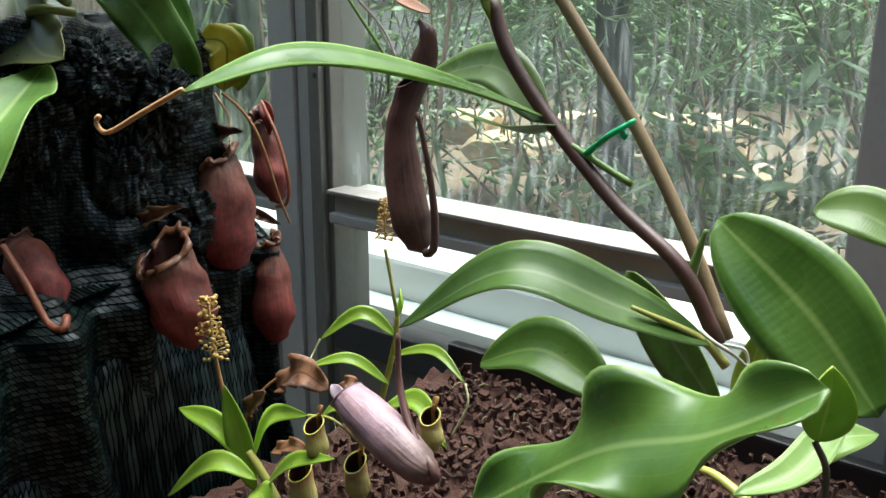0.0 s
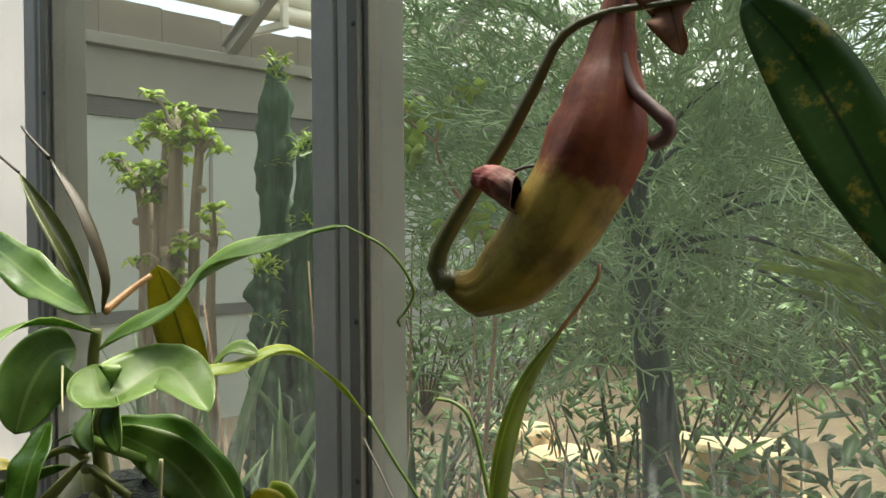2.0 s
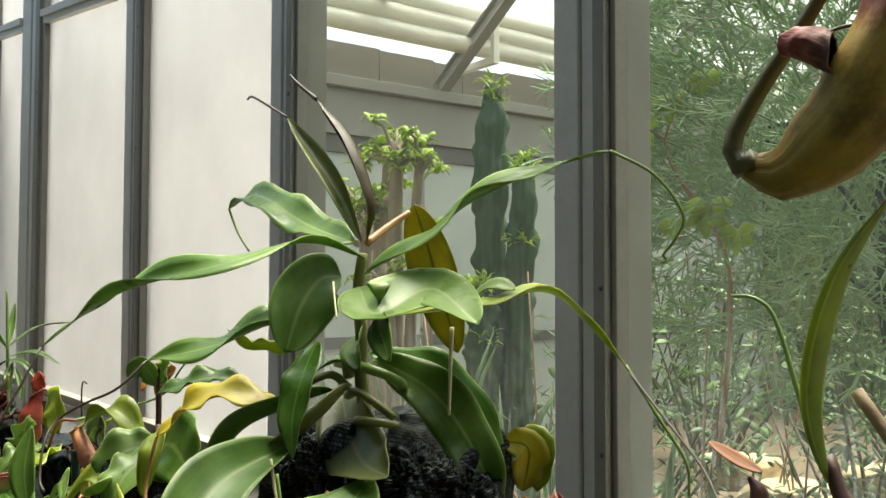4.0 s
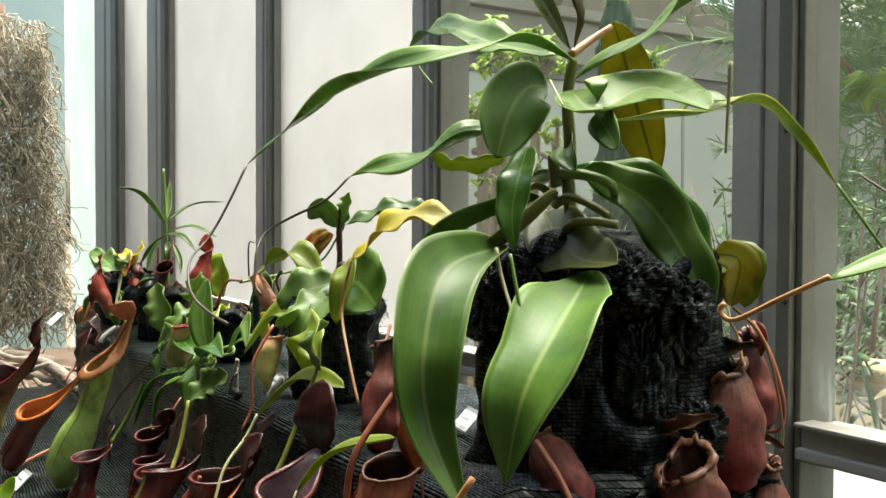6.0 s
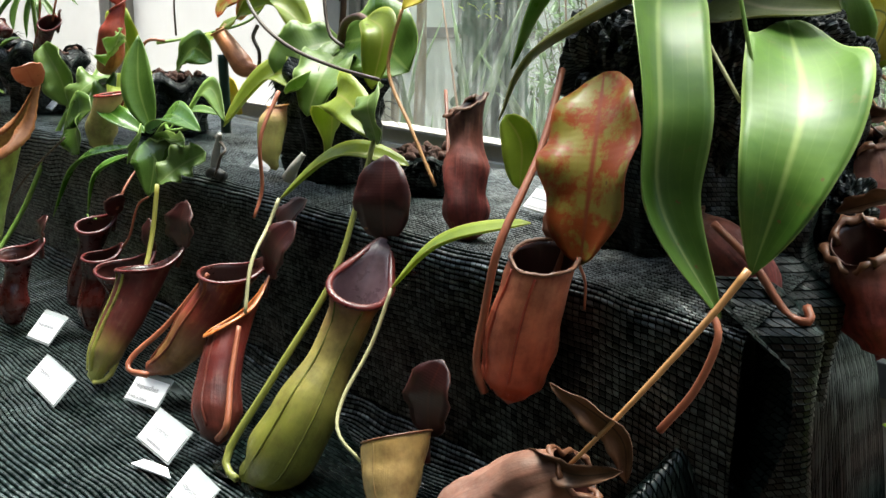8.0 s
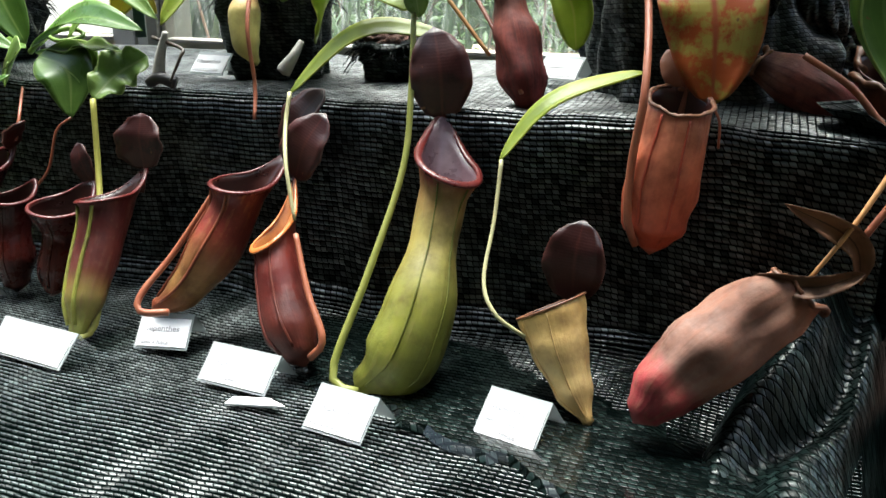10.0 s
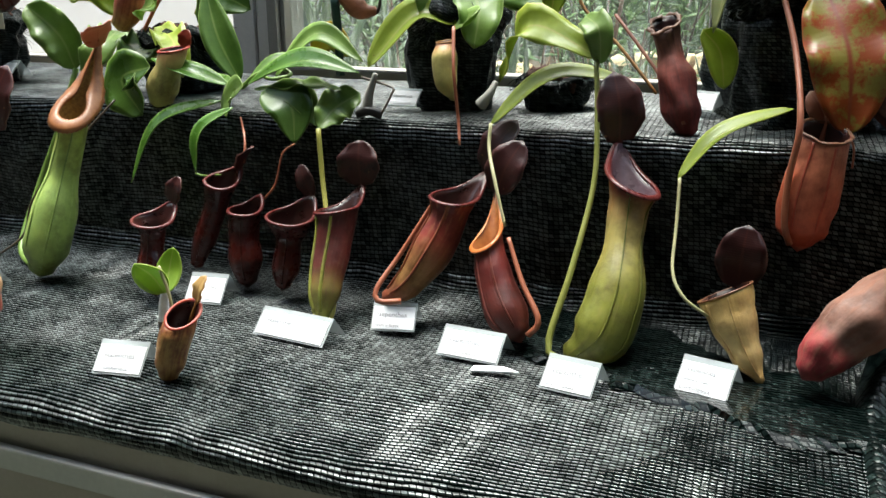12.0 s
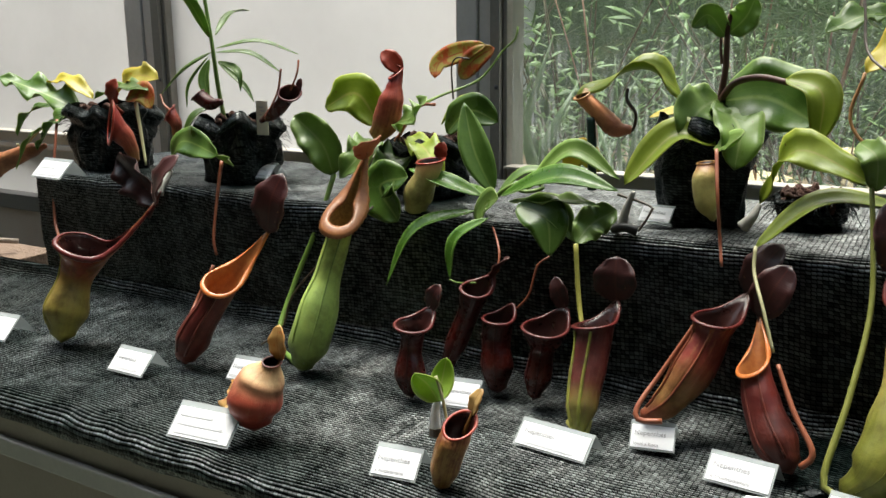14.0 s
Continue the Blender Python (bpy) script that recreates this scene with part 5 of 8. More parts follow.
pitcher(n4, [(-0.313, 0.067, 0.016), (-0.318, 0.071, 0.053), (-0.322, 0.081, 0.084), (-0.317, 0.085, 0.119)], [(0, 0.0144), (0.25, 0.0246), (0.6, 0.0169), (0.85, 0.0187), (1, 0.0314)], (-0.1, -0.9, 0.3), (DARK_JUG, DARK_RIM, DARK_LID), rim=0.0032, lid=((0.35, 0.1, 0.9), 0.042, 0.031, (0, -0.85, 0.5)), seed=12, tilt=0.2, ribs=False, narrow=0.4, hood=0.5, seam=0.05)
pitcher(n4, [(-0.305, 0.156, 0.029), (-0.294, 0.166, 0.067), (-0.279, 0.176, 0.112), (-0.262, 0.181, 0.160)], [(0, 0.0106), (0.3, 0.0176), (0.7, 0.0176), (1, 0.0264)], (-0.1, -0.9, 0.3), (DARK_JUG, DARK_RIM, DARK_LID), rim=0.0031, lid=((0.5, -0.2, 0.5), 0.053, 0.033, (0, -0.2, 1)), seed=13, tilt=0.3, ribs=False, narrow=0.4, hood=0.5, seam=0.05)
pitcher(n4, [(-0.207, 0.146, 0.018), (-0.211, 0.151, 0.057), (-0.217, 0.161, 0.090), (-0.214, 0.166, 0.123)], [(0, 0.0154), (0.3, 0.0257), (0.6, 0.0223), (1, 0.0266)], (-0.1, -0.9, 0.3), (DARK_JUG, DARK_RIM, DARK_LID), rim=0.0030, lid=None, seed=14, tilt=0.2, ribs=False, narrow=0.4, hood=0.5, seam=0.05)
pitcher(n4, [(-0.139, 0.136, 0.022), (-0.137, 0.146, 0.054), (-0.136, 0.156, 0.087), (-0.131, 0.161, 0.123)], [(0, 0.0108), (0.25, 0.0208), (0.6, 0.0183), (1, 0.0383)], (-0.1, -0.9, 0.3), (DARK_JUG, DARK_RIM, DARK_LID), rim=0.0029, lid=((-0.4, 0.1, 0.9), 0.050, 0.028, (0, -0.85, 0.5)), seed=15, tilt=0.2, ribs=False, narrow=0.4, hood=0.5, seam=0.05)
pitcher(n4, [(-0.036, 0.066, 0.012), (-0.043, 0.096, 0.055), (-0.047, 0.125, 0.095), (-0.049, 0.154, 0.144)], [(0, 0.0094), (0.25, 0.0221), (0.6, 0.0260), (0.9, 0.0292), (1, 0.0354)], (-0.2, -0.9, 0.2), (MAUVE_GREEN_JUG, DARK_RIM, DARK_LID), rim=0.0024, lid=((-0.1, 0.15, 1), 0.064, 0.067, (0, -0.85, 0.5)), seed=16, tilt=0.5, narrow=0.5, hood=0.8, seam=0.09)
n5 = thing("pitcher_plant", "broad-leaved pitcher plant on brown stems in a netted pot", "pitcher plant", "potted pitcher plants")
net_pot(n5, (0.015, 0.420, 0.252), 0.077, 0.166, 15)
tendril(n5, [(0.031, 0.420, 0.433), (0.039, 0.420, 0.492), (0.039, 0.420, 0.551), (0.043, 0.420, 0.576)], 0.0056, 0.0038, STEM_BROWN, "stem")
tendril(n5, [(0.033, 0.420, 0.501), (0.030, 0.420, 0.526), (0.030, 0.420, 0.547)], 0.0030, 0.0021, STEM_BROWN, "stem")
tendril(n5, [(0.031, 0.420, 0.441), (0.056, 0.410, 0.472), (0.096, 0.400, 0.482), (0.143, 0.380, 0.476)], 0.0061, 0.0044, STEM_BROWN, "stem")
leaf(n5, [(0.037, 0.420, 0.542), (0.015, 0.400, 0.574), (-0.004, 0.380, 0.556)], 0.037, (-0.3, -0.6, 0.7), PALE, seed=48, tip='oval', wave=0.2)
leaf(n5, [(0.041, 0.420, 0.546), (0.065, 0.420, 0.570), (0.078, 0.420, 0.599)], 0.047, (0.5, -0.68, 0.54), PALE, seed=49, tip='oval', wave=0.2)
leaf(n5, [(-0.010, 0.420, 0.441), (-0.077, 0.380, 0.495), (-0.176, 0.350, 0.454)], 0.051, (0, -0.3, 0.95), YELLOW_GREEN, seed=50, tip='oval', wave=0.6, waves=1.5)
leaf(n5, [(0.038, 0.420, 0.446), (0.106, 0.420, 0.451), (0.177, 0.420, 0.415)], 0.124, (0.5, -0.68, 0.54), GREEN, seed=51, tip='oval', wave=0.1)
leaf(n5, [(0.138, 0.380, 0.482), (0.192, 0.360, 0.464), (0.196, 0.340, 0.396)], 0.052, (0.6, -0.7, 0.4), YELLOW_GREEN, seed=52, tip='oval', fold=0.4)
leaf(n5, [(0.033, 0.420, 0.450), (0.018, 0.360, 0.431), (0.009, 0.340, 0.387)], 0.081, (0.5, -0.68, 0.54), PALE, seed=53, tip='oval', wave=0.2)
leaf(n5, [(0.037, 0.420, 0.441), (0.084, 0.350, 0.409), (0.088, 0.320, 0.353)], 0.077, (0.5, -0.68, 0.54), PALE, seed=54, tip='oval', wave=0.2)
leaf(n5, [(0.054, 0.340, 0.385), (-0.006, 0.330, 0.400), (-0.068, 0.290, 0.324)], 0.055, (-0.2, -0.5, 0.8), YELLOW_GREEN, seed=55, tip='oval', fold=0.4)
leaf(n5, [(0.057, 0.330, 0.386), (0.089, 0.310, 0.393), (0.080, 0.290, 0.385)], 0.047, (0.5, -0.68, 0.54), PALE, seed=56, tip='oval', fold=0.3)
leaf(n5, [(0.017, 0.420, 0.427), (-0.033, 0.420, 0.426), (-0.079, 0.420, 0.416)], 0.035, (0, -0.35, 0.93), YELLOW, seed=57, tip='oval')
leaf(n5, [(0.016, 0.440, 0.422), (-0.016, 0.420, 0.360), (-0.032, 0.400, 0.344)], 0.059, (0.5, -0.68, 0.54), GREEN, seed=58, tip='oval')
tendril(n5, [(-0.098, 0.370, 0.463), (-0.095, 0.360, 0.446), (-0.080, 0.360, 0.425), (-0.084, 0.360, 0.400), (-0.098, 0.360, 0.396)], 0.0031, 0.0026, STEM_DARK, "tendril")
pitcher(n5, [(-0.088, 0.360, 0.400), (-0.111, 0.355, 0.402), (-0.137, 0.350, 0.426), (-0.165, 0.345, 0.452)], [(0, 0.0071), (0.3, 0.0159), (0.6, 0.0141), (1, 0.0115)], (-0.3, -0.6, 0.6), (ORANGE_JUG, TAN_LID, TAN_LID), rim=0.0018, lid=((0.8, 0, 0.3), 0.026, 0.018, (0, -0.35, 0.93)), seed=17)
pitcher(n5, [(0.073, 0.280, 0.286), (0.061, 0.280, 0.310), (0.055, 0.290, 0.344), (0.052, 0.300, 0.364)], [(0, 0.0056), (0.3, 0.0161), (0.7, 0.0186), (1, 0.0121)], (0, -0.9, 0.2), (YELLOW_JUG, TAN_LID, TAN_LID), rim=0.0012, lid=None, seed=18)
tendril(n5, [(0.069, 0.290, 0.385), (0.085, 0.250, 0.328), (0.093, 0.246, 0.266), (0.103, 0.226, 0.231)], 0.0028, 0.0023, STEM_RED, "tendril")
pitcher(n5, [(0.043, 0.106, 0.039), (0.067, 0.126, 0.057), (0.096, 0.156, 0.109), (0.116, 0.186, 0.169)], [(0, 0.0100), (0.2, 0.0207), (0.55, 0.0292), (0.85, 0.0284), (1, 0.0361)], (-0.5, -0.8, 0.2), (RED_TAN_JUG, DARK_RIM, DARK_LID), rim=0.0027, lid=((0.5, 0.2, 0.9), 0.084, 0.054, (-0.3, -0.8, 0.3)), seed=19, tilt=0.55, narrow=0.5, hood=0.8, seam=0.06)
tendril(n5, [(0.090, 0.166, 0.165), (0.058, 0.126, 0.100), (0.041, 0.086, 0.062), (0.046, 0.076, 0.046), (0.075, 0.086, 0.046)], 0.0031, 0.0041, STEM_RED, "tendril")
n6 = thing("pitcher_plant", "pitcher plant with arching leaves and a tall yellow-green jug", "pitcher plant", "potted pitcher plants")
net_pot(n6, (0.173, 0.460, 0.252), 0.055, 0.050, 16)
leaf(n6, [(0.124, 0.330, 0.305), (0.177, 0.300, 0.389), (0.283, 0.276, 0.351)], 0.056, (-0.1, -0.45, 0.9), YELLOW_GREEN, seed=59, tip='oval', wave=0.35, waves=2.2)
leaf(n6, [(0.255, 0.300, 0.403), (0.283, 0.260, 0.389), (0.284, 0.276, 0.343)], 0.041, (0, -0.85, 0.5), PALE, seed=60, tip='oval', wave=0.2)
leaf(n6, [(0.311, 0.300, 0.321), (0.218, 0.276, 0.324), (0.144, 0.236, 0.260)], 0.041, (-0.2, -0.4, 0.9), YELLOW_GREEN, seed=61, tip='oval', fold=0.35)
tendril(n6, [(0.278, 0.276, 0.350), (0.292, 0.236, 0.270), (0.300, 0.196, 0.197), (0.293, 0.126, 0.105), (0.281, 0.076, 0.032), (0.287, 0.066, 0.011), (0.312, 0.062, 0.010)], 0.0032, 0.0046, STEM_LIME, "tendril")
pitcher(n6, [(0.308, 0.086, 0.004), (0.338, 0.096, 0.031), (0.351, 0.126, 0.085), (0.348, 0.176, 0.157), (0.345, 0.206, 0.208)], [(0, 0.0187), (0.2, 0.0388), (0.4, 0.0360), (0.65, 0.0250), (0.85, 0.0277), (1, 0.039)], (0.75, -0.6, 0.25), (LIME_JUG, DARK_RIM, DARK_LID), rim=0.0042, lid=((-0.15, 0.1, 0.95), 0.094, 0.067, (0.5, -0.8, 0.2)), seed=20, tilt=0.8, ridges=0.04, inside=SHADED_GREY_THROAT, narrow=0.45, hood=0.7, seam=0.035)
tendril(n6, [(0.145, 0.236, 0.262), (0.150, 0.216, 0.231), (0.173, 0.176, 0.196), (0.196, 0.151, 0.144)], 0.0027, 0.0022, STEM_PALE, "tendril")
pitcher(n6, [(0.236, 0.086, 0.024), (0.207, 0.106, 0.060), (0.188, 0.126, 0.096), (0.174, 0.151, 0.133)], [(0, 0.0183), (0.2, 0.0278), (0.55, 0.0241), (0.85, 0.0227), (1, 0.0271)], (-0.1, -0.95, 0.2), (MAUVE_JUG, ORANGE_RIM, DARK_LID), rim=0.0033, lid=((0.45, 0.2, 0.95), 0.080, 0.056, (-0.1, -0.9, 0.2)), seed=21, tilt=1.15, narrow=0.72, hood=1.3, seam=0.07, inside=ORANGE_THROAT)
tendril(n6, [(0.206, 0.136, 0.134), (0.235, 0.106, 0.087), (0.265, 0.081, 0.049), (0.253, 0.076, 0.029)], 0.0029, 0.0042, STEM_RED, "tendril")
n7 = thing("pitcher_plant", "large pitcher plant with long leaves growing from a net-wrapped post", "pitcher plant", "potted pitcher plants")
pitcher(n7, [(0.531, 0.088, 0.010), (0.513, 0.103, 0.031), (0.495, 0.118, 0.062), (0.479, 0.137, 0.096)], [(0, 0.0054), (0.3, 0.0184), (0.7, 0.0282), (1, 0.0331)], (-0.3, -0.9, 0.2), (STRAW_JUG, BROWN_RIM, DARK_LID), rim=0.0014, lid=((0.1, 0.12, 1), 0.077, 0.062, (0, -0.85, 0.5)), seed=22, tilt=0.3, ribs=False, seam=0.03)
tendril(n7, [(0.409, 0.190, 0.218), (0.413, 0.160, 0.165), (0.418, 0.120, 0.120), (0.436, 0.100, 0.096), (0.464, 0.105, 0.075)], 0.0023, 0.0019, STEM_PALE, "tendril")
leaf(n7, [(0.529, 0.260, 0.300), (0.451, 0.220, 0.270), (0.406, 0.190, 0.216)], 0.035, (-0.2, -0.3, 0.95), YELLOW_GREEN, seed=62, tip='oval', fold=0.35)
pitcher(n7, [(0.553, 0.215, 0.143), (0.556, 0.220, 0.185), (0.563, 0.225, 0.236), (0.569, 0.235, 0.278)], [(0, 0.0157), (0.12, 0.0309), (0.4, 0.0346), (0.8, 0.0309), (1, 0.0293)], (0.1, -0.9, 0.3), (CORAL_JUG, BROWN_RIM, CORAL_LID), rim=0.0021, lid=((-0.6, 0.2, 0.9), 0.042, 0.031, (0, -0.85, 0.5)), seed=23, tilt=0.5, dent=0.07, seam=0.06, crumple=0.5, inside=SHADED_THROAT)
tendril(n7, [(0.497, 0.335, 0.441), (0.524, 0.275, 0.368), (0.540, 0.205, 0.291), (0.534, 0.195, 0.227), (0.535, 0.185, 0.175), (0.543, 0.190, 0.148)], 0.0036, 0.0042, STEM_RED, "tendril")
leaf(n7, [(0.548, 0.335, 0.442), (0.585, 0.275, 0.366), (0.594, 0.255, 0.272)], 0.102, (0, -0.85, 0.5), ORANGE_LEAF, seed=63, tip='oval', wave=0.15, n=26)
tendril(n7, [(0.594, 0.255, 0.273), (0.602, 0.255, 0.257), (0.603, 0.255, 0.232)], 0.0016, 0.0013, STEM_RED, "tendril")
pitcher(n7, [(0.580, 0.070, 0.038), (0.602, 0.090, 0.067), (0.642, 0.110, 0.108), (0.689, 0.140, 0.142)], [(0, 0.0157), (0.15, 0.0275), (0.5, 0.0334), (0.8, 0.0319), (1, 0.0235)], (-0.2, -0.3, 0.95), (DEAD_PINK_JUG, BROWN_RIM, BROWN_RIM), rim=0.0022, lid=None, seed=24, tilt=0.3, dent=0.22, ribs=False, crumple=1.0)
leaf(n7, [(0.652, 0.120, 0.154), (0.701, 0.120, 0.152), (0.739, 0.130, 0.166)], 0.021, (0, -0.9, 0.3), DRY_BROWN, "withered brown jug mouth", seed=64, tip='oval', fold=0.9, wave=0.5)
leaf(n7, [(0.737, 0.140, 0.152), (0.726, 0.140, 0.189), (0.673, 0.120, 0.219)], 0.024, (0.3, -0.8, -0.2), DRY_BROWN, "withered brown jug lid", seed=65, fold=0.9, wave=0.3)
tendril(n7, [(0.785, 0.200, 0.321), (0.767, 0.180, 0.281), (0.730, 0.140, 0.210), (0.698, 0.120, 0.159)], 0.0032, 0.0019, STEM_ORANGE, "tendril")
pitcher(n7, [(0.397, 0.310, 0.253), (0.388, 0.315, 0.285), (0.372, 0.330, 0.331), (0.352, 0.350, 0.391)], [(0, 0.0143), (0.2, 0.0258), (0.5, 0.0241), (0.75, 0.0161), (1, 0.0201)], (0, -0.9, 0.2), (DEAD_RED_JUG, BROWN_RIM, BROWN_RIM), rim=0.0023, lid=None, seed=25, dent=0.25, tilt=0.8, ribs=False, crumple=1.0)
tendril(n7, [(0.276, 0.390, 0.399), (0.333, 0.340, 0.347), (0.375, 0.300, 0.304), (0.395, 0.290, 0.267)], 0.0025, 0.0025, STEM_RED, "tendril")
leaf(n7, [(0.401, 0.36, 0.384), (0.426, 0.36, 0.355), (0.436, 0.35, 0.307)], 0.044, (0, -0.85, 0.5), YELLOW_GREEN, seed=66, tip='oval')
tendril(n7, [(0.537, 0.510, 0.763), (0.531, 0.550, 0.788), (0.533, 0.580, 0.807)], 0.0060, 0.0039, STEM_ORANGE, "leaf_stalk")
tendril(n7, [(0.572, 0.490, 0.522), (0.565, 0.484, 0.6), (0.573, 0.480, 0.641), (0.580, 0.470, 0.698), (0.590, 0.470, 0.747)], 0.0095, 0.0065, STEM_OLIVE_GREEN, "stem")
leaf(n7, [(0.595, 0.470, 0.742), (0.590, 0.390, 0.759), (0.616, 0.270, 0.729), (0.457, 0.210, 0.696), (0.259, 0.180, 0.627)], 0.044, (0, -0.3, 0.95), GREEN, seed=67, wave=0.5, waves=2, n=30, fold=0.3)
leaf(n7, [(0.475, 0.460, 0.674), (0.464, 0.400, 0.657), (0.432, 0.340, 0.630), (0.356, 0.287, 0.610)], 0.066, (0.1, -0.7, 0.7), GREEN, seed=68, wave=0.4, waves=1.5, n=28)
leaf(n7, [(0.539, 0.490, 0.762), (0.407, 0.490, 0.795), (0.255, 0.490, 0.847), (0.151, 0.490, 0.833)], 0.064, (0, -0.5, 0.85), GREEN, seed=69, tip='oval', wave=0.25)
leaf(n7, [(0.572, 0.480, 0.761), (0.501, 0.480, 0.845), (0.369, 0.480, 0.949)], 0.030, (0.5, -0.7, 0.4), OLIVE, seed=70, fold=1.0)
leaf(n7, [(0.567, 0.490, 0.765), (0.585, 0.490, 0.810), (0.533, 0.490, 0.894), (0.437, 0.490, 0.965)], 0.021, (-0.5, -0.7, 0.4), STEM_LEAF, seed=71, fold=1.2)
leaf(n7, [(0.594, 0.470, 0.722), (0.647, 0.530, 0.770), (0.661, 0.580, 0.811), (0.719, 0.650, 0.852), (0.795, 0.690, 0.870)], 0.058, (-0.1, -0.5, 0.85), GREEN, seed=72, wave=0.3, waves=2, n=26, tip='oval')
leaf(n7, [(0.515, 0.600, 0.820), (0.517, 0.620, 0.766), (0.520, 0.640, 0.703), (0.537, 0.660, 0.615)], 0.088, (0.2, -0.95, 0.15), YELLOW_LEAF, seed=73, fold=0.1, n=26, tip="oval")
leaf(n7, [(0.598, 0.460, 0.706), (0.667, 0.440, 0.676), (0.679, 0.509, 0.705), (0.785, 0.494, 0.666)], 0.08, (0.1, -0.45, 0.88), PALE, seed=74, tip="oval", fold=0.25, n=30, wave=0.3, waves=1.2, cross=10)
leaf(n7, [(0.608, 0.490, 0.670), (0.646, 0.610, 0.683), (0.676, 0.710, 0.698), (0.703, 0.820, 0.600)], 0.048, (0, -0.3, 0.95), YELLOW_GREEN, seed=75, wave=0.15, n=26)
leaf(n7, [(0.599, 0.630, 0.686), (0.621, 0.650, 0.708), (0.657, 0.660, 0.703)], 0.033, (0, -0.35, 0.93), PALE, seed=76, tip='oval')
leaf(n7, [(0.567, 0.420, 0.640), (0.604, 0.380, 0.603), (0.619, 0.360, 0.560), (0.638, 0.350, 0.517)], 0.05, (0.45, -0.85, 0.25), GLOSSY, "dark glossy leaf hanging straight down", seed=77, fold=0.2, n=26, wave=0.1, cross=8)
leaf(n7, [(0.540, 0.470, 0.720), (0.538, 0.440, 0.715), (0.542, 0.410, 0.679), (0.544, 0.390, 0.626)], 0.085, (0.55, -0.8, 0.2), GREEN, seed=93, tip="oval", fold=0.2, n=26, wave=0.18, waves=1.3, cross=10)
tendril(n7, [(0.560, 0.470, 0.594), (0.562, 0.465, 0.610), (0.561, 0.462, 0.632)], 0.008, 0.007, STEM_OLIVE_GREEN, "leaf_base")
tendril(n7, [(0.557, 0.470, 0.571), (0.596, 0.460, 0.579), (0.631, 0.460, 0.571), (0.659, 0.470, 0.555)], 0.0062, 0.005, STEM_OLIVE_GREEN, "leaf_stalk")
tendril(n7, [(0.578, 0.470, 0.541), (0.616, 0.450, 0.548), (0.654, 0.450, 0.550), (0.671, 0.470, 0.546)], 0.006, 0.005, STEM_OLIVE_GREEN, "leaf_stalk")
tendril(n7, [(0.546, 0.480, 0.578), (0.534, 0.460, 0.595), (0.512, 0.440, 0.585)], 0.006, 0.0045, STEM_OLIVE_GREEN, "leaf_stalk")
leaf(n7, [(0.510, 0.490, 0.563), (0.576, 0.460, 0.530), (0.655, 0.430, 0.508), (0.737, 0.410, 0.506)], 0.085, (0.25, -0.75, 0.6), DARK_OLIVE, "dull grey-green leaf", seed=78, tip="oval", fold=0.3, n=30, wave=0.25, waves=1.5, cross=10)
leaf(n7, [(0.525, 0.520, 0.619), (0.607, 0.560, 0.607), (0.654, 0.600, 0.553), (0.667, 0.640, 0.477)], 0.048, (0.3, -0.6, 0.7), GLOSSY, seed=79, wave=0.25, n=28, waves=3)
leaf(n7, [(0.575, 0.500, 0.616), (0.634, 0.540, 0.580), (0.662, 0.580, 0.517), (0.674, 0.620, 0.430)], 0.07, (0.2, -0.8, 0.5), GREEN, seed=80, tip="oval", wave=0.35, n=30, waves=2.5, cross=8)
leaf(n7, [(0.556, 0.450, 0.579), (0.547, 0.400, 0.564), (0.467, 0.360, 0.521), (0.441, 0.320, 0.438)], 0.060, (-0.4, -0.6, 0.6), GLOSSY, seed=81, fold=0.5, n=28)
leaf(n7, [(0.383, 0.460, 0.547), (0.312, 0.390, 0.554), (0.249, 0.340, 0.493)], 0.062, (-0.1, -0.6, 0.75), YELLOW, seed=82, tip="oval", wave=0.3, n=26)
leaf(n7, [(0.275, 0.460, 0.566), (0.233, 0.420, 0.570), (0.191, 0.360, 0.546)], 0.05, (0, -0.5, 0.8), GREEN, seed=83, wave=0.3, tip="oval")
leaf(n7, [(0.655, 0.450, 0.672), (0.693, 0.430, 0.654), (0.725, 0.420, 0.626)], 0.036, (0, -0.85, 0.5), GREEN, seed=84, tip='oval')
leaf(n7, [(0.557, 0.490, 0.648), (0.605, 0.450, 0.630), (0.633, 0.440, 0.609)], 0.040, (0, -0.85, 0.5), GREEN, seed=85, tip='oval', fold=0.5)
leaf(n7, [(0.563, 0.470, 0.585), (0.594, 0.390, 0.540), (0.444, 0.360, 0.454), (0.418, 0.330, 0.382)], 0.080, (-0.3, -0.8, 0.4), OLIVE, seed=86, n=26, fold=0.3)
leaf(n7, [(0.583, 0.490, 0.607), (0.536, 0.470, 0.612), (0.513, 0.450, 0.600)], 0.029, (0, 0, 1), GREEN, seed=87)
leaf(n7, [(0.552, 0.510, 0.611), (0.542, 0.570, 0.607), (0.564, 0.610, 0.592)], 0.035, (0, 0, 1), GLOSSY, seed=88)
leaf(n7, [(0.465, 0.460, 0.634), (0.400, 0.420, 0.630), (0.396, 0.380, 0.649)], 0.04, (0, -0.5, -0.8), YELLOW_GREEN, seed=89, wave=0.2)
leaf(n7, [(0.609, 0.690, 0.489), (0.670, 0.690, 0.501), (0.665, 0.690, 0.442)], 0.049, (0, -0.85, 0.5), YELLOW_GREEN, seed=90, tip='oval', wave=0.2)
tendril(n7, [(0.501, 0.490, 0.608), (0.589, 0.470, 0.608), (0.633, 0.490, 0.596), (0.599, 0.530, 0.578)], 0.0090, 0.0050, STEM_GREEN, "leaf_stalk")
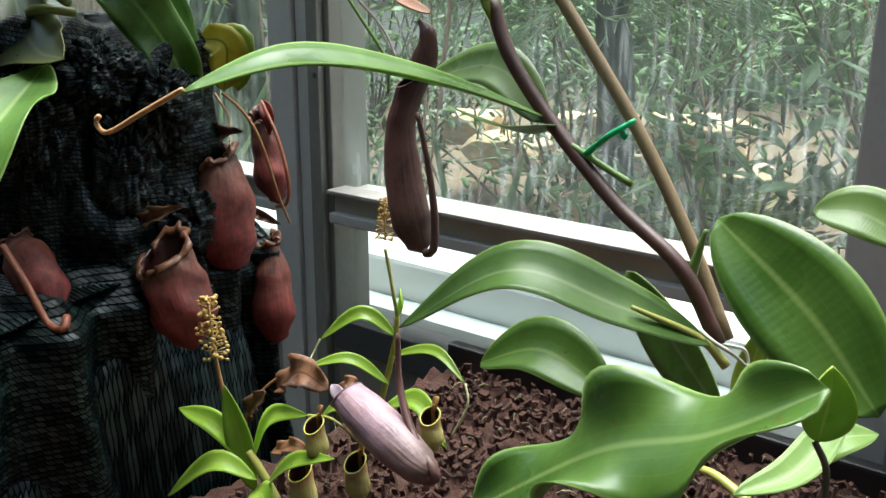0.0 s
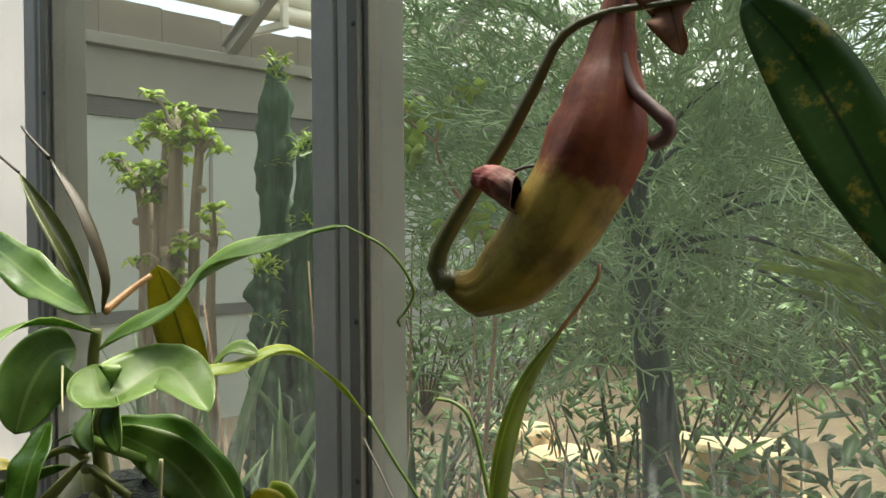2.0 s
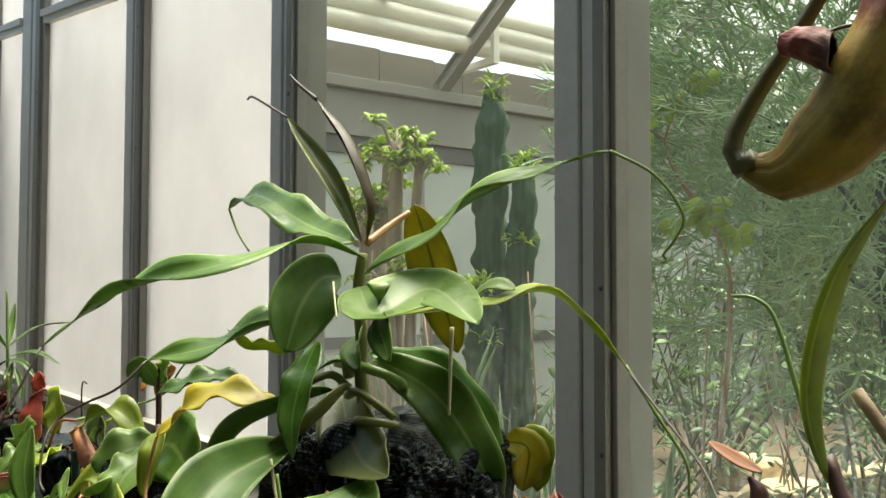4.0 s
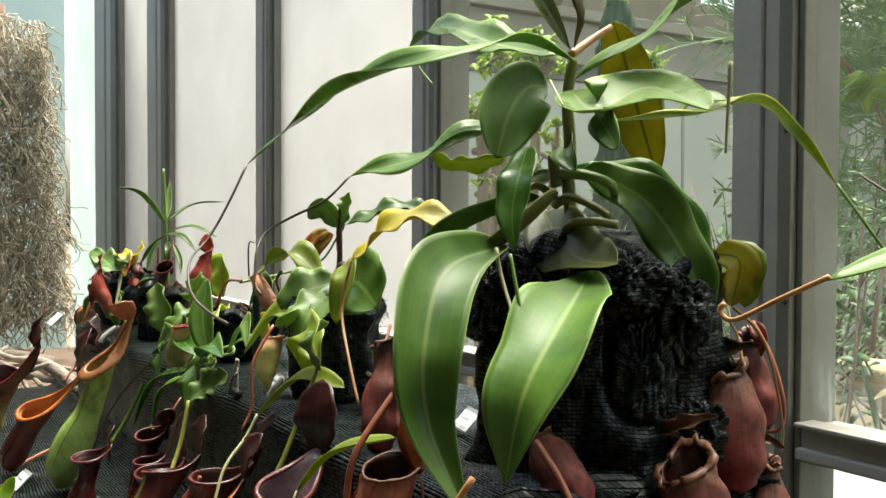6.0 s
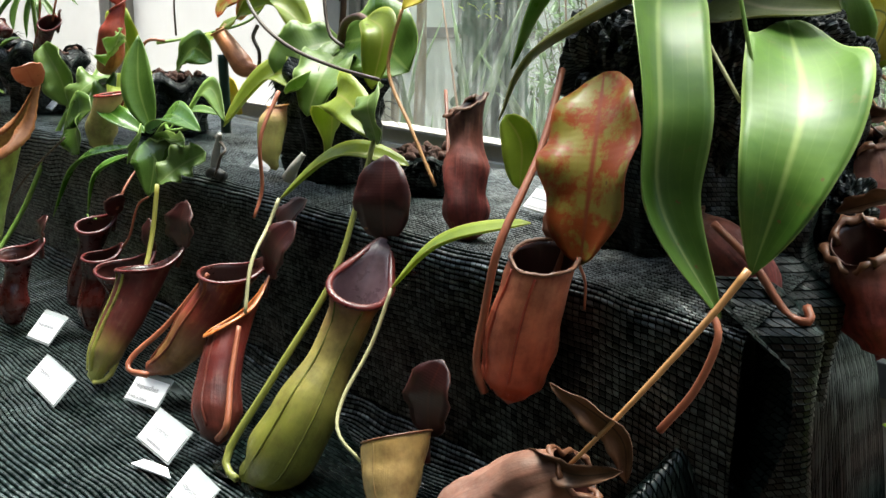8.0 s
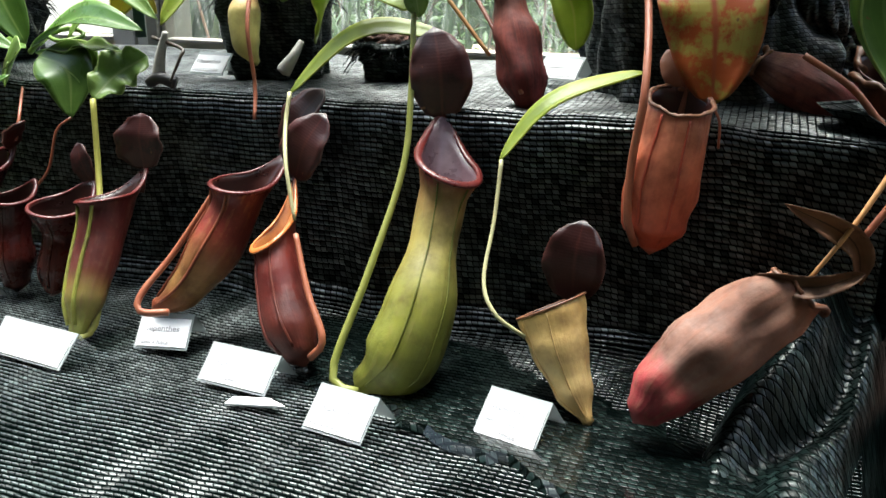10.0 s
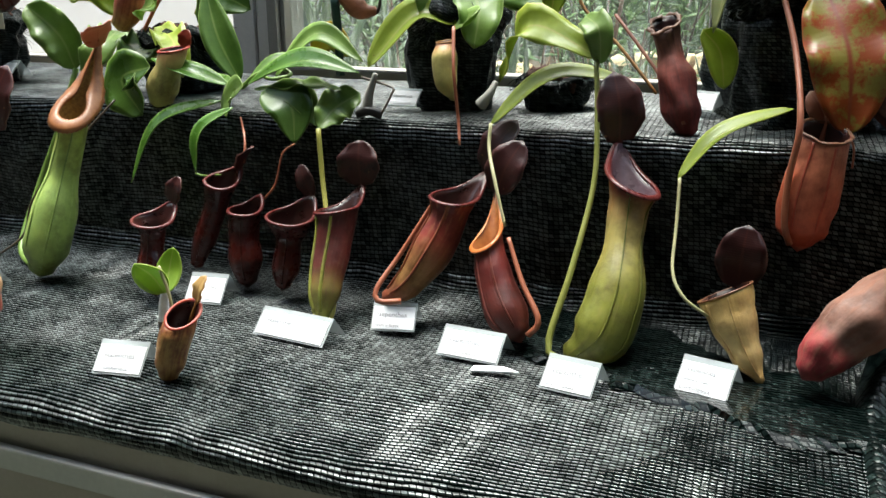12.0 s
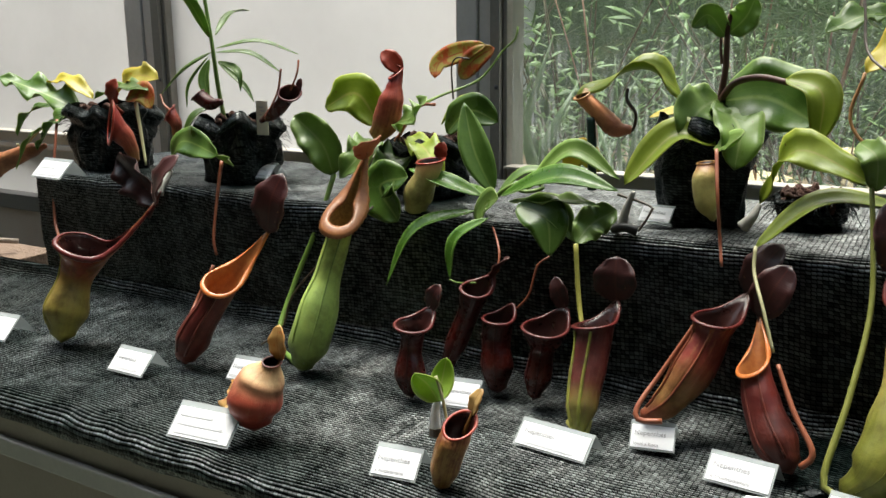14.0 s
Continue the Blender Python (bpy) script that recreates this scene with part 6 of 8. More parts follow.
tendril(n7, [(0.369, 0.480, 0.949), (0.301, 0.480, 0.979), (0.253, 0.480, 0.998), (0.238, 0.480, 0.996)], 0.0021, 0.0018, STEM_DARK, "tendril")
tendril(n7, [(0.437, 0.490, 0.965), (0.387, 0.490, 0.994), (0.357, 0.490, 1.014)], 0.0032, 0.0017, STEM_DARK, "tendril")
tendril(n7, [(0.795, 0.690, 0.870), (0.830, 0.730, 0.840), (0.855, 0.750, 0.792), (0.834, 0.760, 0.763), (0.809, 0.770, 0.747), (0.813, 0.770, 0.740)], 0.0021, 0.0021, STEM_GREEN, "tendril")
tendril(n7, [(0.701, 0.820, 0.601), (0.743, 0.830, 0.541), (0.777, 0.850, 0.478), (0.781, 0.850, 0.435)], 0.0023, 0.0022, STEM_GREEN, "tendril")
tendril(n7, [(0.965, 0.320, 0.673), (0.963, 0.320, 0.641), (0.961, 0.320, 0.602)], 0.0019, 0.0012, STEM_PALE, "tendril")
tendril(n7, [(0.255, 0.18, 0.625), (0.27, 0.15, 0.573), (0.28, 0.12, 0.527), (0.307, 0.09, 0.504), (0.361, 0.07, 0.479), (0.421, 0.06, 0.46), (0.481, 0.06, 0.448), (0.536, 0.06, 0.442)], 0.0017, 0.0017, STEM_DARK, "tendril")
tendril(n7, [(0.353, 0.287, 0.609), (0.355, 0.25, 0.576), (0.322, 0.22, 0.556), (0.304, 0.19, 0.535), (0.322, 0.17, 0.511), (0.344, 0.16, 0.47), (0.366, 0.16, 0.458)], 0.0018, 0.0018, STEM_DARK, "tendril")
tendril(n7, [(0.151, 0.490, 0.833), (0.185, 0.490, 0.794), (0.227, 0.490, 0.762)], 0.0023, 0.0018, STEM_GREEN, "tendril")
tendril(n7, [(0.622, 0.410, 0.711), (0.66, 0.39, 0.69), (0.69, 0.375, 0.672)], 0.0016, 0.001, STEM_PALE, "tendril")
leaf(n7, [(0.576, 0.380, 0.522), (0.658, 0.250, 0.499), (0.700, 0.200, 0.428), (0.708, 0.200, 0.355), (0.763, 0.209, 0.276)], 0.08, (0.66, -0.7, 0.2), BROAD_GREEN, seed=91, fold=0.55, wave=0.16, n=40, waves=1.5, cross=10)
leaf(n7, [(0.685, 0.420, 0.496), (0.759, 0.310, 0.441), (0.776, 0.260, 0.385), (0.763, 0.250, 0.303)], 0.1, (0.5, -0.75, 0.4), BROAD_GREEN, seed=92, fold=0.3, wave=0.22, n=40, waves=2, cross=10)
tendril(n7, [(0.646, 0.320, 0.521), (0.659, 0.320, 0.485), (0.706, 0.310, 0.429)], 0.0020, 0.0019, STEM_PALE, "tendril")
tendril(n7, [(0.700, 0.300, 0.516), (0.713, 0.300, 0.476), (0.729, 0.300, 0.432)], 0.0019, 0.0018, STEM_GREEN, "tendril")
tendril(n7, [(0.672, 0.375, 0.483), (0.689, 0.362, 0.477), (0.704, 0.352, 0.472)], 0.0022, 0.002, STEM_RED, "tendril")
tendril(n7, [(0.755, 0.209, 0.280), (0.767, 0.200, 0.262), (0.758, 0.190, 0.221), (0.737, 0.180, 0.183)], 0.0030, 0.0034, STEM_RED, "tendril")
tendril(n7, [(0.249, 0.340, 0.493), (0.238, 0.330, 0.424), (0.302, 0.310, 0.362), (0.355, 0.300, 0.304)], 0.0024, 0.0022, STEM_ORANGE, "tendril")
pitcher(n7, [(0.713, 0.620, 0.238), (0.708, 0.620, 0.285), (0.700, 0.625, 0.334), (0.691, 0.630, 0.371)], [(0, 0.024), (0.22, 0.039), (0.55, 0.039), (0.85, 0.03), (1, 0.022)], (0.2, -0.8, 0.3), (DEAD_RED_JUG, BROWN_RIM, BROWN_RIM), rim=0.0045, lid=None, seed=28, dent=0.1, ribs=False, tilt=0.5, crumple=1.0, narrow=0.3, label="dull red withered jug")
pitcher(n7, [(0.715, 0.690, 0.117), (0.711, 0.690, 0.157), (0.699, 0.700, 0.204), (0.692, 0.705, 0.245)], [(0, 0.016), (0.25, 0.029), (0.6, 0.025), (1, 0.013)], (0.2, -0.8, 0.3), (DEAD_RED_JUG, BROWN_RIM, BROWN_RIM), rim=0.0035, lid=None, seed=29, dent=0.12, ribs=False, tilt=0.5, crumple=1.0, narrow=0.3, label="dull red withered jug")
pitcher(n7, [(0.620, 0.790, 0.275), (0.605, 0.790, 0.312), (0.594, 0.790, 0.356), (0.585, 0.790, 0.392)], [(0, 0.012), (0.25, 0.024), (0.6, 0.019), (1, 0.013)], (0.6, -0.7, 0.3), (DEAD_RED_JUG, BROWN_RIM, BROWN_RIM), rim=0.0025, lid=None, seed=30, dent=0.14, ribs=False, tilt=0.8, crumple=1.0, narrow=0.3, label="dull red withered jug")
pitcher(n7, [(0.785, 0.500, 0.191), (0.773, 0.500, 0.226), (0.760, 0.500, 0.260), (0.748, 0.500, 0.288)], [(0, 0.02), (0.25, 0.036), (0.65, 0.035), (1, 0.033)], (0.2, -0.7, 0.5), (DEAD_RED_JUG, BROWN_RIM, BROWN_RIM), rim=0.004, lid=None, seed=31, dent=0.16, ribs=False, tilt=0.6, crumple=1.0, narrow=0.3, label="dull red withered jug")
pitcher(n7, [(0.724, 0.375, 0.241), (0.701, 0.380, 0.260), (0.662, 0.390, 0.281), (0.618, 0.400, 0.297)], [(0, 0.013), (0.25, 0.026), (0.65, 0.027), (1, 0.018)], (0.5, -0.7, 0.3), (DEAD_RED_JUG, BROWN_RIM, BROWN_RIM), rim=0.003, lid=None, seed=32, dent=0.14, ribs=False, tilt=0.5, crumple=1.0, narrow=0.3, label="dull red withered jug")
leaf(n7, [(0.724, 0.490, 0.315), (0.766, 0.480, 0.334), (0.804, 0.490, 0.350)], 0.02, (0.2, -0.8, 0.4), DRY_BROWN, "withered brown jug lid", seed=141, fold=0.9, wave=0.5)
leaf(n7, [(0.618, 0.650, 0.398), (0.680, 0.640, 0.395), (0.742, 0.630, 0.406)], 0.022, (0.2, -0.8, 0.4), DRY_BROWN, "withered brown jug lid", seed=142, fold=0.8, wave=0.6)
leaf(n7, [(0.666, 0.700, 0.281), (0.705, 0.690, 0.281), (0.723, 0.700, 0.272)], 0.016, (0.2, -0.8, 0.4), DRY_BROWN, "withered brown jug lid", seed=143, fold=0.9, wave=0.5)
leaf(n7, [(0.582, 0.800, 0.412), (0.608, 0.790, 0.394), (0.609, 0.790, 0.366)], 0.022, (0.4, -0.8, 0.2), RED_LID, "small red jug lid", seed=144, fold=0.3)
tendril(n7, [(0.666, 0.360, 0.311), (0.713, 0.355, 0.282), (0.748, 0.355, 0.245), (0.768, 0.360, 0.242), (0.759, 0.370, 0.251)], 0.0038, 0.0042, STEM_RED, "tendril")
tendril(n7, [(0.676, 0.600, 0.425), (0.655, 0.600, 0.353), (0.656, 0.590, 0.290), (0.681, 0.580, 0.238), (0.702, 0.570, 0.193)], 0.0026, 0.0034, STEM_ORANGE, "tendril")
tendril(n7, [(0.594, 0.790, 0.414), (0.636, 0.780, 0.366), (0.659, 0.775, 0.310), (0.649, 0.780, 0.275), (0.616, 0.790, 0.263)], 0.0024, 0.003, STEM_RED, "tendril")
tendril(n7, [(0.630, 0.660, 0.436), (0.661, 0.650, 0.404), (0.709, 0.630, 0.376)], 0.0016, 0.0012, STEM_DARK, "tendril")
tendril(n7, [(0.642, 0.670, 0.440), (0.679, 0.660, 0.412), (0.715, 0.630, 0.381)], 0.0018, 0.0014, STEM_ORANGE, "tendril")
tendril(n7, [(0.682, 0.650, 0.445), (0.705, 0.660, 0.424), (0.713, 0.680, 0.385), (0.700, 0.720, 0.301), (0.653, 0.780, 0.247)], 0.0022, 0.0018, STEM_ORANGE, "tendril")
leaf(n7, [(0.657, 0.640, 0.511), (0.682, 0.660, 0.502), (0.661, 0.670, 0.444)], 0.05, (0.3, -0.8, 0.4), YELLOW_LEAF, seed=145, tip="oval", wave=0.2)
leaf(n7, [(-0.620, 0.620, 0.462), (-0.612, 0.640, 0.499), (-0.514, 0.650, 0.529)], 0.05, (0.1, -0.9, 0.3), ORANGE_LEAF, "small orange leaf", seed=146, tip="oval", fold=0.15)
plant_label((-0.218, -0.171, 0.000), 0.064, 0.046, 9.9, ("Nepenthes", "x hookeriana"))
plant_label((-0.264, 0.066, 0.000), 0.058, 0.051, 10.0, ("Nepenthes", 1))
plant_label((-0.105, 0.005, 0.000), 0.110, 0.043, -4.7, ("Nepenthes", 1))
plant_label((0.035, 0.072, 0.000), 0.060, 0.043, 14.5, ("Nepenthes", "lowii x fusca"))
plant_label((0.147, 0.033, 0.000), 0.083, 0.044, -3.4, ("Nepenthes", "x trusmadiensis"))
plant_label((0.294, -0.010, 0.000), 0.064, 0.046, -7.2, ("Nepenthes", "lowii x truncata"))
plant_label((0.439, 0.036, 0.000), 0.062, 0.050, -11.1, ("Nepenthes", "(veitchii x lowii)", "burbidgeae"))
plant_label((-0.829, -0.088, 0.000), 0.083, 0.051, 1.4, ("Nepenthes", 1))
plant_label((-0.533, -0.223, 0.000), 0.107, 0.058, 7.0, (1, 1, 1))
plant_label((-0.623, -0.018, 0.000), 0.055, 0.047, 6.2, ("Nepenthes", 1))
plant_label((-1.195, -0.098, 0.000), 0.081, 0.059, 6.4, (1, 1))
plant_label((-0.942, 0.376, 0.258), 0.071, 0.046, -3.2, ("Nepenthes", 1))
plant_label((-0.058, 0.324, 0.258), 0.052, 0.036, -2.2, ("Nepenthes", 1))
plant_label((0.363, 0.441, 0.258), 0.053, 0.038, -10.9, (1, 1))
plant_label((-1.358, 0.163, 0.258), 0.102, 0.055, -2.2, (1, 1))
seedling = thing("seedling", "small pitcher plant seedling with two bright leaves and one jug", "seedling")
pitcher(seedling, [(-0.127, -0.143, 0.003), (-0.121, -0.138, 0.036), (-0.115, -0.133, 0.059), (-0.108, -0.128, 0.080)], [(0, 0.0117), (0.25, 0.0184), (0.7, 0.0198), (1, 0.0171)], (0, -0.8, 0.5), (SPECK_JUG, RED_RIM, TAN_LID), rim=0.0018, lid=((0.25, 0.2, 0.8), 0.034, 0.021, (-0.3, -0.7, 0.3)), seed=33, tilt=0.9, wing=0.15)
leaf(seedling, [(-0.164, -0.090, 0.086), (-0.174, -0.100, 0.111), (-0.180, -0.120, 0.131)], 0.040, (-0.2, -0.6, 0.75), LIME_LEAF, seed=94, tip='oval', fold=0.3)
leaf(seedling, [(-0.164, -0.090, 0.086), (-0.170, -0.070, 0.110), (-0.169, -0.060, 0.136)], 0.033, (0.5, -0.8, 0.2), LIME_LEAF, seed=95, tip='oval', fold=0.3)
tendril(seedling, [(-0.161, -0.100, 0.125), (-0.150, -0.100, 0.093), (-0.140, -0.105, 0.051), (-0.135, -0.117, 0.010)], 0.0021, 0.0018, STEM_PALE, "tendril")
tendril(seedling, [(-0.172, -0.085, 0.039), (-0.172, -0.085, 0.064), (-0.168, -0.085, 0.088)], 0.0094, 0.0050, CLEAR_WRAP, "wrap", "clear plastic wrap round the stem")
tendril(seedling, [(-0.172, -0.085, 0.036), (-0.172, -0.085, 0.047)], 0.0095, 0.0094, STEM_DARK, "plug")
stake_g = thing("plant_stake", "dark green plastic plant stake in the upper step", "stake")
tendril(stake_g, [(-0.142, 0.340, 0.303), (-0.143, 0.340, 0.362), (-0.147, 0.340, 0.419)], 0.0076, 0.0075, STAKE_GREEN, "stake")
peg = thing("plant_peg", "grey plastic stem peg standing on a black foot", "peg")
tendril(peg, [(-0.062, 0.270, 0.261), (-0.056, 0.270, 0.289), (-0.045, 0.270, 0.318)], 0.0084, 0.0037, STEM_GREY, "stem")
tendril(peg, [(-0.076, 0.270, 0.257), (-0.056, 0.265, 0.264), (-0.037, 0.270, 0.258)], 0.0068, 0.0084, BLACK, "foot")
tendril(peg, [(-0.073, 0.280, 0.310), (-0.016, 0.260, 0.301), (-0.011, 0.250, 0.292), (-0.028, 0.250, 0.263)], 0.0025, 0.0016, STEM_DARK, "twig")
peg2 = thing("plant_peg", "grey plastic stem peg standing on a black foot", "peg")
tendril(peg2, [(0.117, 0.270, 0.280), (0.130, 0.270, 0.296), (0.136, 0.280, 0.313)], 0.0095, 0.0036, STEM_GREY, "stem")
vine = thing("pitcher_plant_vine", "climbing pitcher plant with long leaves tied to a wooden stake", "pitcher plant")
tendril(vine, [(1.389, 0.500, 0.339), (1.357, 0.500, 0.389), (1.293, 0.520, 0.422), (1.220, 0.540, 0.477), (1.172, 0.550, 0.526), (1.147, 0.560, 0.570)], 0.0061, 0.0065, STEM_BROWN, "stem")
tendril(vine, [(1.301, 0.530, 0.436), (1.258, 0.530, 0.455), (1.220, 0.540, 0.469)], 0.0031, 0.0024, STEM_GREEN, "stem")
leaf(vine, [(1.068, 0.300, 0.509), (1.123, 0.360, 0.529), (1.164, 0.450, 0.512), (1.219, 0.530, 0.481)], 0.058, (-0.1, -0.45, 0.9), GREEN, seed=96, fold=0.25, n=28)
tendril(vine, [(1.070, 0.300, 0.511), (1.038, 0.290, 0.494), (1.006, 0.280, 0.477), (0.992, 0.280, 0.483), (0.997, 0.280, 0.488)], 0.0021, 0.0020, STEM_ORANGE, "tendril")
leaf(vine, [(1.218, 0.540, 0.474), (1.145, 0.570, 0.512), (1.058, 0.580, 0.493)], 0.044, (0.1, -0.8, 0.5), PALE, seed=97, fold=0.2, tip='oval')
leaf(vine, [(1.232, 0.530, 0.474), (1.176, 0.550, 0.464), (1.102, 0.570, 0.471)], 0.028, (0, -0.3, -0.9), GREEN, seed=98, fold=0.1)
leaf(vine, [(1.153, 0.550, 0.551), (1.145, 0.555, 0.620), (1.165, 0.560, 0.710), (1.197, 0.570, 0.776)], 0.031, (-0.7, -0.6, 0.1), YELLOW_GREEN, seed=99, fold=1.0, n=24)
tendril(vine, [(1.191, 0.570, 0.769), (1.216, 0.570, 0.798), (1.232, 0.570, 0.819), (1.234, 0.570, 0.832)], 0.0022, 0.0017, STEM_ORANGE, "tendril")
tendril(vine, [(1.149, 0.550, 0.561), (1.125, 0.560, 0.609), (1.095, 0.570, 0.678), (1.075, 0.570, 0.696), (1.051, 0.570, 0.698)], 0.0026, 0.0017, STEM_GREEN, "tendril")
leaf(vine, [(1.387, 0.490, 0.341), (1.328, 0.460, 0.366), (1.256, 0.430, 0.385), (1.170, 0.410, 0.326)], 0.052, (-0.1, -0.5, 0.85), GREEN, seed=100, fold=0.25, n=28)
tendril(vine, [(1.396, 0.500, 0.324), (1.379, 0.490, 0.344), (1.340, 0.460, 0.367)], 0.0042, 0.0016, STEM_YELLOW, "leaf_stalk")
leaf(vine, [(1.323, 0.470, 0.291), (1.257, 0.480, 0.307), (1.192, 0.490, 0.276)], 0.054, (-0.1, -0.6, 0.8), GREEN, seed=101, fold=0.35, tip='oval', n=22)
leaf(vine, [(1.374, 0.560, 0.256), (1.326, 0.580, 0.292), (1.266, 0.600, 0.343)], 0.054, (-0.5, -0.8, 0.2), PALE, seed=102, fold=0.2, tip='oval', n=22)
leaf(vine, [(1.529, 0.330, 0.393), (1.491, 0.340, 0.431), (1.433, 0.360, 0.466)], 0.059, (-0.3, -0.6, 0.75), GREEN, seed=103, fold=0.22, tip='oval', n=26)
leaf(vine, [(1.517, 0.420, 0.454), (1.490, 0.420, 0.466), (1.464, 0.420, 0.464)], 0.034, (-0.1, -0.6, 0.8), PALE, seed=104, fold=0.2, tip='oval')
leaf(vine, [(1.536, 0.200, 0.457), (1.497, 0.200, 0.428), (1.448, 0.205, 0.402), (1.382, 0.210, 0.346)], 0.054, (-0.2, -0.5, 0.85), GREEN, seed=105, fold=0.2, tip='oval', wave=0.5, waves=2.4, n=44, cross=10)
leaf(vine, [(1.530, 0.220, 0.427), (1.532, 0.220, 0.442), (1.532, 0.220, 0.457)], 0.020, (0.5, -0.85, 0.2), LIME_LEAF, seed=106, fold=0.3)
leaf(vine, [(1.406, 0.500, 0.287), (1.407, 0.520, 0.319), (1.414, 0.530, 0.357)], 0.021, (0, -0.5, 0.8), YELLOW_GREEN, seed=107, fold=0.3)
leaf(vine, [(1.487, 0.350, 0.343), (1.505, 0.360, 0.361), (1.521, 0.380, 0.361)], 0.024, (0, -0.5, 0.85), PALE, seed=108, fold=0.2)
leaf(vine, [(1.492, 0.250, 0.377), (1.510, 0.280, 0.383), (1.516, 0.340, 0.400)], 0.018, (0, -0.5, 0.85), PALE, seed=109, fold=0.3)
tendril(vine, [(1.497, 0.260, 0.369), (1.474, 0.270, 0.372), (1.452, 0.280, 0.363)], 0.0026, 0.0017, STEM_YELLOW, "leaf_stalk")
tendril(vine, [(1.529, 0.220, 0.427), (1.534, 0.220, 0.418), (1.535, 0.220, 0.405)], 0.0013, 0.0016, STEM_DARK, "leaf_stalk")
tendril(vine, [(1.359, 0.510, 0.376), (1.364, 0.510, 0.396), (1.369, 0.510, 0.417)], 0.0055, 0.0017, STEM_GREEN, "shoot")
stake = thing("wooden_stake", "pale wooden stake with a green plastic tie", "stake")
tendril(stake, [(1.167, 0.570, 0.623), (1.280, 0.560, 0.484), (1.340, 0.550, 0.398), (1.381, 0.540, 0.327)], 0.0054, 0.0056, STAKE_WOOD, "pole")
tendril(stake, [(1.259, 0.530, 0.454), (1.284, 0.520, 0.473), (1.300, 0.530, 0.485)], 0.0030, 0.0022, TIE_GREEN, "tie", "bright green plastic tie")
tendril(stake, [(1.291, 0.525, 0.478), (1.294, 0.525, 0.472), (1.297, 0.525, 0.475)], 0.0031, 0.0013, TIE_GREEN, "tie", "bright green plastic tie")
tendril(stake, [(1.381, 0.485, 0.352), (1.393, 0.480, 0.348), (1.404, 0.490, 0.338), (1.411, 0.500, 0.328), (1.408, 0.500, 0.339), (1.401, 0.480, 0.348)], 0.0014, 0.0012, STRING, "string", "pale string knotted round stem and stake")
pitcher(vine, [(1.119, 0.500, 0.362), (1.108, 0.500, 0.385), (1.095, 0.505, 0.428), (1.090, 0.510, 0.466), (1.100, 0.520, 0.506)], [(0, 0.0113), (0.15, 0.0180), (0.4, 0.0165), (0.7, 0.0129), (0.85, 0.0118), (1, 0.0134)], (-0.6, -0.7, 0.2), (DRIED_JUG, DRIED_RIM, TAN_LID), rim=0.0010, lid=None, seed=34, tilt=1.2, ribs=False)
pitcher(vine, [(1.100, 0.520, 0.506), (1.109, 0.520, 0.524), (1.111, 0.520, 0.539), (1.102, 0.520, 0.551)], [(0, 0.0125), (0.3, 0.0110), (0.7, 0.0075), (1, 0.0025)], (-0.6, -0.7, 0.2), (DRIED_JUG, DRIED_RIM, TAN_LID), rim=0.0000, lid=None, seed=35, tilt=0.2, ribs=False)
leaf(vine, [(1.114, 0.520, 0.557), (1.096, 0.515, 0.564), (1.070, 0.510, 0.577)], 0.015, (-0.1, -0.4, 0.9), DRY_ORANGE, "dried orange-brown jug lid", seed=110, fold=0.2, tip='oval')
tendril(vine, [(1.124, 0.490, 0.479), (1.135, 0.490, 0.438), (1.142, 0.490, 0.395), (1.141, 0.490, 0.365), (1.132, 0.490, 0.360)], 0.0020, 0.0040, DRIED_RIM, "tendril")
tendril(vine, [(0.815, 0.700, 0.605), (0.907, 0.650, 0.567), (1.009, 0.580, 0.538), (1.068, 0.530, 0.517)], 0.0017, 0.0013, STEM_DARK, "tendril")
hang = thing("hanging_pitcher", "large hanging olive and red pitcher on a dark leaf tendril", "pitcher plant")
pitcher(hang, [(1.069, 0.570, 0.812), (1.106, 0.575, 0.804), (1.156, 0.580, 0.837), (1.189, 0.595, 0.891), (1.213, 0.605, 0.943), (1.216, 0.615, 0.994), (1.221, 0.622, 1.044), (1.226, 0.630, 1.095)], [(0, 0.0109), (0.09, 0.0228), (0.23, 0.0347), (0.41, 0.0412), (0.575, 0.0437), (0.68, 0.0357), (0.8, 0.0213), (0.9, 0.0144), (1, 0.0089)], (0.75, 0.25, -0.2), (BIG_JUG, DRIED_RIM, DRY_BROWN), rim=0.0000, lid=None, seed=36, tilt=0, dent=0.11, ribs=False, sides=40)
tendril(hang, [(1.270, 0.595, 0.931), (1.284, 0.595, 0.937), (1.286, 0.595, 0.947), (1.269, 0.598, 0.963), (1.249, 0.602, 0.982), (1.234, 0.610, 1.012), (1.230, 0.615, 1.041), (1.238, 0.620, 1.073)], 0.0070, 0.0040, DRIED_RIM, "lip", "rolled dark lip of the mouth")
leaf(hang, [(1.228, 0.630, 1.095), (1.269, 0.620, 1.063), (1.291, 0.610, 1.005)], 0.042, (-0.2, -0.9, 0.3), DRY_ORANGE, "crumpled dry brown lid", seed=111, fold=0.5, wave=0.6, tip='oval', n=20)
tendril(hang, [(1.084, 0.560, 0.816), (1.067, 0.560, 0.812), (1.062, 0.560, 0.837), (1.084, 0.570, 0.880), (1.125, 0.580, 0.937), (1.157, 0.590, 0.993), (1.179, 0.600, 1.036), (1.218, 0.610, 1.052), (1.266, 0.615, 1.052), (1.311, 0.620, 1.052), (1.340, 0.625, 1.047)], 0.0104, 0.0016, STEM_OLIVE, "tendril")
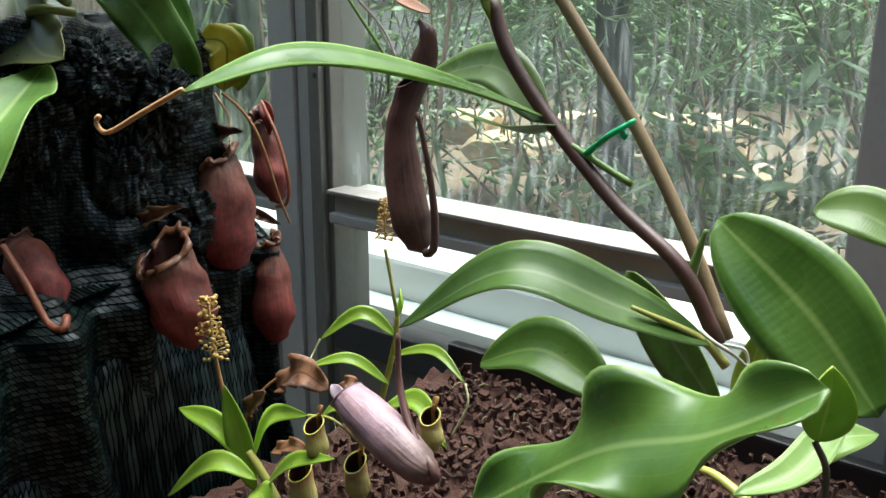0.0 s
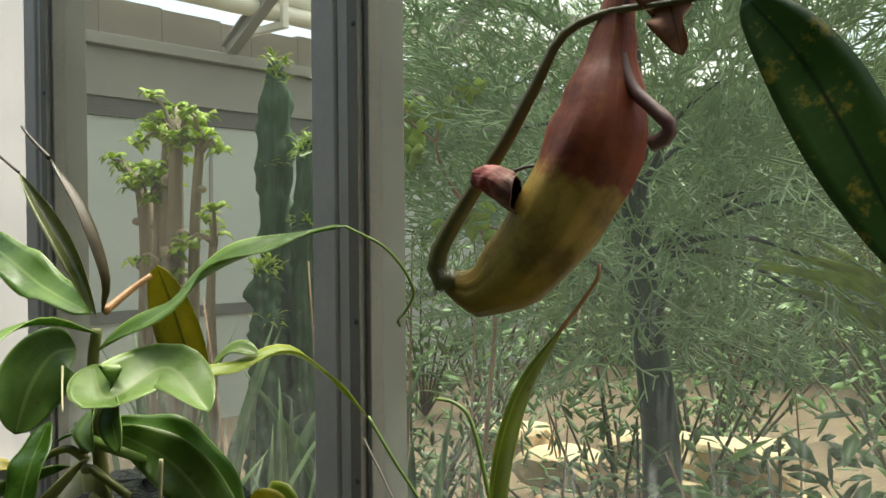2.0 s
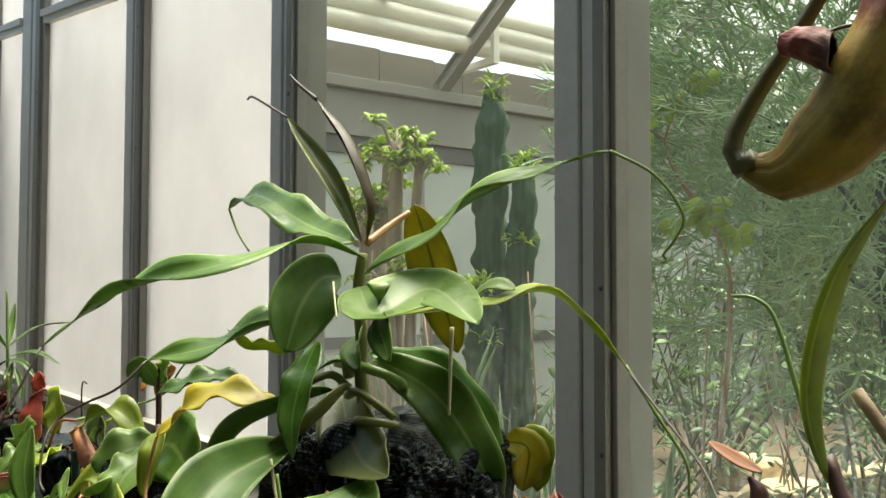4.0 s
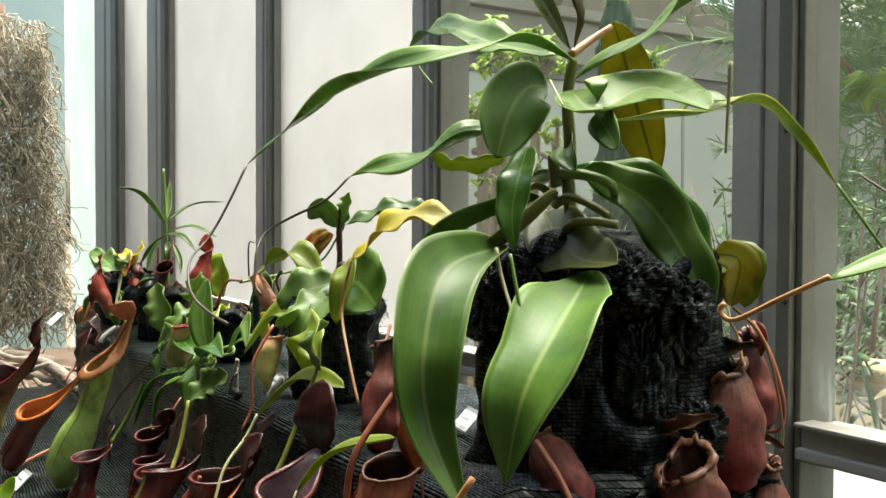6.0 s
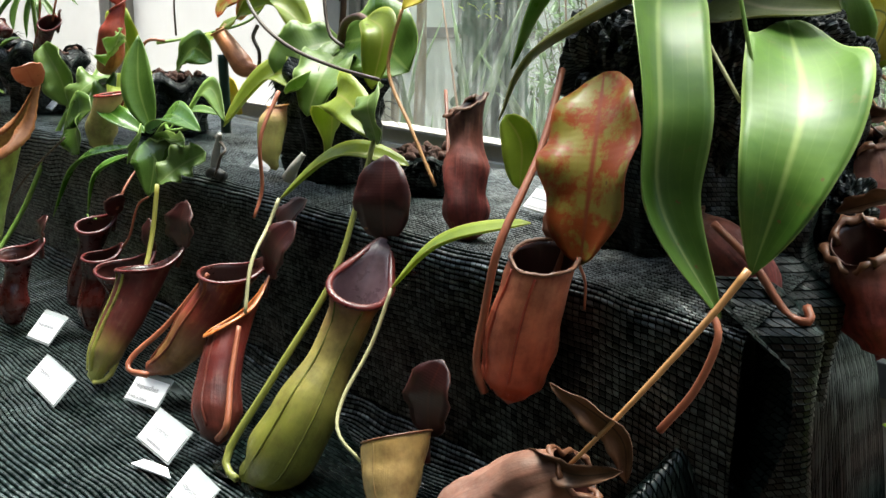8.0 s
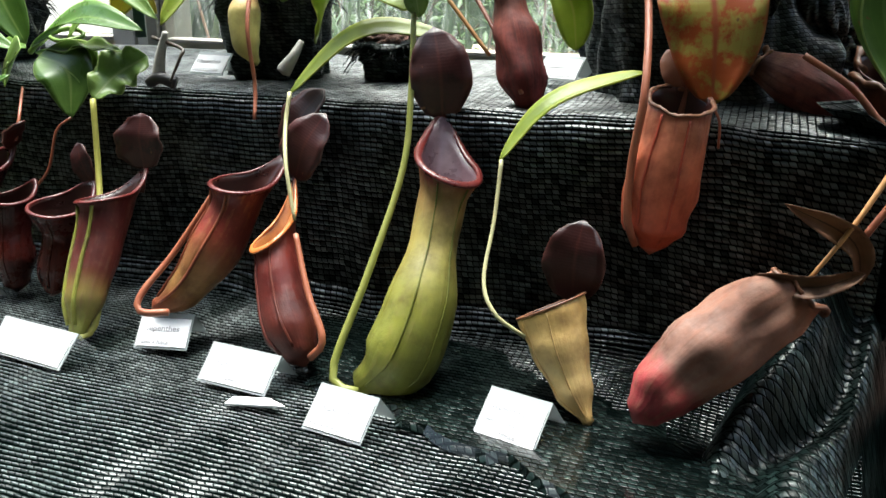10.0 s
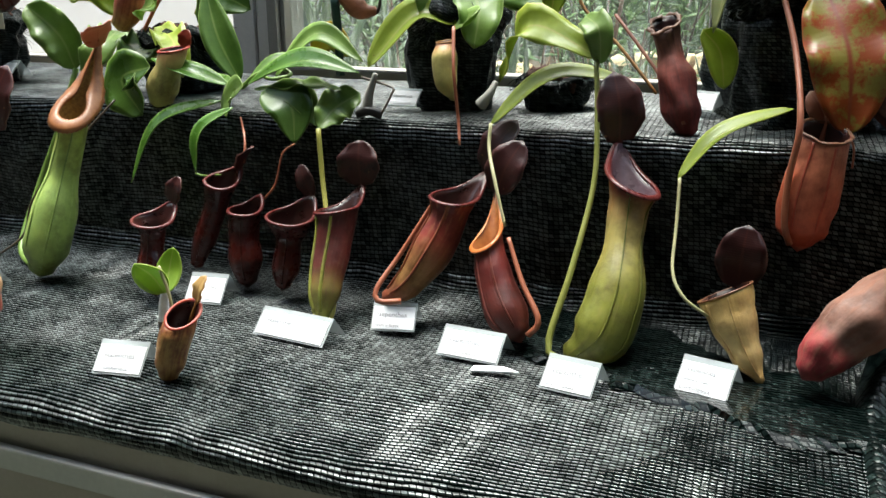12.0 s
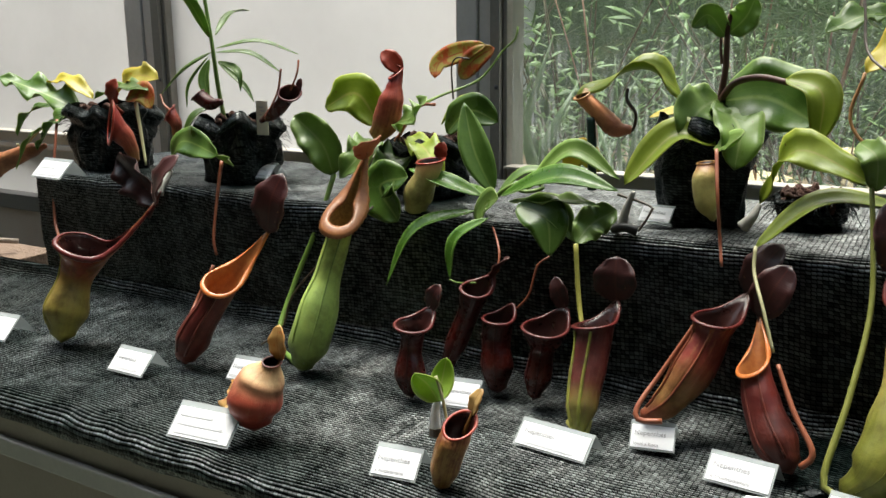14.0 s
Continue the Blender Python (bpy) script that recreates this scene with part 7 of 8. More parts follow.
pitcher(hang, [(1.120, 0.550, 0.909), (1.141, 0.550, 0.904), (1.163, 0.550, 0.892)], [(0, 0.0100), (0.4, 0.0139), (0.8, 0.0149), (1, 0.0144)], (0.3, 0.5, 0.7), (DEAD_RED_JUG, BROWN_RIM, BROWN_RIM), rim=0.0007, lid=None, seed=37, dent=0.2, ribs=False)
tendril(hang, [(1.140, 0.560, 0.910), (1.158, 0.570, 0.917), (1.170, 0.580, 0.919)], 0.0018, 0.0015, STEM_DARK, "tendril")
leaf(hang, [(1.338, 0.625, 1.050), (1.386, 0.620, 0.990), (1.431, 0.610, 0.912), (1.478, 0.600, 0.817)], 0.070, (-0.3, -0.75, 0.55), SPOTTED, seed=112, fold=0.12, tip='oval', n=28)
young1 = thing("young_plant", "young pitcher plant with narrow light green leaves in the soil", "seedling", "young plants in the planter")
leaf(young1, [(0.915, 0.470, 0.059), (0.894, 0.470, 0.125), (0.876, 0.470, 0.171)], 0.032, (0, -0.5, 0.85), LIME_LEAF, seed=113, fold=0.3)
leaf(young1, [(0.900, 0.470, 0.094), (0.870, 0.460, 0.129), (0.808, 0.460, 0.128)], 0.025, (0, -0.5, 0.85), LIME_LEAF, seed=114, fold=0.3)
leaf(young1, [(0.933, 0.460, 0.084), (0.891, 0.440, 0.099), (0.817, 0.430, 0.036)], 0.027, (0, -0.5, 0.85), LIME_LEAF, seed=115, fold=0.3)
leaf(young1, [(0.901, 0.480, 0.084), (0.937, 0.480, 0.149), (0.991, 0.480, 0.168)], 0.025, (0, -0.5, 0.85), LIME_LEAF, seed=116, fold=0.3)
leaf(young1, [(0.934, 0.470, 0.073), (0.989, 0.460, 0.124), (1.046, 0.460, 0.148)], 0.023, (0, -0.5, 0.85), LIME_LEAF, seed=117, fold=0.3)
leaf(young1, [(0.927, 0.460, 0.069), (0.952, 0.450, 0.076), (0.966, 0.440, 0.054)], 0.030, (0, -0.5, 0.85), LIME_LEAF, seed=118, fold=0.3)
tendril(young1, [(0.991, 0.480, 0.168), (1.026, 0.480, 0.174), (1.072, 0.470, 0.166)], 0.0015, 0.0011, STEM_YELLOW, "tendril")
tendril(young1, [(0.910, 0.470, 0.105), (0.935, 0.470, 0.080), (0.950, 0.470, 0.060)], 0.0043, 0.0055, STEM_YELLOW, "stem")
tendril(young1, [(0.875, 0.470, 0.159), (0.868, 0.470, 0.190), (0.864, 0.470, 0.214)], 0.0025, 0.0018, STEM_ORANGE, "flower_stalk")
flower_spike(young1, (0.865, 0.470, 0.201), (0.858, 0.470, 0.267), 0.0184, 1)
young2 = thing("young_plant", "young pitcher plant with a thin flower spike in the soil", "seedling", "young plants in the planter")
tendril(young2, [(0.957, 0.620, 0.100), (0.973, 0.620, 0.153), (0.986, 0.620, 0.203), (0.989, 0.620, 0.231)], 0.0040, 0.0029, STEM_YELLOW, "stem")
tendril(young2, [(0.989, 0.620, 0.231), (0.981, 0.620, 0.268), (0.973, 0.620, 0.304)], 0.0022, 0.0019, STEM_YELLOW, "flower_stalk")
flower_spike(young2, (0.973, 0.620, 0.314), (0.972, 0.620, 0.361), 0.0106, 2)
leaf(young2, [(0.988, 0.620, 0.207), (0.955, 0.600, 0.232), (0.910, 0.580, 0.197)], 0.019, (0, -0.5, 0.85), LIME_LEAF, seed=119, fold=0.3)
leaf(young2, [(0.977, 0.620, 0.182), (1.056, 0.600, 0.214), (1.111, 0.580, 0.200)], 0.014, (0, -0.5, 0.85), LIME_LEAF, seed=120, fold=0.3)
leaf(young2, [(0.994, 0.600, 0.159), (0.965, 0.570, 0.191), (0.916, 0.550, 0.175)], 0.015, (0, -0.5, 0.85), LIME_LEAF, seed=121, fold=0.3)
leaf(young2, [(0.986, 0.620, 0.227), (0.996, 0.620, 0.245), (0.993, 0.620, 0.263)], 0.019, (0, -0.5, 0.85), LIME_LEAF, seed=122, fold=0.3)
leaf(young2, [(0.980, 0.600, 0.124), (1.050, 0.580, 0.163), (1.103, 0.560, 0.134)], 0.025, (0, -0.5, 0.85), LIME_LEAF, seed=123, fold=0.3)
leaf(young2, [(0.965, 0.600, 0.113), (0.916, 0.600, 0.109), (0.878, 0.600, 0.075)], 0.020, (0, -0.5, 0.85), LIME_LEAF, seed=124, fold=0.3)
tendril(young2, [(1.111, 0.580, 0.200), (1.121, 0.570, 0.183), (1.109, 0.560, 0.149)], 0.0012, 0.0012, STEM_PALE, "tendril")
tendril(young2, [(0.910, 0.580, 0.197), (0.909, 0.570, 0.184), (0.912, 0.560, 0.178)], 0.0013, 0.0010, STEM_PALE, "tendril")
tendril(young2, [(0.916, 0.550, 0.175), (0.892, 0.530, 0.162), (0.864, 0.520, 0.134)], 0.0016, 0.0013, STEM_ORANGE, "tendril")
lilac = thing("fallen_pitcher", "lilac-grey hanging pitcher with drops of water over the soil", "pitcher plant")
pitcher(lilac, [(1.162, 0.460, 0.174), (1.148, 0.460, 0.177), (1.100, 0.470, 0.189), (1.044, 0.480, 0.206)], [(0, 0.0117), (0.12, 0.0176), (0.4, 0.0213), (0.75, 0.0203), (1, 0.0171)], (0.3, -0.3, 0.9), (PURPLE_JUG, PURPLE_RIM, PURPLE_RIM), rim=0.0008, lid=((-0.5, 0, 0.5), 0.021, 0.014, (0, -0.35, 0.93)), seed=38, tilt=0.4, ribs=False)
tendril(lilac, [(1.092, 0.500, 0.274), (1.102, 0.490, 0.230), (1.134, 0.470, 0.197), (1.171, 0.455, 0.178), (1.161, 0.455, 0.168)], 0.0024, 0.0056, DRIED_RIM, "tendril")
yj0 = thing("small_pitcher", "small yellow-green jug on the dark soil", "pitcher plant", "small jugs on the soil")
pitcher(yj0, [(1.097, 0.550, 0.136), (1.092, 0.550, 0.154), (1.090, 0.550, 0.170)], [(0, 0.0046), (0.3, 0.0116), (0.7, 0.0104), (1, 0.0098)], (0, -0.6, 0.7), (YELLOW_JUG, YELLOW_RIM, TAN_LID), rim=0.0009, lid=((0.4, 0, 0.8), 0.014, 0.010, (0, -0.35, 0.93)), seed=39, tilt=0.6, ribs=False)
yj1 = thing("small_pitcher", "small yellow-green jug on the dark soil", "pitcher plant", "small jugs on the soil")
pitcher(yj1, [(1.069, 0.470, 0.107), (1.065, 0.470, 0.128), (1.063, 0.470, 0.145)], [(0, 0.0049), (0.3, 0.0123), (0.7, 0.0110), (1, 0.0104)], (0, -0.6, 0.7), (YELLOW_JUG, YELLOW_RIM, TAN_LID), rim=0.0008, lid=((0.4, 0, 0.8), 0.013, 0.010, (0, -0.35, 0.93)), seed=40, tilt=0.6, ribs=False)
yj2 = thing("small_pitcher", "small yellow-green jug on the dark soil", "pitcher plant", "small jugs on the soil")
pitcher(yj2, [(0.993, 0.470, 0.065), (0.990, 0.470, 0.088), (0.987, 0.470, 0.110)], [(0, 0.0057), (0.3, 0.0142), (0.7, 0.0128), (1, 0.0121)], (0, -0.6, 0.7), (YELLOW_JUG, YELLOW_RIM, TAN_LID), rim=0.0009, lid=((0.4, 0, 0.8), 0.014, 0.011, (0, -0.35, 0.93)), seed=41, tilt=0.6, ribs=False)
yj3 = thing("small_pitcher", "small yellow-green jug on the dark soil", "pitcher plant", "small jugs on the soil")
pitcher(yj3, [(1.016, 0.470, 0.132), (1.012, 0.470, 0.151), (1.009, 0.470, 0.167)], [(0, 0.0046), (0.3, 0.0115), (0.7, 0.0103), (1, 0.0097)], (0, -0.6, 0.7), (YELLOW_JUG, YELLOW_RIM, TAN_LID), rim=0.0009, lid=((0.4, 0, 0.8), 0.014, 0.010, (0, -0.35, 0.93)), seed=42, tilt=0.6, ribs=False)
litter = thing("leaf_litter", "brown withered leaves lying on the soil", "dead leaf")
leaf(litter, [(0.924, 0.500, 0.169), (0.960, 0.500, 0.199), (1.000, 0.500, 0.191)], 0.036, (0, -0.6, 0.7), DRY_BROWN, seed=125, fold=0.3, wave=0.4, tip='oval')
leaf(litter, [(0.911, 0.500, 0.092), (0.947, 0.500, 0.111), (0.972, 0.500, 0.109)], 0.018, (0, -0.6, 0.7), DRY_BROWN, seed=126, fold=0.3, wave=0.4, tip='oval')
leaf(litter, [(0.889, 0.490, 0.123), (0.895, 0.490, 0.145), (0.918, 0.490, 0.168)], 0.021, (0, -0.6, 0.7), DRY_BROWN, seed=127, fold=0.3, wave=0.4, tip='oval')
leaf(litter, [(0.967, 0.550, 0.163), (0.983, 0.550, 0.177), (0.999, 0.550, 0.173)], 0.014, (0, -0.6, 0.7), DRY_BROWN, seed=128, fold=0.3, wave=0.4, tip='oval')


# ---- net-wrapped post, draped net, planter ----
def wrapped_post(at, rx, ry, z0, z1, seed, girth=((0, 0.9), (1, 0.85))):
    """A tall bundle wrapped in shade net: lumpy, with hanging folds and a gathered top."""
    bm = bmesh.new()
    uvl = bm.loops.layers.uv.verify()
    n, m = 150, 90
    rows = []
    for i in range(m + 1):
        k = i / m
        z = z0 + (z1 - z0) * min(1, k * 1.12)
        if k > 0.893:
            z = z1 + 0.012 * math.sin((k - 0.893) * 20)
        row = []
        for j in range(n):
            a = 6.2832 * j / n
            c, s = math.cos(a), math.sin(a)
            wide = profile(girth, k) * (1 if k < 0.8 else max(0.0, 1 - ((k - 0.8) / 0.2) ** 2.2) ** 0.5)
            lump = 0.2 * noise.noise(Vector((c * 1.6 + seed, s * 1.6, k * 3.4))) + 0.12 * noise.noise(Vector((c * 4, s * 4 + seed, k * 5)))
            fold = 0.06 * math.sin(a * 11 + 4 * noise.noise(Vector((c * 2, s * 2, k * 3 + seed)))) * (1 - k * 0.6)
            belt = -0.04 * math.exp(-((k - 0.62) / 0.05) ** 2)
            r = wide * (1 + lump + fold + belt)
            ripple = 1 + 0.006 * math.sin(k * 620)
            p = Vector((at[0] + c * rx * r * ripple, at[1] + s * ry * r * ripple, z + 0.05 * lump))
            row.append((bm.verts.new(p), a * 0.22, k * (z1 - z0)))
        rows.append(row)
    for a, b in zip(rows, rows[1:]):
        for j in range(n):
            vs = (a[j], a[(j + 1) % n], b[(j + 1) % n], b[j])
            f = bm.faces.new([v[0] for v in vs])
            for loop, v in zip(f.loops, vs):
                loop[uvl].uv = (v[1], v[2])
    bm.faces.new([v[0] for v in rows[-1]])
    return part("wrapping", bm, NET_FINE, None)


post = tagged(wrapped_post((0.54, 0.56), 0.14, 0.14, 0.2, 0.525, 3.0, ((0, 1.35), (0.25, 1.12), (0.6, 1.0), (0.8, 0.96), (1, 0.9))), "tall bundle wrapped in dark green shade net on the bench end", "net bundle")
post.name = "wrapped_post"


def bunch(at, size, seed, turns=5):
    """Gathered handful of net: deep creases and fine knitted ripples."""
    bm = bmesh.new()
    uvl = bm.loops.layers.uv.verify()
    n, m = 90, 60
    rows = []
    for i in range(m + 1):
        k = i / m
        row = []
        for j in range(n):
            a, b = 6.2832 * j / n, math.pi * k
            d = Vector((math.cos(a) * math.sin(b), math.sin(a) * math.sin(b), math.cos(b)))
            c = noise.noise(d * 1.5 + Vector((seed, 0, 0)))
            crease = 1 - abs(noise.noise(Vector((d.x * turns, d.y * turns, d.z * 1.6 + seed)))) * 2
            r = 1 + 0.35 * c - 0.26 * max(0, crease) ** 2 + 0.012 * math.sin(k * 260)
            row.append((bm.verts.new(Vector(at) + Vector((d.x * size[0], d.y * size[1], d.z * size[2])) * r), a * size[0], b * size[2]))
        rows.append(row)
    for a, b in zip(rows, rows[1:]):
        for j in range(n):
            vs = (a[j], a[(j + 1) % n], b[(j + 1) % n], b[j])
            f = bm.faces.new([v[0] for v in vs])
            for loop, v in zip(f.loops, vs):
                loop[uvl].uv = (v[1], v[2])
    return part("net_fold", bm, NET_FINE, post, "gathered fold of glossy dark net")


bunch((0.655, 0.50, 0.475), (0.05, 0.05, 0.042), 1.0)
bunch((0.675, 0.565, 0.44), (0.042, 0.05, 0.055), 2.0)
bunch((0.665, 0.52, 0.36), (0.04, 0.045, 0.075), 3.0)
bunch((0.60, 0.45, 0.42), (0.05, 0.045, 0.08), 4.0)
bunch((0.55, 0.435, 0.47), (0.06, 0.045, 0.05), 6.0)
bunch((0.47, 0.45, 0.44), (0.055, 0.05, 0.07), 7.0)
bunch((0.69, 0.60, 0.29), (0.045, 0.07, 0.06), 9.0)


def end_drape(x, y0, y1, z0, z1, seed):
    """Net hanging down over the end of the bench in upright folds."""
    bm = bmesh.new()
    uvl = bm.loops.layers.uv.verify()
    ny, nz = 160, 110
    rows = []
    for j in range(nz + 1):
        z = z1 + (z0 - z1) * j / nz
        row = []
        for i in range(ny + 1):
            y = y0 + (y1 - y0) * i / ny
            out = 0.028 + 0.02 * math.sin(y * 55 + 3 * noise.noise(Vector((y * 6, z * 3, seed)))) + 0.03 * noise.noise(Vector((y * 7, z * 5, seed + 3)))
            out += 0.0012 * math.sin(z * 1200)
            row.append((bm.verts.new((x - 0.2 * (y - y0) + max(0.004, out) - 0.06 * max(0, (z - z1 + 0.04) / 0.04), y, z)), y, z))
        rows.append(row)
    for a, b in zip(rows, rows[1:]):
        for i in range(ny):
            vs = (a[i], a[i + 1], b[i + 1], b[i])
            f = bm.faces.new([v[0] for v in vs])
            for loop, v in zip(f.loops, vs):
                loop[uvl].uv = (v[1], v[2])
    return part("end_net", bm, NET_DARK)


tagged(end_drape(0.752, 0.262, 0.72, -0.06, 0.27, 4.0), "dark green shade net let down over the bench end", "shade net")


def heap(x0, x1, y0, y1, seed):
    """End of the bench net, let down in thick folds over the corner."""
    bm = bmesh.new()
    uvl = bm.loops.layers.uv.verify()
    nx, ny = 90, 260
    rows = []
    for j in range(ny + 1):
        y = y0 + (y1 - y0) * j / ny
        row = []
        for i in range(nx + 1):
            k = i / nx
            x = x0 + (x1 - x0) * k + 0.03 * noise.noise(Vector((y * 6, seed, 0)))
            w = 1 - abs(2 * k - 1) ** 3
            z = -0.02 + 0.075 * w * (0.55 + 0.5 * noise.noise(Vector((x * 9, y * 3.5, seed)))) + 0.022 * w * math.sin(x * 70 + 5 * noise.noise(Vector((x * 5, y * 5, seed))))
            z += 0.11 * w * max(0, (y - 0.12) / 0.25) if y < 0.42 else 0.13 * w
            z -= 0.06 * max(0, k - 0.75) / 0.25
            z += 0.0011 * math.sin(y * 1400 + x * 25)
            row.append((bm.verts.new((x, y, z)), x, y))
        rows.append(row)
    for a, b in zip(rows, rows[1:]):
        for i in range(nx):
            vs = (a[i], a[i + 1], b[i + 1], b[i])
            f = bm.faces.new([v[0] for v in vs])
            for loop, v in zip(f.loops, vs):
                loop[uvl].uv = (v[1], v[2])
    return part("draped_net", bm, NET_DARK)


tagged(heap(0.63, 0.785, -0.24, 0.62, 2.0), "dark green shade net hanging in thick folds over the bench end", "shade net")

# planter with coir
planter = thing("planter", "black planter filled with dark brown coir soil", "planter")
part("trough", boxes(((0.79, -0.12, -0.4), (2.1, 0.99, -0.05)), bevel=0.004), BLACK, planter, smooth=False)
for lo, hi in (((0.79, 0.972, -0.049), (2.1, 0.995, 0.035)), ((0.79, -0.12, -0.049), (2.1, -0.1, 0.035)), ((2.08, -0.099, -0.049), (2.1, 0.971, 0.035))):
    part("edge_board", boxes((lo, hi), bevel=0.004), BLACK, planter, smooth=False)


def soil_bed(x0, x1, y0, y1, z):
    bm = bmesh.new()
    nx, ny = 130, 110
    g = [[bm.verts.new((x0 + (x1 - x0) * i / nx, y0 + (y1 - y0) * j / ny, z + 0.022 * noise.noise(Vector((i * 0.11, j * 0.11, 2))) + 0.012 * noise.noise(Vector((i * 0.45, j * 0.45, 7))) + 0.006 * noise.noise(Vector((i * 1.3, j * 1.3, 1))))) for i in range(nx + 1)] for j in range(ny + 1)]
    for a, b in zip(g, g[1:]):
        for i in range(nx):
            bm.faces.new((a[i], a[i + 1], b[i + 1], b[i]))
    return bm


part("soil", soil_bed(0.795, 2.08, -0.1, 0.972, -0.005), SOIL, planter, "dark brown coir")
rng = random.Random(5)
chips = bmesh.new()
for i in range(3600):
    p = Vector((rng.uniform(0.84, 1.6), rng.uniform(0.2, 0.96), 0.008 + rng.uniform(-0.006, 0.012)))
    m = Matrix.LocRotScale(p, Euler((rng.random() * 6, rng.random() * 6, rng.random() * 6)), (rng.uniform(0.006, 0.022), rng.uniform(0.004, 0.01), rng.uniform(0.003, 0.007)))
    bmesh.ops.create_cube(chips, size=1, matrix=m)
tagged(part("coir_chips", chips, SOIL, smooth=False), "loose brown coir chips on the soil", "coir", kind="stuff")
fibre = bmesh.new()
for i in range(220):
    p = Vector((rng.uniform(0.84, 1.5), rng.uniform(0.3, 0.96), 0.015))
    d = Vector((rng.uniform(-1, 1), rng.uniform(-1, 1), rng.uniform(-0.1, 0.5))) * rng.uniform(0.01, 0.035)
    tube(fibre, [p, p + d * 0.5 + Vector((0, 0, 0.006)), p + d], 0.0006, 0.0004, 3, 4)
tagged(part("coir_fibres", fibre, STEM_PALE), "pale root fibres on the soil", "fibre", kind="stuff")

# black pot at the near end
pot = bmesh.new()
rings = []
for r, z in ((0.10, -0.05), (0.125, 0.16), (0.137, 0.165), (0.137, 0.19), (0.126, 0.19), (0.118, 0.12)):
    rings.append([pot.verts.new((1.63 + r * math.cos(a), 0.29 + r * math.sin(a), z)) for a in [6.2832 * j / 40 for j in range(40)]])
for a, b in zip(rings, rings[1:]):
    for j in range(40):
        pot.faces.new((a[j], a[(j + 1) % 40], b[(j + 1) % 40], b[j]))
pot.faces.new(rings[-1])
pot_thing = tagged(part("plant_pot", pot, BLACK), "black plastic plant pot standing on the soil", "plant pot")

# wet film on the net
wet = bmesh.new()
uvl = wet.loops.layers.uv.verify()
rows = []
for i in range(13):
    k = i / 12
    row = []
    for j in range(140):
        a = 6.2832 * j / 140
        c, q = math.cos(a), math.sin(a)
        rag = 0.05 * noise.noise(Vector((c * 2, q * 2, 4))) + 0.025 * noise.noise(Vector((c * 9, q * 9, 1))) + 0.008 * noise.noise(Vector((c * 30, q * 30, 2)))
        row.append(wet.verts.new((0.42 + k * (0.27 + rag) * c, 0.105 - k * 0.1 * c + k * (0.095 + 0.8 * rag) * q, 0.0085 if k < 0.99 else 0.002)))
    rows.append(row)
for a, b in zip(rows[1:], rows[2:]):
    for j in range(140):
        wet.faces.new((a[j], b[j], b[(j + 1) % 140], a[(j + 1) % 140]))
wet.faces.new(rows[1])
for v in rows[0]:
    wet.verts.remove(v)
for f in wet.faces:
    for loop in f.loops:
        loop[uvl].uv = loop.vert.co.xy
tagged(part("puddle", wet, NET_WET, smooth=False), "dark film of standing water on the net", "puddle")

shard = bmesh.new()
outline = [Vector(q) for q in ((0.206, -0.003, 0.008), (0.206, 0.012, 0.008), (0.240, 0.022, 0.008), (0.263, 0.013, 0.008))]
upper = [shard.verts.new(q) for q in outline]
lower = [shard.verts.new(q - Vector((0, 0, 0.002))) for q in outline]
shard.faces.new(upper)
shard.faces.new(lower[::-1])
for i in range(4):
    shard.faces.new((upper[i], lower[i], lower[(i + 1) % 4], upper[(i + 1) % 4]))
tagged(part("acrylic_shard", shard, PAPER, smooth=False), "broken pale shard of a label holder on the net", "shard")


# ---- hanging moss and driftwood at the far end ----
MOSS = surface("grey_moss", (0.34, 0.3, 0.21), (0.56, 0.5, 0.38), 30, 0.9)
BARK = surface("pale_bark", (0.12, 0.075, 0.05), (0.24, 0.17, 0.12), 14, 0.85, 0, 60, 0.8, 0.01)
DRIFT = surface("driftwood", (0.22, 0.17, 0.13), (0.42, 0.36, 0.3), 14, 0.85, 0, 60, 0.8, 0.008)
mossy = thing("moss_slab", "bark slab hung with pale grey trailing moss", "moss slab")
slab = bmesh.new()
tube(slab, [(-3.0, -0.2, 0.1), (-3.02, -0.05, 0.7), (-3.0, 0.12, 1.3), (-3.0, 0.16, 1.5)], 0.2, 0.09, 12, 16)
part("slab", slab, BARK, mossy)
rng = random.Random(21)
strands = bmesh.new()
for i in range(4200):
    z = rng.uniform(0.15, 1.42)
    y = rng.uniform(-0.45, 0.36) * (0.85 + 0.2 * (1.5 - z)) + 0.07
    x = -2.86 + rng.uniform(-0.05, 0.12)
    p = [Vector((x, y, z))]
    for q in range(4):
        p.append(p[-1] + Vector((rng.uniform(-0.03, 0.03), rng.uniform(-0.045, 0.045), rng.uniform(-0.07, 0.012))))
    tube(strands, p, 0.0036, 0.002, 3, 7)
part("moss", strands, MOSS, mossy, "tangled grey moss strands")
rng = random.Random(8)
for i in range(24):
    x, y = rng.uniform(-3.0, -1.95), rng.uniform(-0.5, 0.25)
    d = Vector((rng.uniform(-0.3, 0.3), rng.uniform(-0.3, 0.3), rng.uniform(0.0, 0.12)))
    p = Vector((x, y, -0.02 + 0.05 * rng.random()))
    bm = tube(bmesh.new(), [p - d, p + Vector((0.03, 0.02, 0.03)), p + d * 0.6, p + d], rng.choice((0.008, 0.014, 0.03, 0.045)), 0.007, 8, 14)
    tagged(part("driftwood", bm, DRIFT), "pale weathered piece of driftwood beside the bench", "driftwood", "driftwood pieces")
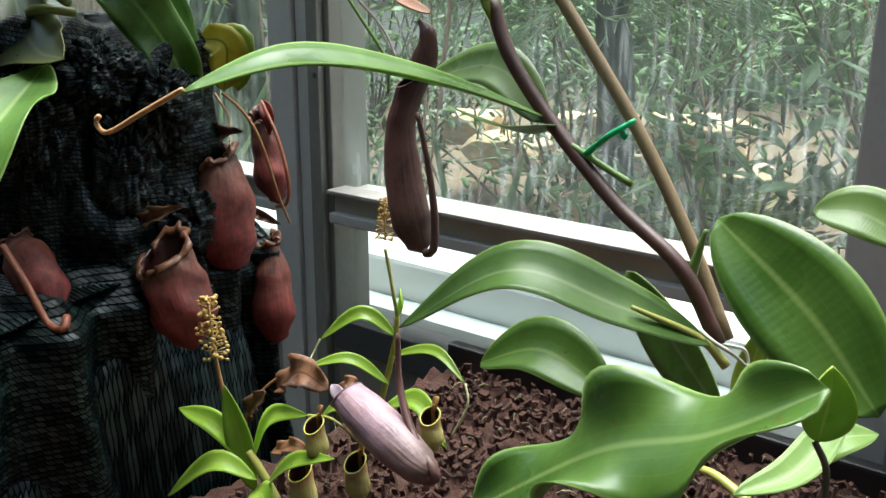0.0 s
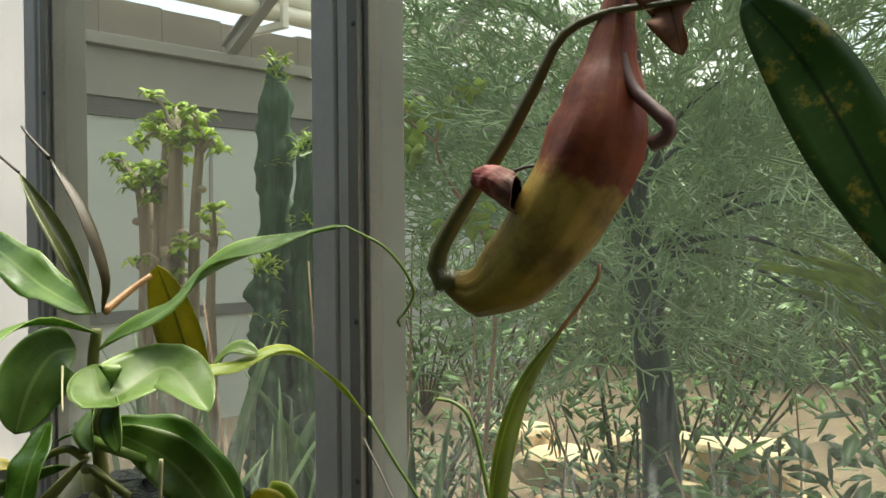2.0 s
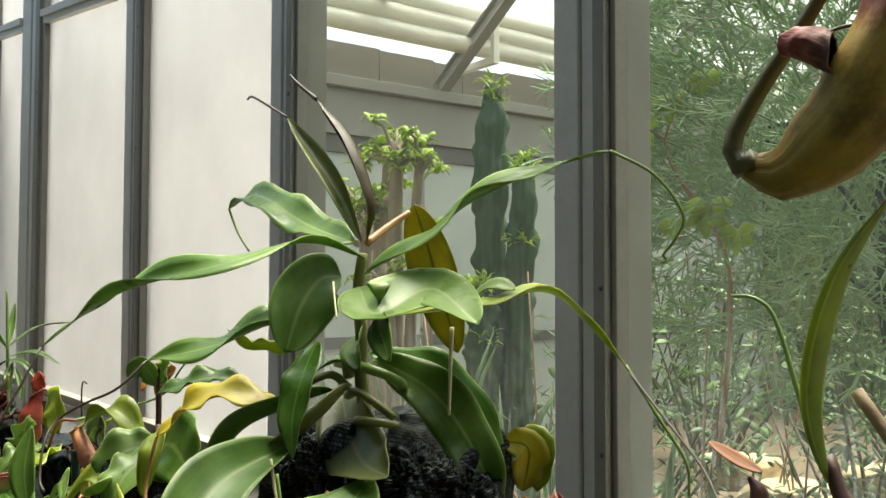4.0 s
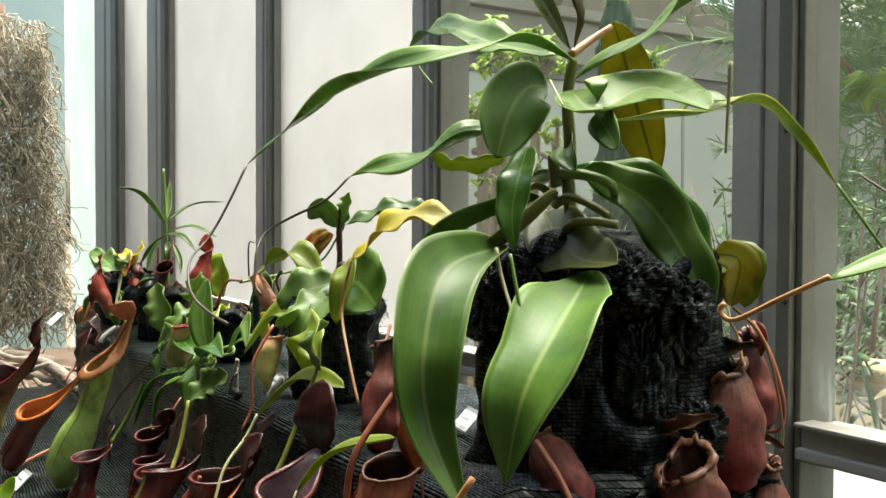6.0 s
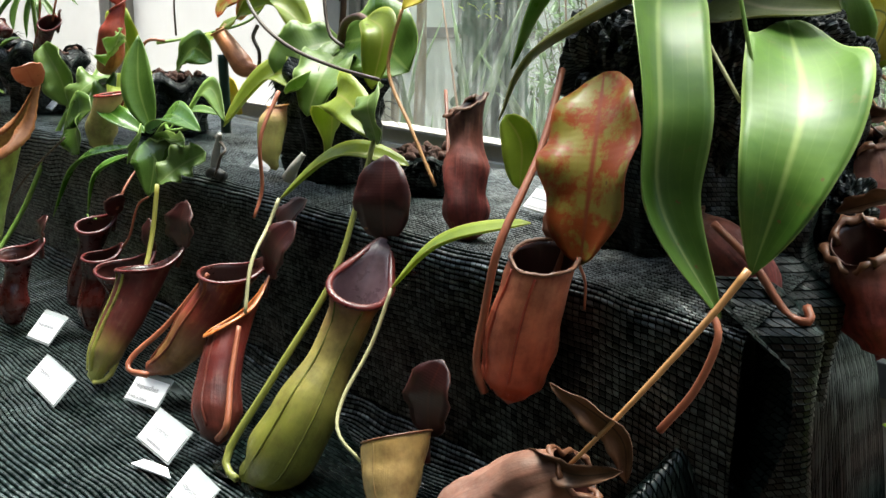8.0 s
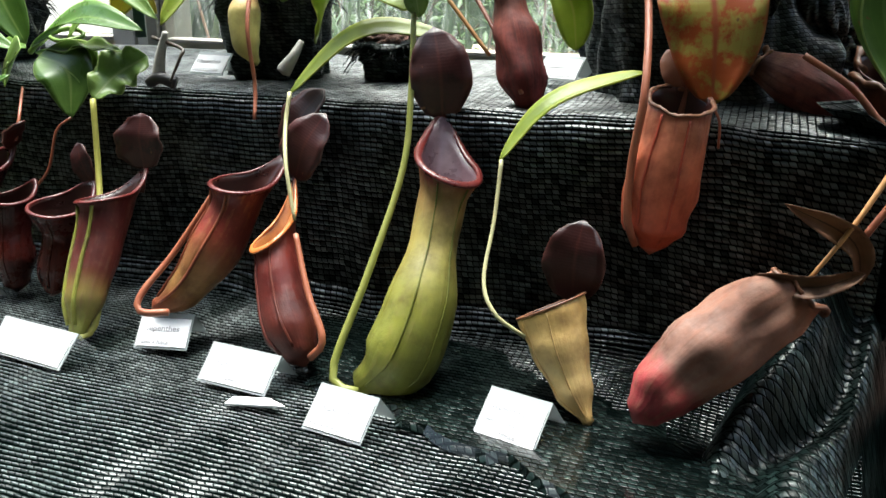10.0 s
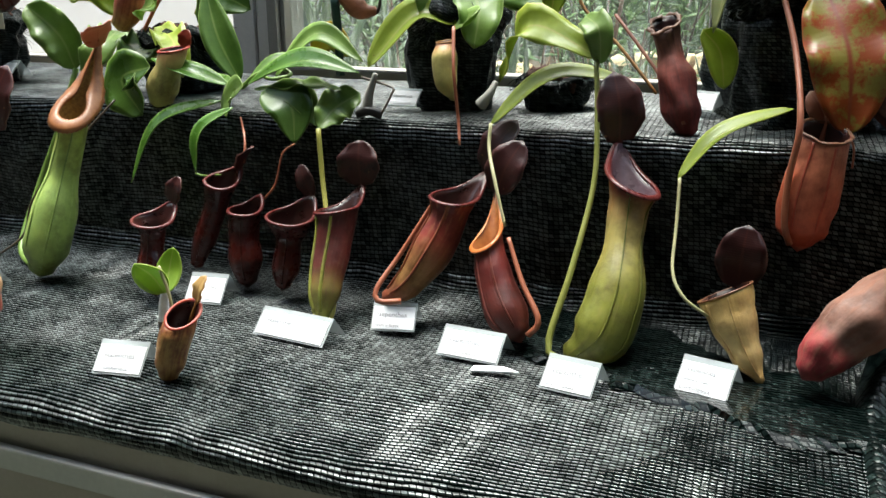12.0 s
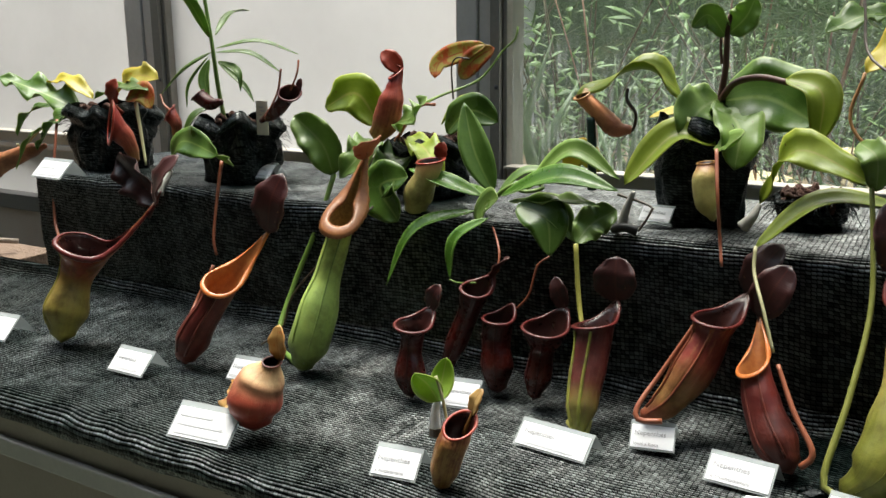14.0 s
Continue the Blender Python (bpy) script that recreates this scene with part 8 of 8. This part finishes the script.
tagged(part("side_table", boxes(((-3.3, -0.7, -0.1), (-1.92, 0.6, -0.05)), ((-3.2, -0.6, -0.7), (-2.0, 0.5, -0.101)), bevel=0.004), BARK, smooth=False), "brown ledge under the driftwood", "ledge")


# ---- garden outside the glass ----
tagged(part("ground", boxes(((-60, 1.16, -0.65), (60, 90, -0.6))), GROUND, smooth=False), "bare brown garden soil", "ground", kind="structure")

# end wall of the garden house, running away from the glass
wall = tagged(part("garden_wall", boxes(((-4.75, 1.3, -0.6), (-4.62, 14, 1.75))), FAR_WALL, smooth=False), "pale grey-green panelled wall of the garden house", "wall", kind="structure")
part("band", boxes(((-4.74, 1.3, 1.752), (-4.6, 14, 1.885))), FAR_BAND, wall, "dark band", smooth=False)
part("beam", boxes(((-4.74, 1.3, 1.888), (-4.57, 14, 2.24)), ((-4.74, 1.3, 2.245), (-4.5, 14, 2.33)), bevel=0.006), ROOF_GREY, wall, "grey beam", smooth=False)
fascia = bmesh.new()
rng = random.Random(41)
y = 1.3
while y < 14:
    w = rng.uniform(0.25, 0.6)
    box(fascia, (-4.74, y, 2.335), (-4.66, y + w - 0.004, 2.62 + rng.uniform(-0.025, 0.025)))
    y += w
part("fascia", fascia, ROOF_BROWN, wall, "brown-grey fascia with a torn upper edge", smooth=False)
part("plinth", boxes(((-4.74, 1.3, 0.24), (-4.6, 14, 0.33))), FAR_BAND, wall, "dark rail", smooth=False)
for i, y in enumerate((2.6, 4.3, 6.0, 7.7, 9.4)):
    part("panel_joint", boxes(((-4.63, y, 0.335), (-4.612, y + 0.03, 1.748))), ROOF_GREY, wall, smooth=False)
for y in (5.35, 8.2):
    part("wall_post", boxes(((-4.62, y, 0.335), (-4.57, y + 0.16, 1.748)), bevel=0.006), ROOF_GREY, wall, "grey upright", smooth=False)
for i in range(6):
    y = 2.35 + 2.1 * i
    rb = bmesh.new()
    for lo, hi in (((0, -0.05, -0.06), (3.2, 0.05, -0.045)), ((0, -0.05, 0.045), (3.2, 0.05, 0.06)), ((0, -0.012, -0.044), (3.2, 0.012, 0.044))):
        box(rb, lo, hi)
    ra = tagged(part("rafter", rb, ROOF_GREY, smooth=False), "grey metal roof rafter of the garden house", "rafter", "roof rafters")
    ra.matrix_basis = pose(-4.56, y, 2.36, 0, -34, 0)
HEAT = "heating pipes"
runs = (
    [(-4.2, 1.4, 2.665), (-4.2, 6, 2.64), (-4.2, 14, 2.62)],
    [(-1.2, 2.98, 2.66), (-2.9, 2.95, 2.75), (-3.9, 2.94, 2.825), (-4.15, 2.96, 2.835), (-4.22, 3.06, 2.815), (-4.2, 3.3, 2.79), (-4.2, 8, 2.76), (-4.2, 14, 2.74)],
    [(-1.2, 3.6, 2.76), (-3.0, 3.58, 2.86), (-3.9, 3.56, 2.9), (-4.14, 3.58, 2.915), (-4.22, 3.68, 2.915), (-4.2, 3.95, 2.91), (-4.2, 8, 2.9), (-4.2, 14, 2.88)],
    [(-1.2, 2.3, 2.9), (-3.0, 2.28, 2.96), (-4.3, 2.3, 3.0)],
)
for run in runs:
    tagged(part("pipe", tube(bmesh.new(), run, 0.075, 0.075, 14, 60), PIPE), "thick cream heating pipe under the roof", "pipe", HEAT)
for y in (4.6, 7.2):
    tagged(part("pipe_bracket", boxes(((-4.62, y, 2.5), (-4.05, y + 0.06, 2.555)), ((-4.09, y, 2.555), (-4.05, y + 0.06, 3.0)), bevel=0.004), PIPE, smooth=False), "cream bracket carrying the heating pipes", "bracket", HEAT)
tagged(part("gutter_bar", boxes(((-3.45, 1.3, 2.93), (-3.35, 9, 3.02)), ((-3.47, 1.3, 2.915), (-3.45, 9, 3.03)), bevel=0.004), ROOF_GREY, smooth=False), "grey-green metal bar under the roof", "bar", kind="structure")
sheet = bmesh.new()
gr = [[sheet.verts.new((-4.72 + 12 * i / 40, 1.2 + 13 * j / 40, 2.72 + 2.1 * min(1, i / 12) + 0.1 * noise.noise(Vector((i * 0.5, j * 0.3, 0))))) for i in range(41)] for j in range(41)]
for a, b in zip(gr, gr[1:]):
    for i in range(40):
        sheet.faces.new((a[i], a[i + 1], b[i + 1], b[i]))
sh = tagged(part("roof_sheet", sheet, MILK), "whitened plastic roof sheet over the garden", "roof", kind="structure")
sh.visible_shadow = False

EUPH = surface("stick_green", (0.12, 0.22, 0.08), (0.31, 0.43, 0.21), 4, 0.5)
EUPH_BARK = surface("stick_tree_bark", (0.02, 0.035, 0.026), (0.055, 0.08, 0.055), 14, 0.8, 0, 70, 0.7, 0.006)
TAN_BARK = surface("tan_bark", (0.2, 0.15, 0.1), (0.34, 0.27, 0.19), 14, 0.8, 0, 60, 0.6, 0.006)
CACTUS = surface("cactus_green", (0.02, 0.06, 0.025), (0.05, 0.11, 0.05), 12, 0.6, 0, 90, 0.6, 0.004)
BRIGHT_LEAF = leaf_material("garden_bright_leaf", (0.36, 0.52, 0.04), (0.52, 0.68, 0.1), (0.5, 0.6, 0.16), trans=0.5)
SHRUB_LEAF = leaf_material("garden_shrub_leaf", (0.06, 0.14, 0.03), (0.15, 0.27, 0.07), (0.18, 0.28, 0.1), trans=0.35)
GREY_BLADE = leaf_material("garden_grey_blade", (0.08, 0.16, 0.07), (0.17, 0.26, 0.12), (0.2, 0.28, 0.13), trans=0.25)
TWIG = surface("shrub_twig", (0.05, 0.045, 0.02), (0.12, 0.1, 0.05), 8, 0.8)
DRY_STALK = surface("dry_stalk", (0.24, 0.13, 0.08), (0.4, 0.25, 0.17), 8, 0.8)


def stick_tree(at, centre, size, count, seed, trunk):
    """Pencil tree: a dark trunk and a crown of bare forking green sticks."""
    rng = random.Random(seed)
    tree = thing("pencil_tree", "pencil tree with a dark trunk and bare grey-green sticks", "tree")
    at, centre = Vector(at), Vector(centre)
    tb = tube(bmesh.new(), [at, at + Vector((0.01, 0, 0.8)), at.lerp(centre, 0.75), centre + Vector((0, 0, size.z * 0.3))], trunk, trunk * 0.4, 12, 20)
    limbs = []
    for i in range(16):
        g = rng.random() * 6.28
        d = Vector((math.cos(g) * size.x, math.sin(g) * size.y, rng.uniform(-0.4, 0.9) * size.z)) * rng.uniform(0.4, 0.75)
        b = at.lerp(centre, rng.uniform(0.55, 1.0))
        tube(tb, [b, b + d * 0.5 + Vector((0, 0, 0.08)), b + d], trunk * 0.16, trunk * 0.06, 6, 8)
        limbs.append((b + d * 0.5, b + d))
    part("trunk", tb, EUPH_BARK, tree)
    vs, fs = [], []

    def stick(a, b, r):
        t = (b - a).normalized()
        s = t.orthogonal().normalized()
        u = t.cross(s)
        k = len(vs)
        for p, q in ((a, r), (b, r * 0.75)):
            for h in range(3):
                vs.append(p + (s * math.cos(h * 2.094) + u * math.sin(h * 2.094)) * q)
        fs.extend([(k + h, k + (h + 1) % 3, k + 3 + (h + 1) % 3, k + 3 + h) for h in range(3)])
        fs.append((k + 3, k + 4, k + 5))

    def fork(p, d, length, r, level):
        q = p + d * length
        stick(p, q, r)
        if level:
            for i in range(rng.choice((2, 3, 3, 4))):
                e = (d + Vector((rng.uniform(-1, 1), rng.uniform(-1, 1), rng.uniform(-0.7, 0.9))) * 0.75).normalized()
                fork(q, e, length * rng.uniform(0.6, 0.9), r * 0.85, level - 1)
    for i in range(count):
        while True:
            v = Vector((rng.uniform(-1, 1), rng.uniform(-1, 1), rng.uniform(-1, 1)))
            if 0.15 < v.length < 1:
                break
        p = centre + Vector((v.x * size.x, v.y * size.y, v.z * size.z))
        d = (Vector((v.x, v.y, v.z * 0.6 + 0.25)) + Vector((rng.uniform(-0.6, 0.6), rng.uniform(-0.6, 0.6), rng.uniform(-0.4, 0.5)))).normalized()
        fork(p, d, rng.uniform(0.07, 0.13), 0.0042, 3)
    me = bpy.data.meshes.new("crown")
    me.from_pydata(vs, [], fs)
    me.materials.append(EUPH)
    ob = new("crown", me)
    ob.parent = tree
    return tree


stick_tree((0.215, 2.6, -0.62), (0.12, 2.6, 1.3), Vector((0.95, 0.6, 0.85)), 1150, 1, 0.078)
stick_tree((2.2, 3.4, -0.62), (2.1, 3.3, 1.3), Vector((0.9, 0.6, 0.8)), 150, 2, 0.06)


def leafy(crown, p, r, rng, n, size):
    for i in range(n):
        g, e = rng.random() * 6.28, rng.uniform(-0.5, 0.9)
        d = Vector((math.cos(g), math.sin(g), e)).normalized()
        blade(crown, [p, p + d * r * 0.6 + Vector((0, 0, 0.01)), p + d * r], size, (0, -0.2, 1), fold=0.2, n=4, cross=2, seed=i)


def candle_tree(at, seed, stems, label):
    """Small tree with bare knobbly tan stems, each ending in rosettes of bright drooping leaves."""
    rng = random.Random(seed)
    tree = thing("rosette_tree", label, "tree")
    tb, crown = bmesh.new(), bmesh.new()
    at = Vector(at)
    for x, z, r, tufts in stems:
        top = Vector((x, at.y + rng.uniform(-0.1, 0.1), z))
        tube(tb, [at + Vector(((x - at.x) * 0.5, 0, 0)), at.lerp(top, 0.5) + Vector(((x - at.x) * 0.2, 0, 0)), at.lerp(top, 0.8) + Vector((rng.uniform(-0.05, 0.05), 0, 0)), top], r * 1.3, r * 0.7, 9, 14)
        for i in range(3):
            k = at.lerp(top, 0.6 + 0.13 * i) + Vector((rng.choice((-1, 1)) * r * 1.4, 0, 0))
            bmesh.ops.create_icosphere(tb, subdivisions=2, radius=r * 0.8, matrix=Matrix.LocRotScale(k, None, (1.1, 0.9, 0.8)))
        for i in range(tufts):
            q = top + Vector((rng.uniform(-0.17, 0.17), rng.uniform(-0.12, 0.12), rng.uniform(-0.16, 0.1)))
            tube(tb, [top - Vector((0, 0, 0.1)), top.lerp(q, 0.6) + Vector((0, 0, 0.02)), q], 0.014, 0.007, 5, 5)
            for k in range(9):
                g, e = rng.random() * 6.28, rng.uniform(-0.2, 0.8)
                d = Vector((math.cos(g), math.sin(g), e)).normalized() * rng.uniform(0.06, 0.1)
                blade(crown, [q, q + d * 0.6 + Vector((0, 0, 0.012)), q + d - Vector((0, 0, 0.02))], rng.uniform(0.03, 0.046), (math.cos(g) * 0.3, -0.3, 1), fold=0.25, n=5, cross=2, seed=k)
    part("trunk", tb, TAN_BARK, tree)
    part("crown", crown, BRIGHT_LEAF, tree, "bright yellow-green leaf rosettes")
    return tree


candle_tree((-2.35, 2.45, -0.6), 3, ((-2.17, 1.42, 0.045, 11), (-2.03, 1.36, 0.03, 7), (-2.47, 1.42, 0.035, 8), (-2.55, 1.18, 0.04, 8), (-2.76, 1.2, 0.035, 9), (-2.66, 1.05, 0.03, 5)), "small tree with tan stems and bright yellow-green leaf tufts")
candle_tree((-2.0, 2.4, -0.6), 9, ((-1.87, 0.93, 0.025, 4), (-2.16, 0.82, 0.028, 5)), "low stem with bright yellow-green leaf tufts")


def column_cactus(at, h, r, seed, label):
    rng = random.Random(seed)
    body = thing("column_cactus", label, "cactus")
    bm = bmesh.new()
    n = 90
    rings = []
    for i in range(n + 1):
        k = i / n
        ring = []
        for j in range(30):
            a = 6.2832 * j / 30
            rr = r * (0.75 + 0.35 * math.cos(a * 5) ** 2) * (1 + 0.55 * noise.noise(Vector((math.cos(a) * 1.5, math.sin(a) * 1.5, k * 26 + seed))) + 0.2 * noise.noise(Vector((0, seed, k * 11)))) * min(1, (1 - k) * 9 + 0.25)
            ring.append(bm.verts.new(Vector(at) + Vector((math.cos(a) * rr + 0.03 * math.sin(k * 5 + seed), math.sin(a) * rr, h * k))))
        rings.append(ring)
    for a, b in zip(rings, rings[1:]):
        for j in range(30):
            bm.faces.new((a[j], a[(j + 1) % 30], b[(j + 1) % 30], b[j]))
    bm.faces.new(rings[-1])
    part("stem", bm, CACTUS, body)
    lb = bmesh.new()
    for z in (1.0, 0.97, 0.8):
        for i in range(14):
            leafy(lb, Vector(at) + Vector((0.03 * math.sin(z * 5 + seed) + rng.uniform(-r, r) * 0.7, rng.uniform(-r, r) * 0.7, h * z + rng.uniform(-0.04, 0.02))), 0.07, rng, 3, 0.014)
    part("leaf_tuft", lb, BRIGHT_LEAF, body, "bright leaves at the tip")
    return body


column_cactus((-1.86, 2.75, -0.6), 2.30, 0.075, 1, "tall dark green column cactus with a leaf tuft")
column_cactus((-1.69, 2.78, -0.6), 1.92, 0.06, 2, "dark green column cactus with leaves at its tip")
column_cactus((-1.80, 2.6, -0.6), 1.35, 0.07, 4, "short dark green column cactus with a leaf tuft")


def blades_clump(at, n, h, width, seed, mat, name, label, spread=0.5, lean=0.5):
    rng = random.Random(seed)
    bm = bmesh.new()
    for i in range(n):
        p = Vector(at) + Vector((rng.uniform(-1, 1) * spread, rng.uniform(-1, 1) * spread * 0.6, 0))
        d = Vector((rng.uniform(-1, 1) * lean, rng.uniform(-1, 1) * lean, 1)).normalized() * h * rng.uniform(0.5, 1.1)
        sag = Vector((d.x, d.y, -abs(d.x) * 0.6 - abs(d.y) * 0.6)) * 0.25
        blade(bm, [p, p + d * 0.55, p + d + sag], width * rng.uniform(0.6, 1.2), (rng.uniform(-1, 1), -1, 0.4), fold=0.4, n=6, cross=2, seed=i)
    return tagged(part(name, bm, mat), label, "shrub")


def bush(at, size, n, seed, mat, leaf_size, label):
    """Loose shrub: thin stems and many small leaves with gaps."""
    rng = random.Random(seed)
    root = thing("shrub", label, "shrub")
    tb, lb = bmesh.new(), bmesh.new()
    at = Vector(at)
    for i in range(14):
        q = at + Vector((rng.uniform(-1, 1) * size[0], rng.uniform(-1, 1) * size[1], rng.uniform(0.5, 1) * size[2]))
        tube(tb, [at, at.lerp(q, 0.5) + Vector((rng.uniform(-0.05, 0.05), 0, 0.05)), q], 0.012, 0.004, 5, 8)
        for k in range(n // 14):
            p = at.lerp(q, rng.uniform(0.25, 1)) + Vector((rng.gauss(0, 0.11), rng.gauss(0, 0.1), rng.gauss(0, 0.1)))
            d = Vector((rng.uniform(-1, 1), rng.uniform(-1, 1), rng.uniform(-0.6, 0.8))).normalized() * leaf_size * rng.uniform(0.35, 1.3)
            blade(lb, [p, p + d * 0.5 + Vector((0, 0, 0.004)), p + d], leaf_size * rng.choice((0.12, 0.2, 0.34)), (rng.uniform(-1, 1), -0.5, 1), fold=0.2, n=4, cross=2, seed=k)
    part("stem", tb, TWIG, root)
    part("foliage", lb, mat, root)
    return root


blades_clump((-0.7, 2.0, -0.6), 26, 1.15, 0.06, 1, GREY_BLADE, "sword_leaf_clump", "clump of upright grey-green sword leaves", 0.7, 0.3)
blades_clump((-1.5, 2.1, -0.6), 26, 1.1, 0.05, 2, GREY_BLADE, "sword_leaf_clump", "clump of upright grey-green sword leaves", 0.6, 0.3)
blades_clump((0.2, 1.9, -0.6), 24, 0.95, 0.04, 3, SHRUB_LEAF, "sword_leaf_clump", "clump of dark green strap leaves", 0.6, 0.45)
blades_clump((0.5, 2.6, -0.25), 80, 0.34, 0.022, 4, BRIGHT_LEAF, "grass_tuft", "tuft of bright green narrow leaves", 0.12, 0.9)
blades_clump((0.98, 2.6, 0.55), 46, 0.5, 0.035, 6, BRIGHT_LEAF, "sword_leaf_clump", "spiky pale green leaf tuft", 0.08, 1.3)
bush((0.85, 2.1, -0.6), (0.45, 0.3, 1.0), 900, 1, SHRUB_LEAF, 0.10, "loose green shrub with grey-green leaves")
bush((1.3, 2.3, -0.6), (0.5, 0.3, 1.2), 900, 2, GREY_BLADE, 0.11, "loose shrub with broad grey-green leaves")
bush((-0.1, 3.0, -0.6), (0.7, 0.3, 1.2), 900, 3, SHRUB_LEAF, 0.09, "loose green shrub behind the pencil tree")
bush((-1.2, 3.0, -0.6), (0.6, 0.3, 1.1), 900, 4, SHRUB_LEAF, 0.09, "loose green shrub by the cactus")
bush((1.0, 3.8, -0.6), (0.9, 0.4, 1.5), 520, 5, SHRUB_LEAF, 0.1, "green shrub with reddish stems")
bush((-0.6, 4.6, -0.6), (1.0, 0.4, 1.6), 520, 6, SHRUB_LEAF, 0.11, "dense green shrub at the back of the garden")
bush((2.2, 2.2, -0.6), (0.5, 0.3, 1.4), 420, 7, GREY_BLADE, 0.11, "loose grey-green shrub by the glass")
for k, (x, y) in enumerate(((0.5, 5.2), (1.9, 5.0), (-2.2, 4.8), (-3.4, 5.5), (3.2, 4.6), (-1.2, 6.2), (0.6, 6.6), (2.6, 6.5))):
    bush((x, y, -0.6), (0.9, 0.5, 1.9), 420, 20 + k, SHRUB_LEAF, 0.16, "tall green shrub at the back of the garden")
stalks = bmesh.new()
rng = random.Random(31)
for i in range(26):
    p = Vector((rng.uniform(-1.2, 2.0), rng.uniform(1.7, 3.6), -0.6))
    d = Vector((rng.uniform(-0.4, 0.4), rng.uniform(-0.2, 0.2), 1)) * rng.uniform(0.6, 1.5)
    tube(stalks, [p, p + d * 0.5 + Vector((0.03, 0, 0)), p + d], rng.uniform(0.005, 0.009), 0.003, 5, 6)
tagged(part("dry_stalks", stalks, DRY_STALK), "dry reddish-brown plant stalks", "stalk", kind="stuff")
rng = random.Random(12)
for i, (x, y, z, l) in enumerate(((-0.16, 3.3, -0.02, 0.42), (0.22, 3.25, 0.0, 0.46), (0.0, 3.15, -0.13, 0.55), (0.42, 3.1, -0.14, 0.4), (-0.62, 3.3, -0.16, 0.42), (0.1, 3.0, -0.25, 0.6), (-0.95, 3.4, -0.1, 0.4))):
    st = bmesh.new()
    bmesh.ops.create_icosphere(st, subdivisions=3, radius=1)
    for v in st.verts:
        k = 1 + 0.22 * noise.noise(v.co * 1.7 + Vector((i, 0, 0)))
        v.co = Vector((x + max(-0.8, min(0.8, v.co.x)) * l * 0.55 * k, y + max(-0.75, min(0.75, v.co.y)) * 0.2 * k, z + max(-0.7, min(0.7, v.co.z)) * 0.1 * k))
    tagged(part("garden_stone", st, STONE, smooth=False), "flat yellow sandstone block in the garden bed", "stone", "garden stones")
mound = bmesh.new()
g = [[mound.verts.new((-3 + 7 * i / 50, 2.6 + 3.4 * j / 30, -0.62 + 0.42 * math.sin(math.pi * i / 50) * math.sin(math.pi * j / 30) + 0.05 * noise.noise(Vector((i * 0.4, j * 0.4, 0))))) for i in range(51)] for j in range(31)]
for a, b in zip(g, g[1:]):
    for i in range(50):
        mound.faces.new((a[i], a[i + 1], b[i + 1], b[i]))
tagged(part("soil_mound", mound, GROUND), "low mound of brown garden soil", "ground", kind="structure")

# climbing vine close to the glass
creeper = thing("creeper", "thin climbing vine with bright lobed leaves", "vine")
cb = tube(bmesh.new(), [(-0.1, 2.1, 0.2), (-0.02, 2.05, 0.75), (-0.15, 2.0, 1.02), (-0.2, 2.0, 1.14), (-0.12, 2.0, 1.3)], 0.008, 0.004, 5, 20)
tube(cb, [(-0.15, 2.0, 1.02), (-0.03, 2.0, 0.9), (0.08, 2.0, 0.86)], 0.005, 0.003, 5, 10)
tube(cb, [(-0.2, 2.0, 1.14), (-0.29, 2.0, 1.2), (-0.34, 2.0, 1.27)], 0.005, 0.003, 5, 10)
part("stem", cb, DRY_STALK, creeper)
rng = random.Random(77)
for i, (x, z, size) in enumerate(((-0.34, 1.27, 0.13), (-0.3, 1.19, 0.12), (-0.13, 1.24, 0.1), (-0.26, 1.12, 0.09), (-0.02, 0.93, 0.12), (0.08, 0.86, 0.09), (-0.335, 1.04, 0.11), (-0.05, 1.3, 0.09), (-0.2, 0.9, 0.08))):
    p = Vector((x, 2.0 + rng.uniform(-0.06, 0.06), z))
    lb = bmesh.new()
    for k in range(5):
        a = -1.5 + 0.75 * k + rng.uniform(-0.12, 0.12)
        d = Vector((math.sin(a), -0.15, -math.cos(a) * 0.9)) * size * (1.0, 1.1, 1.25, 1.1, 1.0)[k] * 0.7
        blade(lb, [p, p + d * 0.5 + Vector((0, -0.006, 0)), p + d], size * 0.46, (0, -0.9, 0.4), fold=0.1, n=6, cross=2, seed=k)
    part("leaf", lb, YELLOW_LEAF if i == 6 else BRIGHT_LEAF, creeper, "withered yellow leaf" if i == 6 else "")
# backdrop of distant greenery
tagged(part("backdrop", boxes(((-4.6, 9.0, -0.6), (9, 9.1, 2.4))), HEDGE, smooth=False), "distant dark green hedge", "backdrop", kind="structure")
